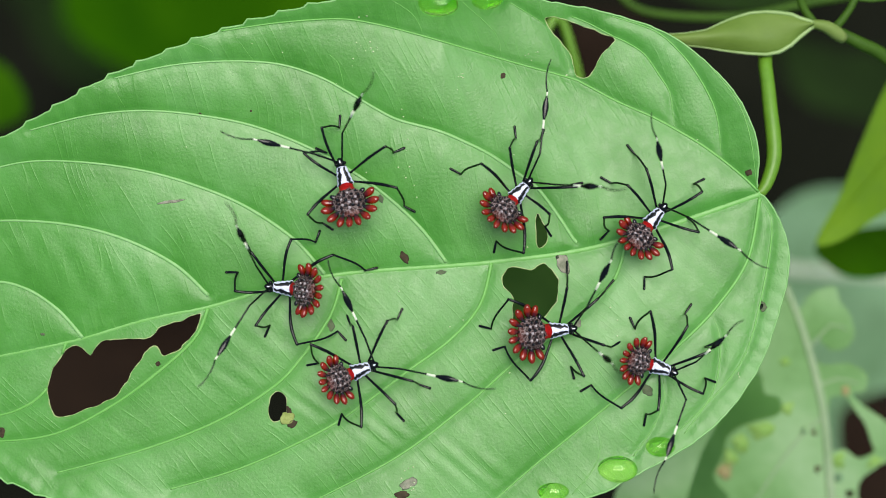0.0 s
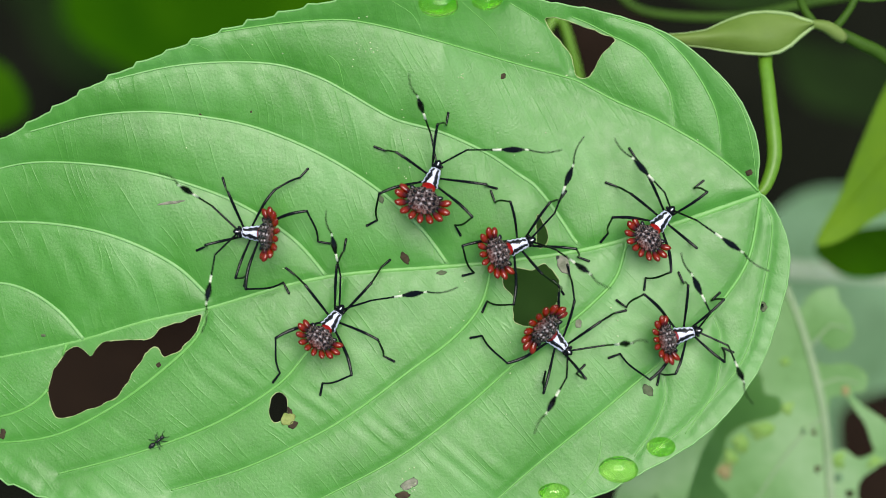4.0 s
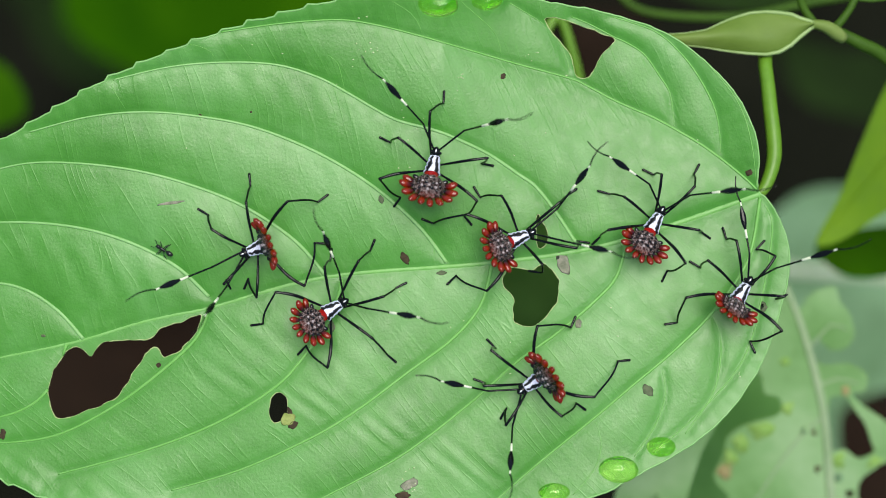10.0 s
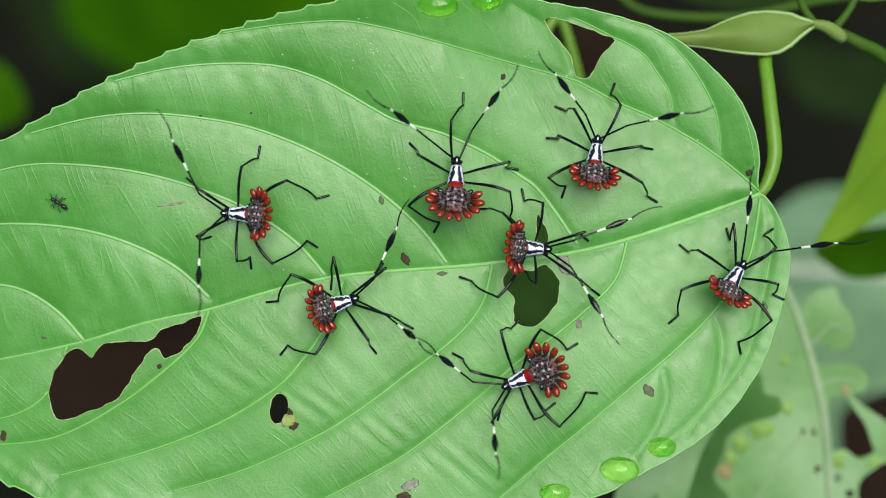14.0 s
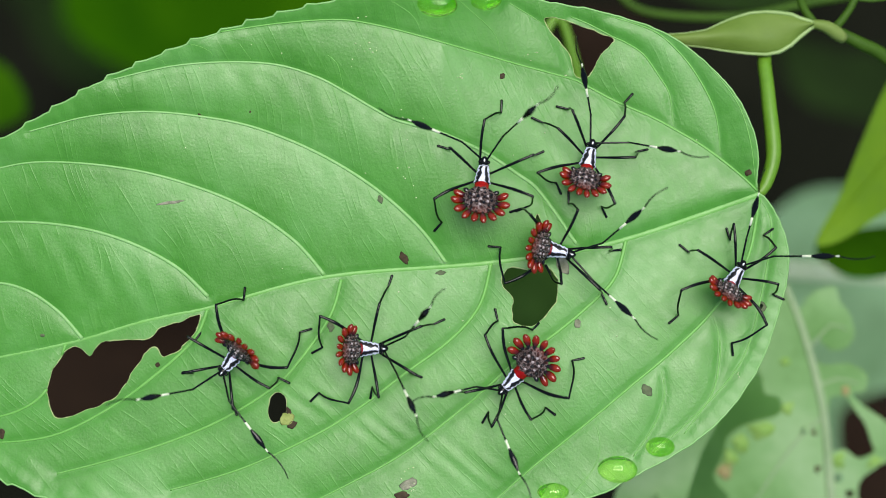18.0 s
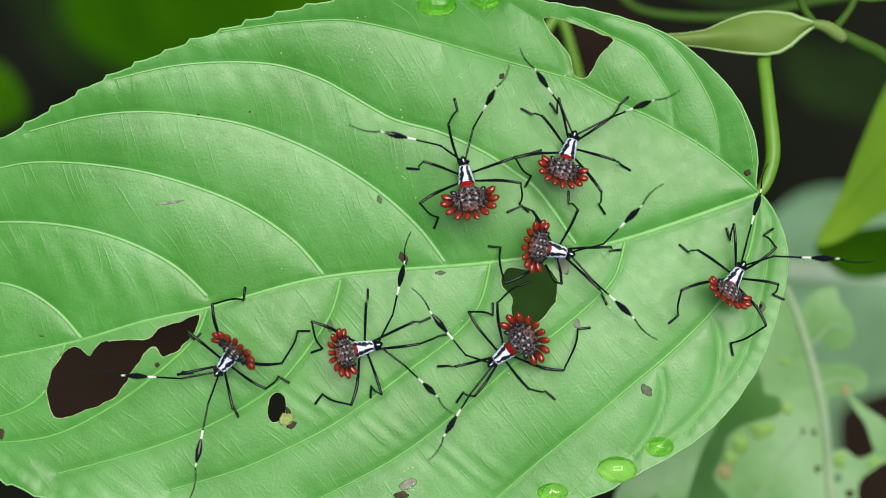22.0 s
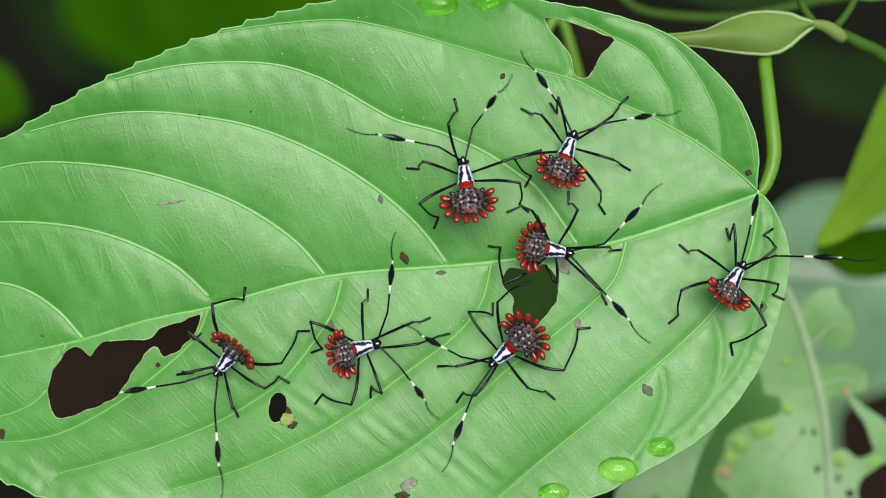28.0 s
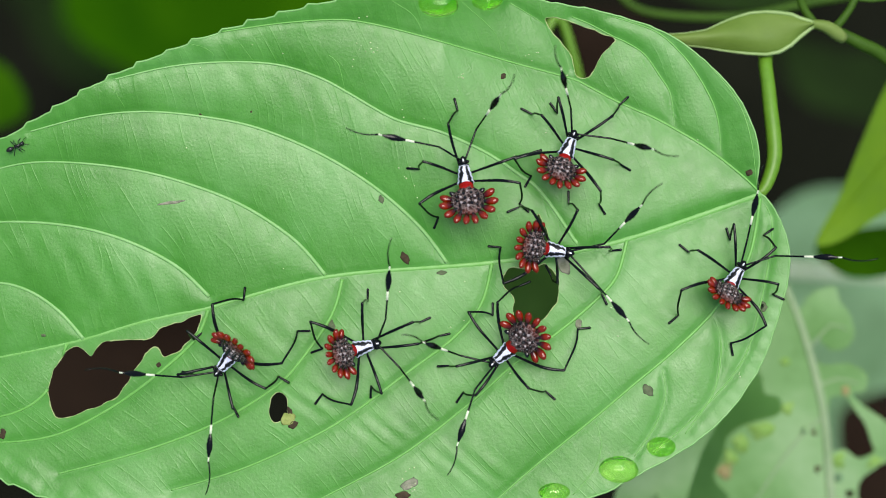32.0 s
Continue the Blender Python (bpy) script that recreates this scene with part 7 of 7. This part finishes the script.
    crawl(g_bug,
          [(0, 365, -203, -18, 36), (1, 365, -203, -18, 38), (2, 370, -194, -18, 52), (3, 378, -170, -6, 40),
           (3.5, 394, -155, 7, 54), (5.5, 444, -144, 35, 50), (6, 430, -145, 52, 39), (7, 417, -175, 66, 43),
           (8, 437, -166, 81, 45), (9, 492, -111, 65, 62), (10, 514, -89, 58, 60), (11, 513, -88, 58, 58),
           (12, 511, -75, 60, 57), (13, 502, -60, 58, 58), (14, 503, -61, 59, 62), (21, 503, -62, 59, 62),
           (25, 503, -62, 59, 59), (30, 503, -62, 59, 56), (32, 503, -62, 59, 56)],
          [[(0, 454, -183, 463, -173, 482, -166), (1, 454, -183, 463, -173, 482, -166), (2, 466, -176, 463, -172, 482, -166), (3, 442, -157, 441, -135, 436, -115),
            (3.5, 466, -111, 474, -91, 490, -77), (5.5, 463, -46, 458, -33, 451, -21), (6, 448, -64, 452, -44, 449, -34), (7, 414, -80, 415, -74, 404, -54),
            (8, 416, -68, 420, -48, 418, -28), (9, 489, -48, 493, -20, 477, -8), (10, 517, -10, 501, 17, 494, 40), (11, 517, -10, 501, 17, 494, 40),
            (12, 510, 8, 510, 26, 502, 38), (13, 505, 38, 504, 17, 500, 38), (14, 509, 37, 507, 16, 501, 38), (32, 509, 37, 507, 16, 501, 38)],
           [(0, 420, -141, 427, -115, 441, -95), (1, 420, -141, 427, -115, 441, -95), (2, 430, -122, 435, -111, 442, -95), (3, 414, -114, 422, -87, 420, -67),
            (3.5, 422, -79, 425, -61, 417, -42), (5.5, 434, -79, 397, -75, 367, -53), (6, 374, -78, 363, -67, 347, -59), (7, 382, -132, 346, -97, 328, -77),
            (8, 358, -114, 338, -97, 325, -89), (9, 438, -50, 411, -52, 392, -54), (10, 472, -33, 455, -33, 433, -20), (11, 472, -33, 455, -33, 433, -20),
            (12, 449, -17, 446, -29, 433, -22), (13, 448, -1, 432, -6, 415, 11), (14, 443, 0, 435, -6, 415, 10), (32, 443, 0, 435, -6, 415, 10)],
           [(0, 358, -118, 339, -141, 329, -117), (1, 358, -118, 339, -141, 329, -117), (2, 362, -112, 351, -123, 339, -131), (3, 362, -91, 344, -119, 329, -117),
            (3.5, 341, -77, 324, -103, 302, -87), (5.5, 355, -116, 346, -129, 321, -127), (6, 350, -120, 314, -154, 298, -150), (7, 394, -171, 338, -177, 320, -181),
            (8, 350, -179, 360, -195, 340, -206), (9, 398, -136, 379, -191, 363, -201), (10, 431, -85, 414, -130, 387, -134), (11, 425, -87, 417, -120, 398, -133),
            (12, 420, -80, 420, -111, 398, -132), (13, 411, -74, 417, -120, 398, -133), (14, 413, -76, 416, -117, 398, -133), (32, 413, -76, 416, -117, 398, -133)],
           [(0, 450, -253, 463, -228, 483, -236), (1, 450, -253, 463, -228, 483, -236), (2, 450, -251, 463, -228, 483, -236), (3, 454, -213, 467, -232, 484, -236),
            (3.5, 480, -187, 493, -174, 514, -183), (5.5, 533, -106, 522, -84, 534, -78), (6, 505, -88, 489, -61, 508, -48), (7, 484, -100, 487, -61, 507, -48),
            (8, 486, -88, 497, -65, 508, -48), (9, 539, -52, 566, -34, 554, -8), (10, 582, -15, 553, -1, 568, 14), (11, 582, -15, 553, -1, 568, 14),
            (12, 581, -10, 561, -1, 568, 14), (13, 576, 3, 568, 24, 586, 40), (14, 576, 0, 566, 24, 584, 36), (32, 576, 0, 566, 24, 584, 36)],
           [(0, 372, -277, 359, -291, 355, -315), (1, 372, -277, 359, -291, 355, -315), (2, 372, -261, 359, -288, 355, -315), (3, 394, -241, 387, -221, 379, -243),
            (3.5, 406, -218, 383, -219, 379, -240), (5.5, 511, -160, 522, -166, 528, -169), (6, 511, -160, 521, -165, 526, -168), (7, 470, -167, 501, -174, 524, -187),
            (8, 513, -130, 537, -113, 553, -108), (9, 543, -100, 566, -103, 579, -101), (10, 581, -81, 588, -88, 605, -82), (11, 581, -81, 588, -88, 605, -82),
            (12, 581, -71, 579, -84, 601, -90), (13, 582, -63, 583, -82, 603, -91), (14, 582, -63, 582, -80, 602, -89), (32, 582, -63, 582, -80, 602, -89)],
           [(0, 310, -275, 262, -240, 238, -255), (1, 310, -275, 262, -240, 238, -255), (2, 309, -261, 285, -213, 264, -220), (3, 314, -233, 278, -194, 256, -200),
            (3.5, 360, -230, 313, -185, 290, -194), (5.5, 454, -227, 397, -188, 388, -209), (6, 448, -222, 399, -199, 389, -209), (7, 470, -239, 460, -227, 449, -211),
            (8, 505, -211, 470, -235, 481, -259), (9, 567, -148, 562, -179, 549, -193), (10, 585, -146, 542, -163, 554, -188), (11, 585, -146, 542, -163, 554, -188),
            (12, 581, -119, 547, -175, 557, -199), (13, 567, -123, 524, -162, 529, -185), (14, 568, -120, 522, -164, 527, -188), (14.5, 568, -120, 522, -164, 527, -188),
            (16.5, 562, -130, 512, -166, 517, -190), (17, 562, -130, 512, -166, 517, -190), (18, 561, -130, 510, -166, 513, -190), (19, 559, -130, 508, -166, 513, -190),
            (32, 559, -130, 508, -166, 513, -190)]],
          [[(0, 434, -197, 66, 496, -127, 152), (1, 434, -197, 66, 496, -127, 152), (2, 432, -180, 66, 405, -28, 63), (3, 446, -152, 66, 459, -132, 155),
            (3.5, 453, -129, 66, 398, -21, 120), (5.5, 477, -78, 61, 444, -13, 150), (6, 427, -99, 66, 306, -90, 119), (7, 419, -119, 66, 246, -102, 63),
            (8, 415, -103, 66, 318, -77, 147), (9, 503, 8, 39, 438, 86, 119), (10, 536, 3, 39, 509, 144, 36), (11, 536, -1, 39, 523, 114, 102),
            (12, 529, 8, 39, 522, 123, 103), (13, 522, 26, 39, 533, 153, 80), (14, 530, 33, 39, 531, 145, 106), (14.5, 536, 28, 39, 546, 136, 111),
            (16.5, 529, 19, 45, 508, 136, 102), (17, 529, 19, 45, 534, 131, 111), (18, 529, 19, 45, 549, 133, 106), (19, 532, 19, 39, 557, 142, 85),
            (20, 532, 19, 39, 564, 147, 67), (21, 532, 19, 39, 564, 147, 67), (25, 532, 19, 39, 552, 142, 87), (30, 532, 19, 39, 550, 142, 88),
            (32, 532, 19, 39, 550, 142, 88)],
           [(0, 417, -254, 71, 360, -406, 125), (1, 417, -258, 71, 363, -410, 126), (2, 428, -242, 71, 417, -331, 186), (3, 453, -203, 71, 431, -308, 186),
            (3.5, 485, -190, 39, 480, -306, 153), (5.5, 518, -96, 67, 594, -22, 181), (6, 539, -90, 39, 637, -54, 153), (7, 471, -72, 39, 511, 63, 128),
            (8, 487, -88, 39, 582, 18, 126), (9, 551, -44, 62, 637, 33, 176), (10, 575, -33, 71, 716, 16, 149), (11, 575, -33, 71, 718, -12, 154),
            (12, 579, -13, 54, 694, 82, 130), (13, 573, -6, 60, 711, 38, 144), (14, 578, -4, 39, 726, 18, 116), (14.5, 578, -6, 39, 725, -4, 120),
            (16.5, 578, -6, 39, 734, -6, 106), (17, 578, -6, 39, 734, -6, 106), (18, 575, -12, 59, 727, -12, 132), (19, 575, -12, 59, 731, -13, 126),
            (20, 575, -12, 59, 727, -20, 132), (21, 575, -12, 59, 727, -20, 132), (25, 575, -12, 59, 731, -16, 126), (30, 580, -12, 39, 743, -16, 90),
            (32, 580, -12, 39, 743, -16, 90)]])
    scurry([(0, -874, -299), (1.5, -774, -329), (2.5, -655, -349), (3, -634, -371), (3.5, -556, -381), (4.5, -454, -299), (5.5, -380, -191), (6, -387, -171), (7, -402, -102), (8, -415, -49), (9, -446, -24), (10, -493, -2), (11, -532, 31), (11.5, -606, 71), (12, -654, 75), (13, -672, 74), (14, -679, 81), (14.5, -684, 83), (16, -844, 101), (20, -974, 41), (26, -954, 111), (30, -854, 146), (31.2, -778, 169), (32, -754, 181)])


motions()
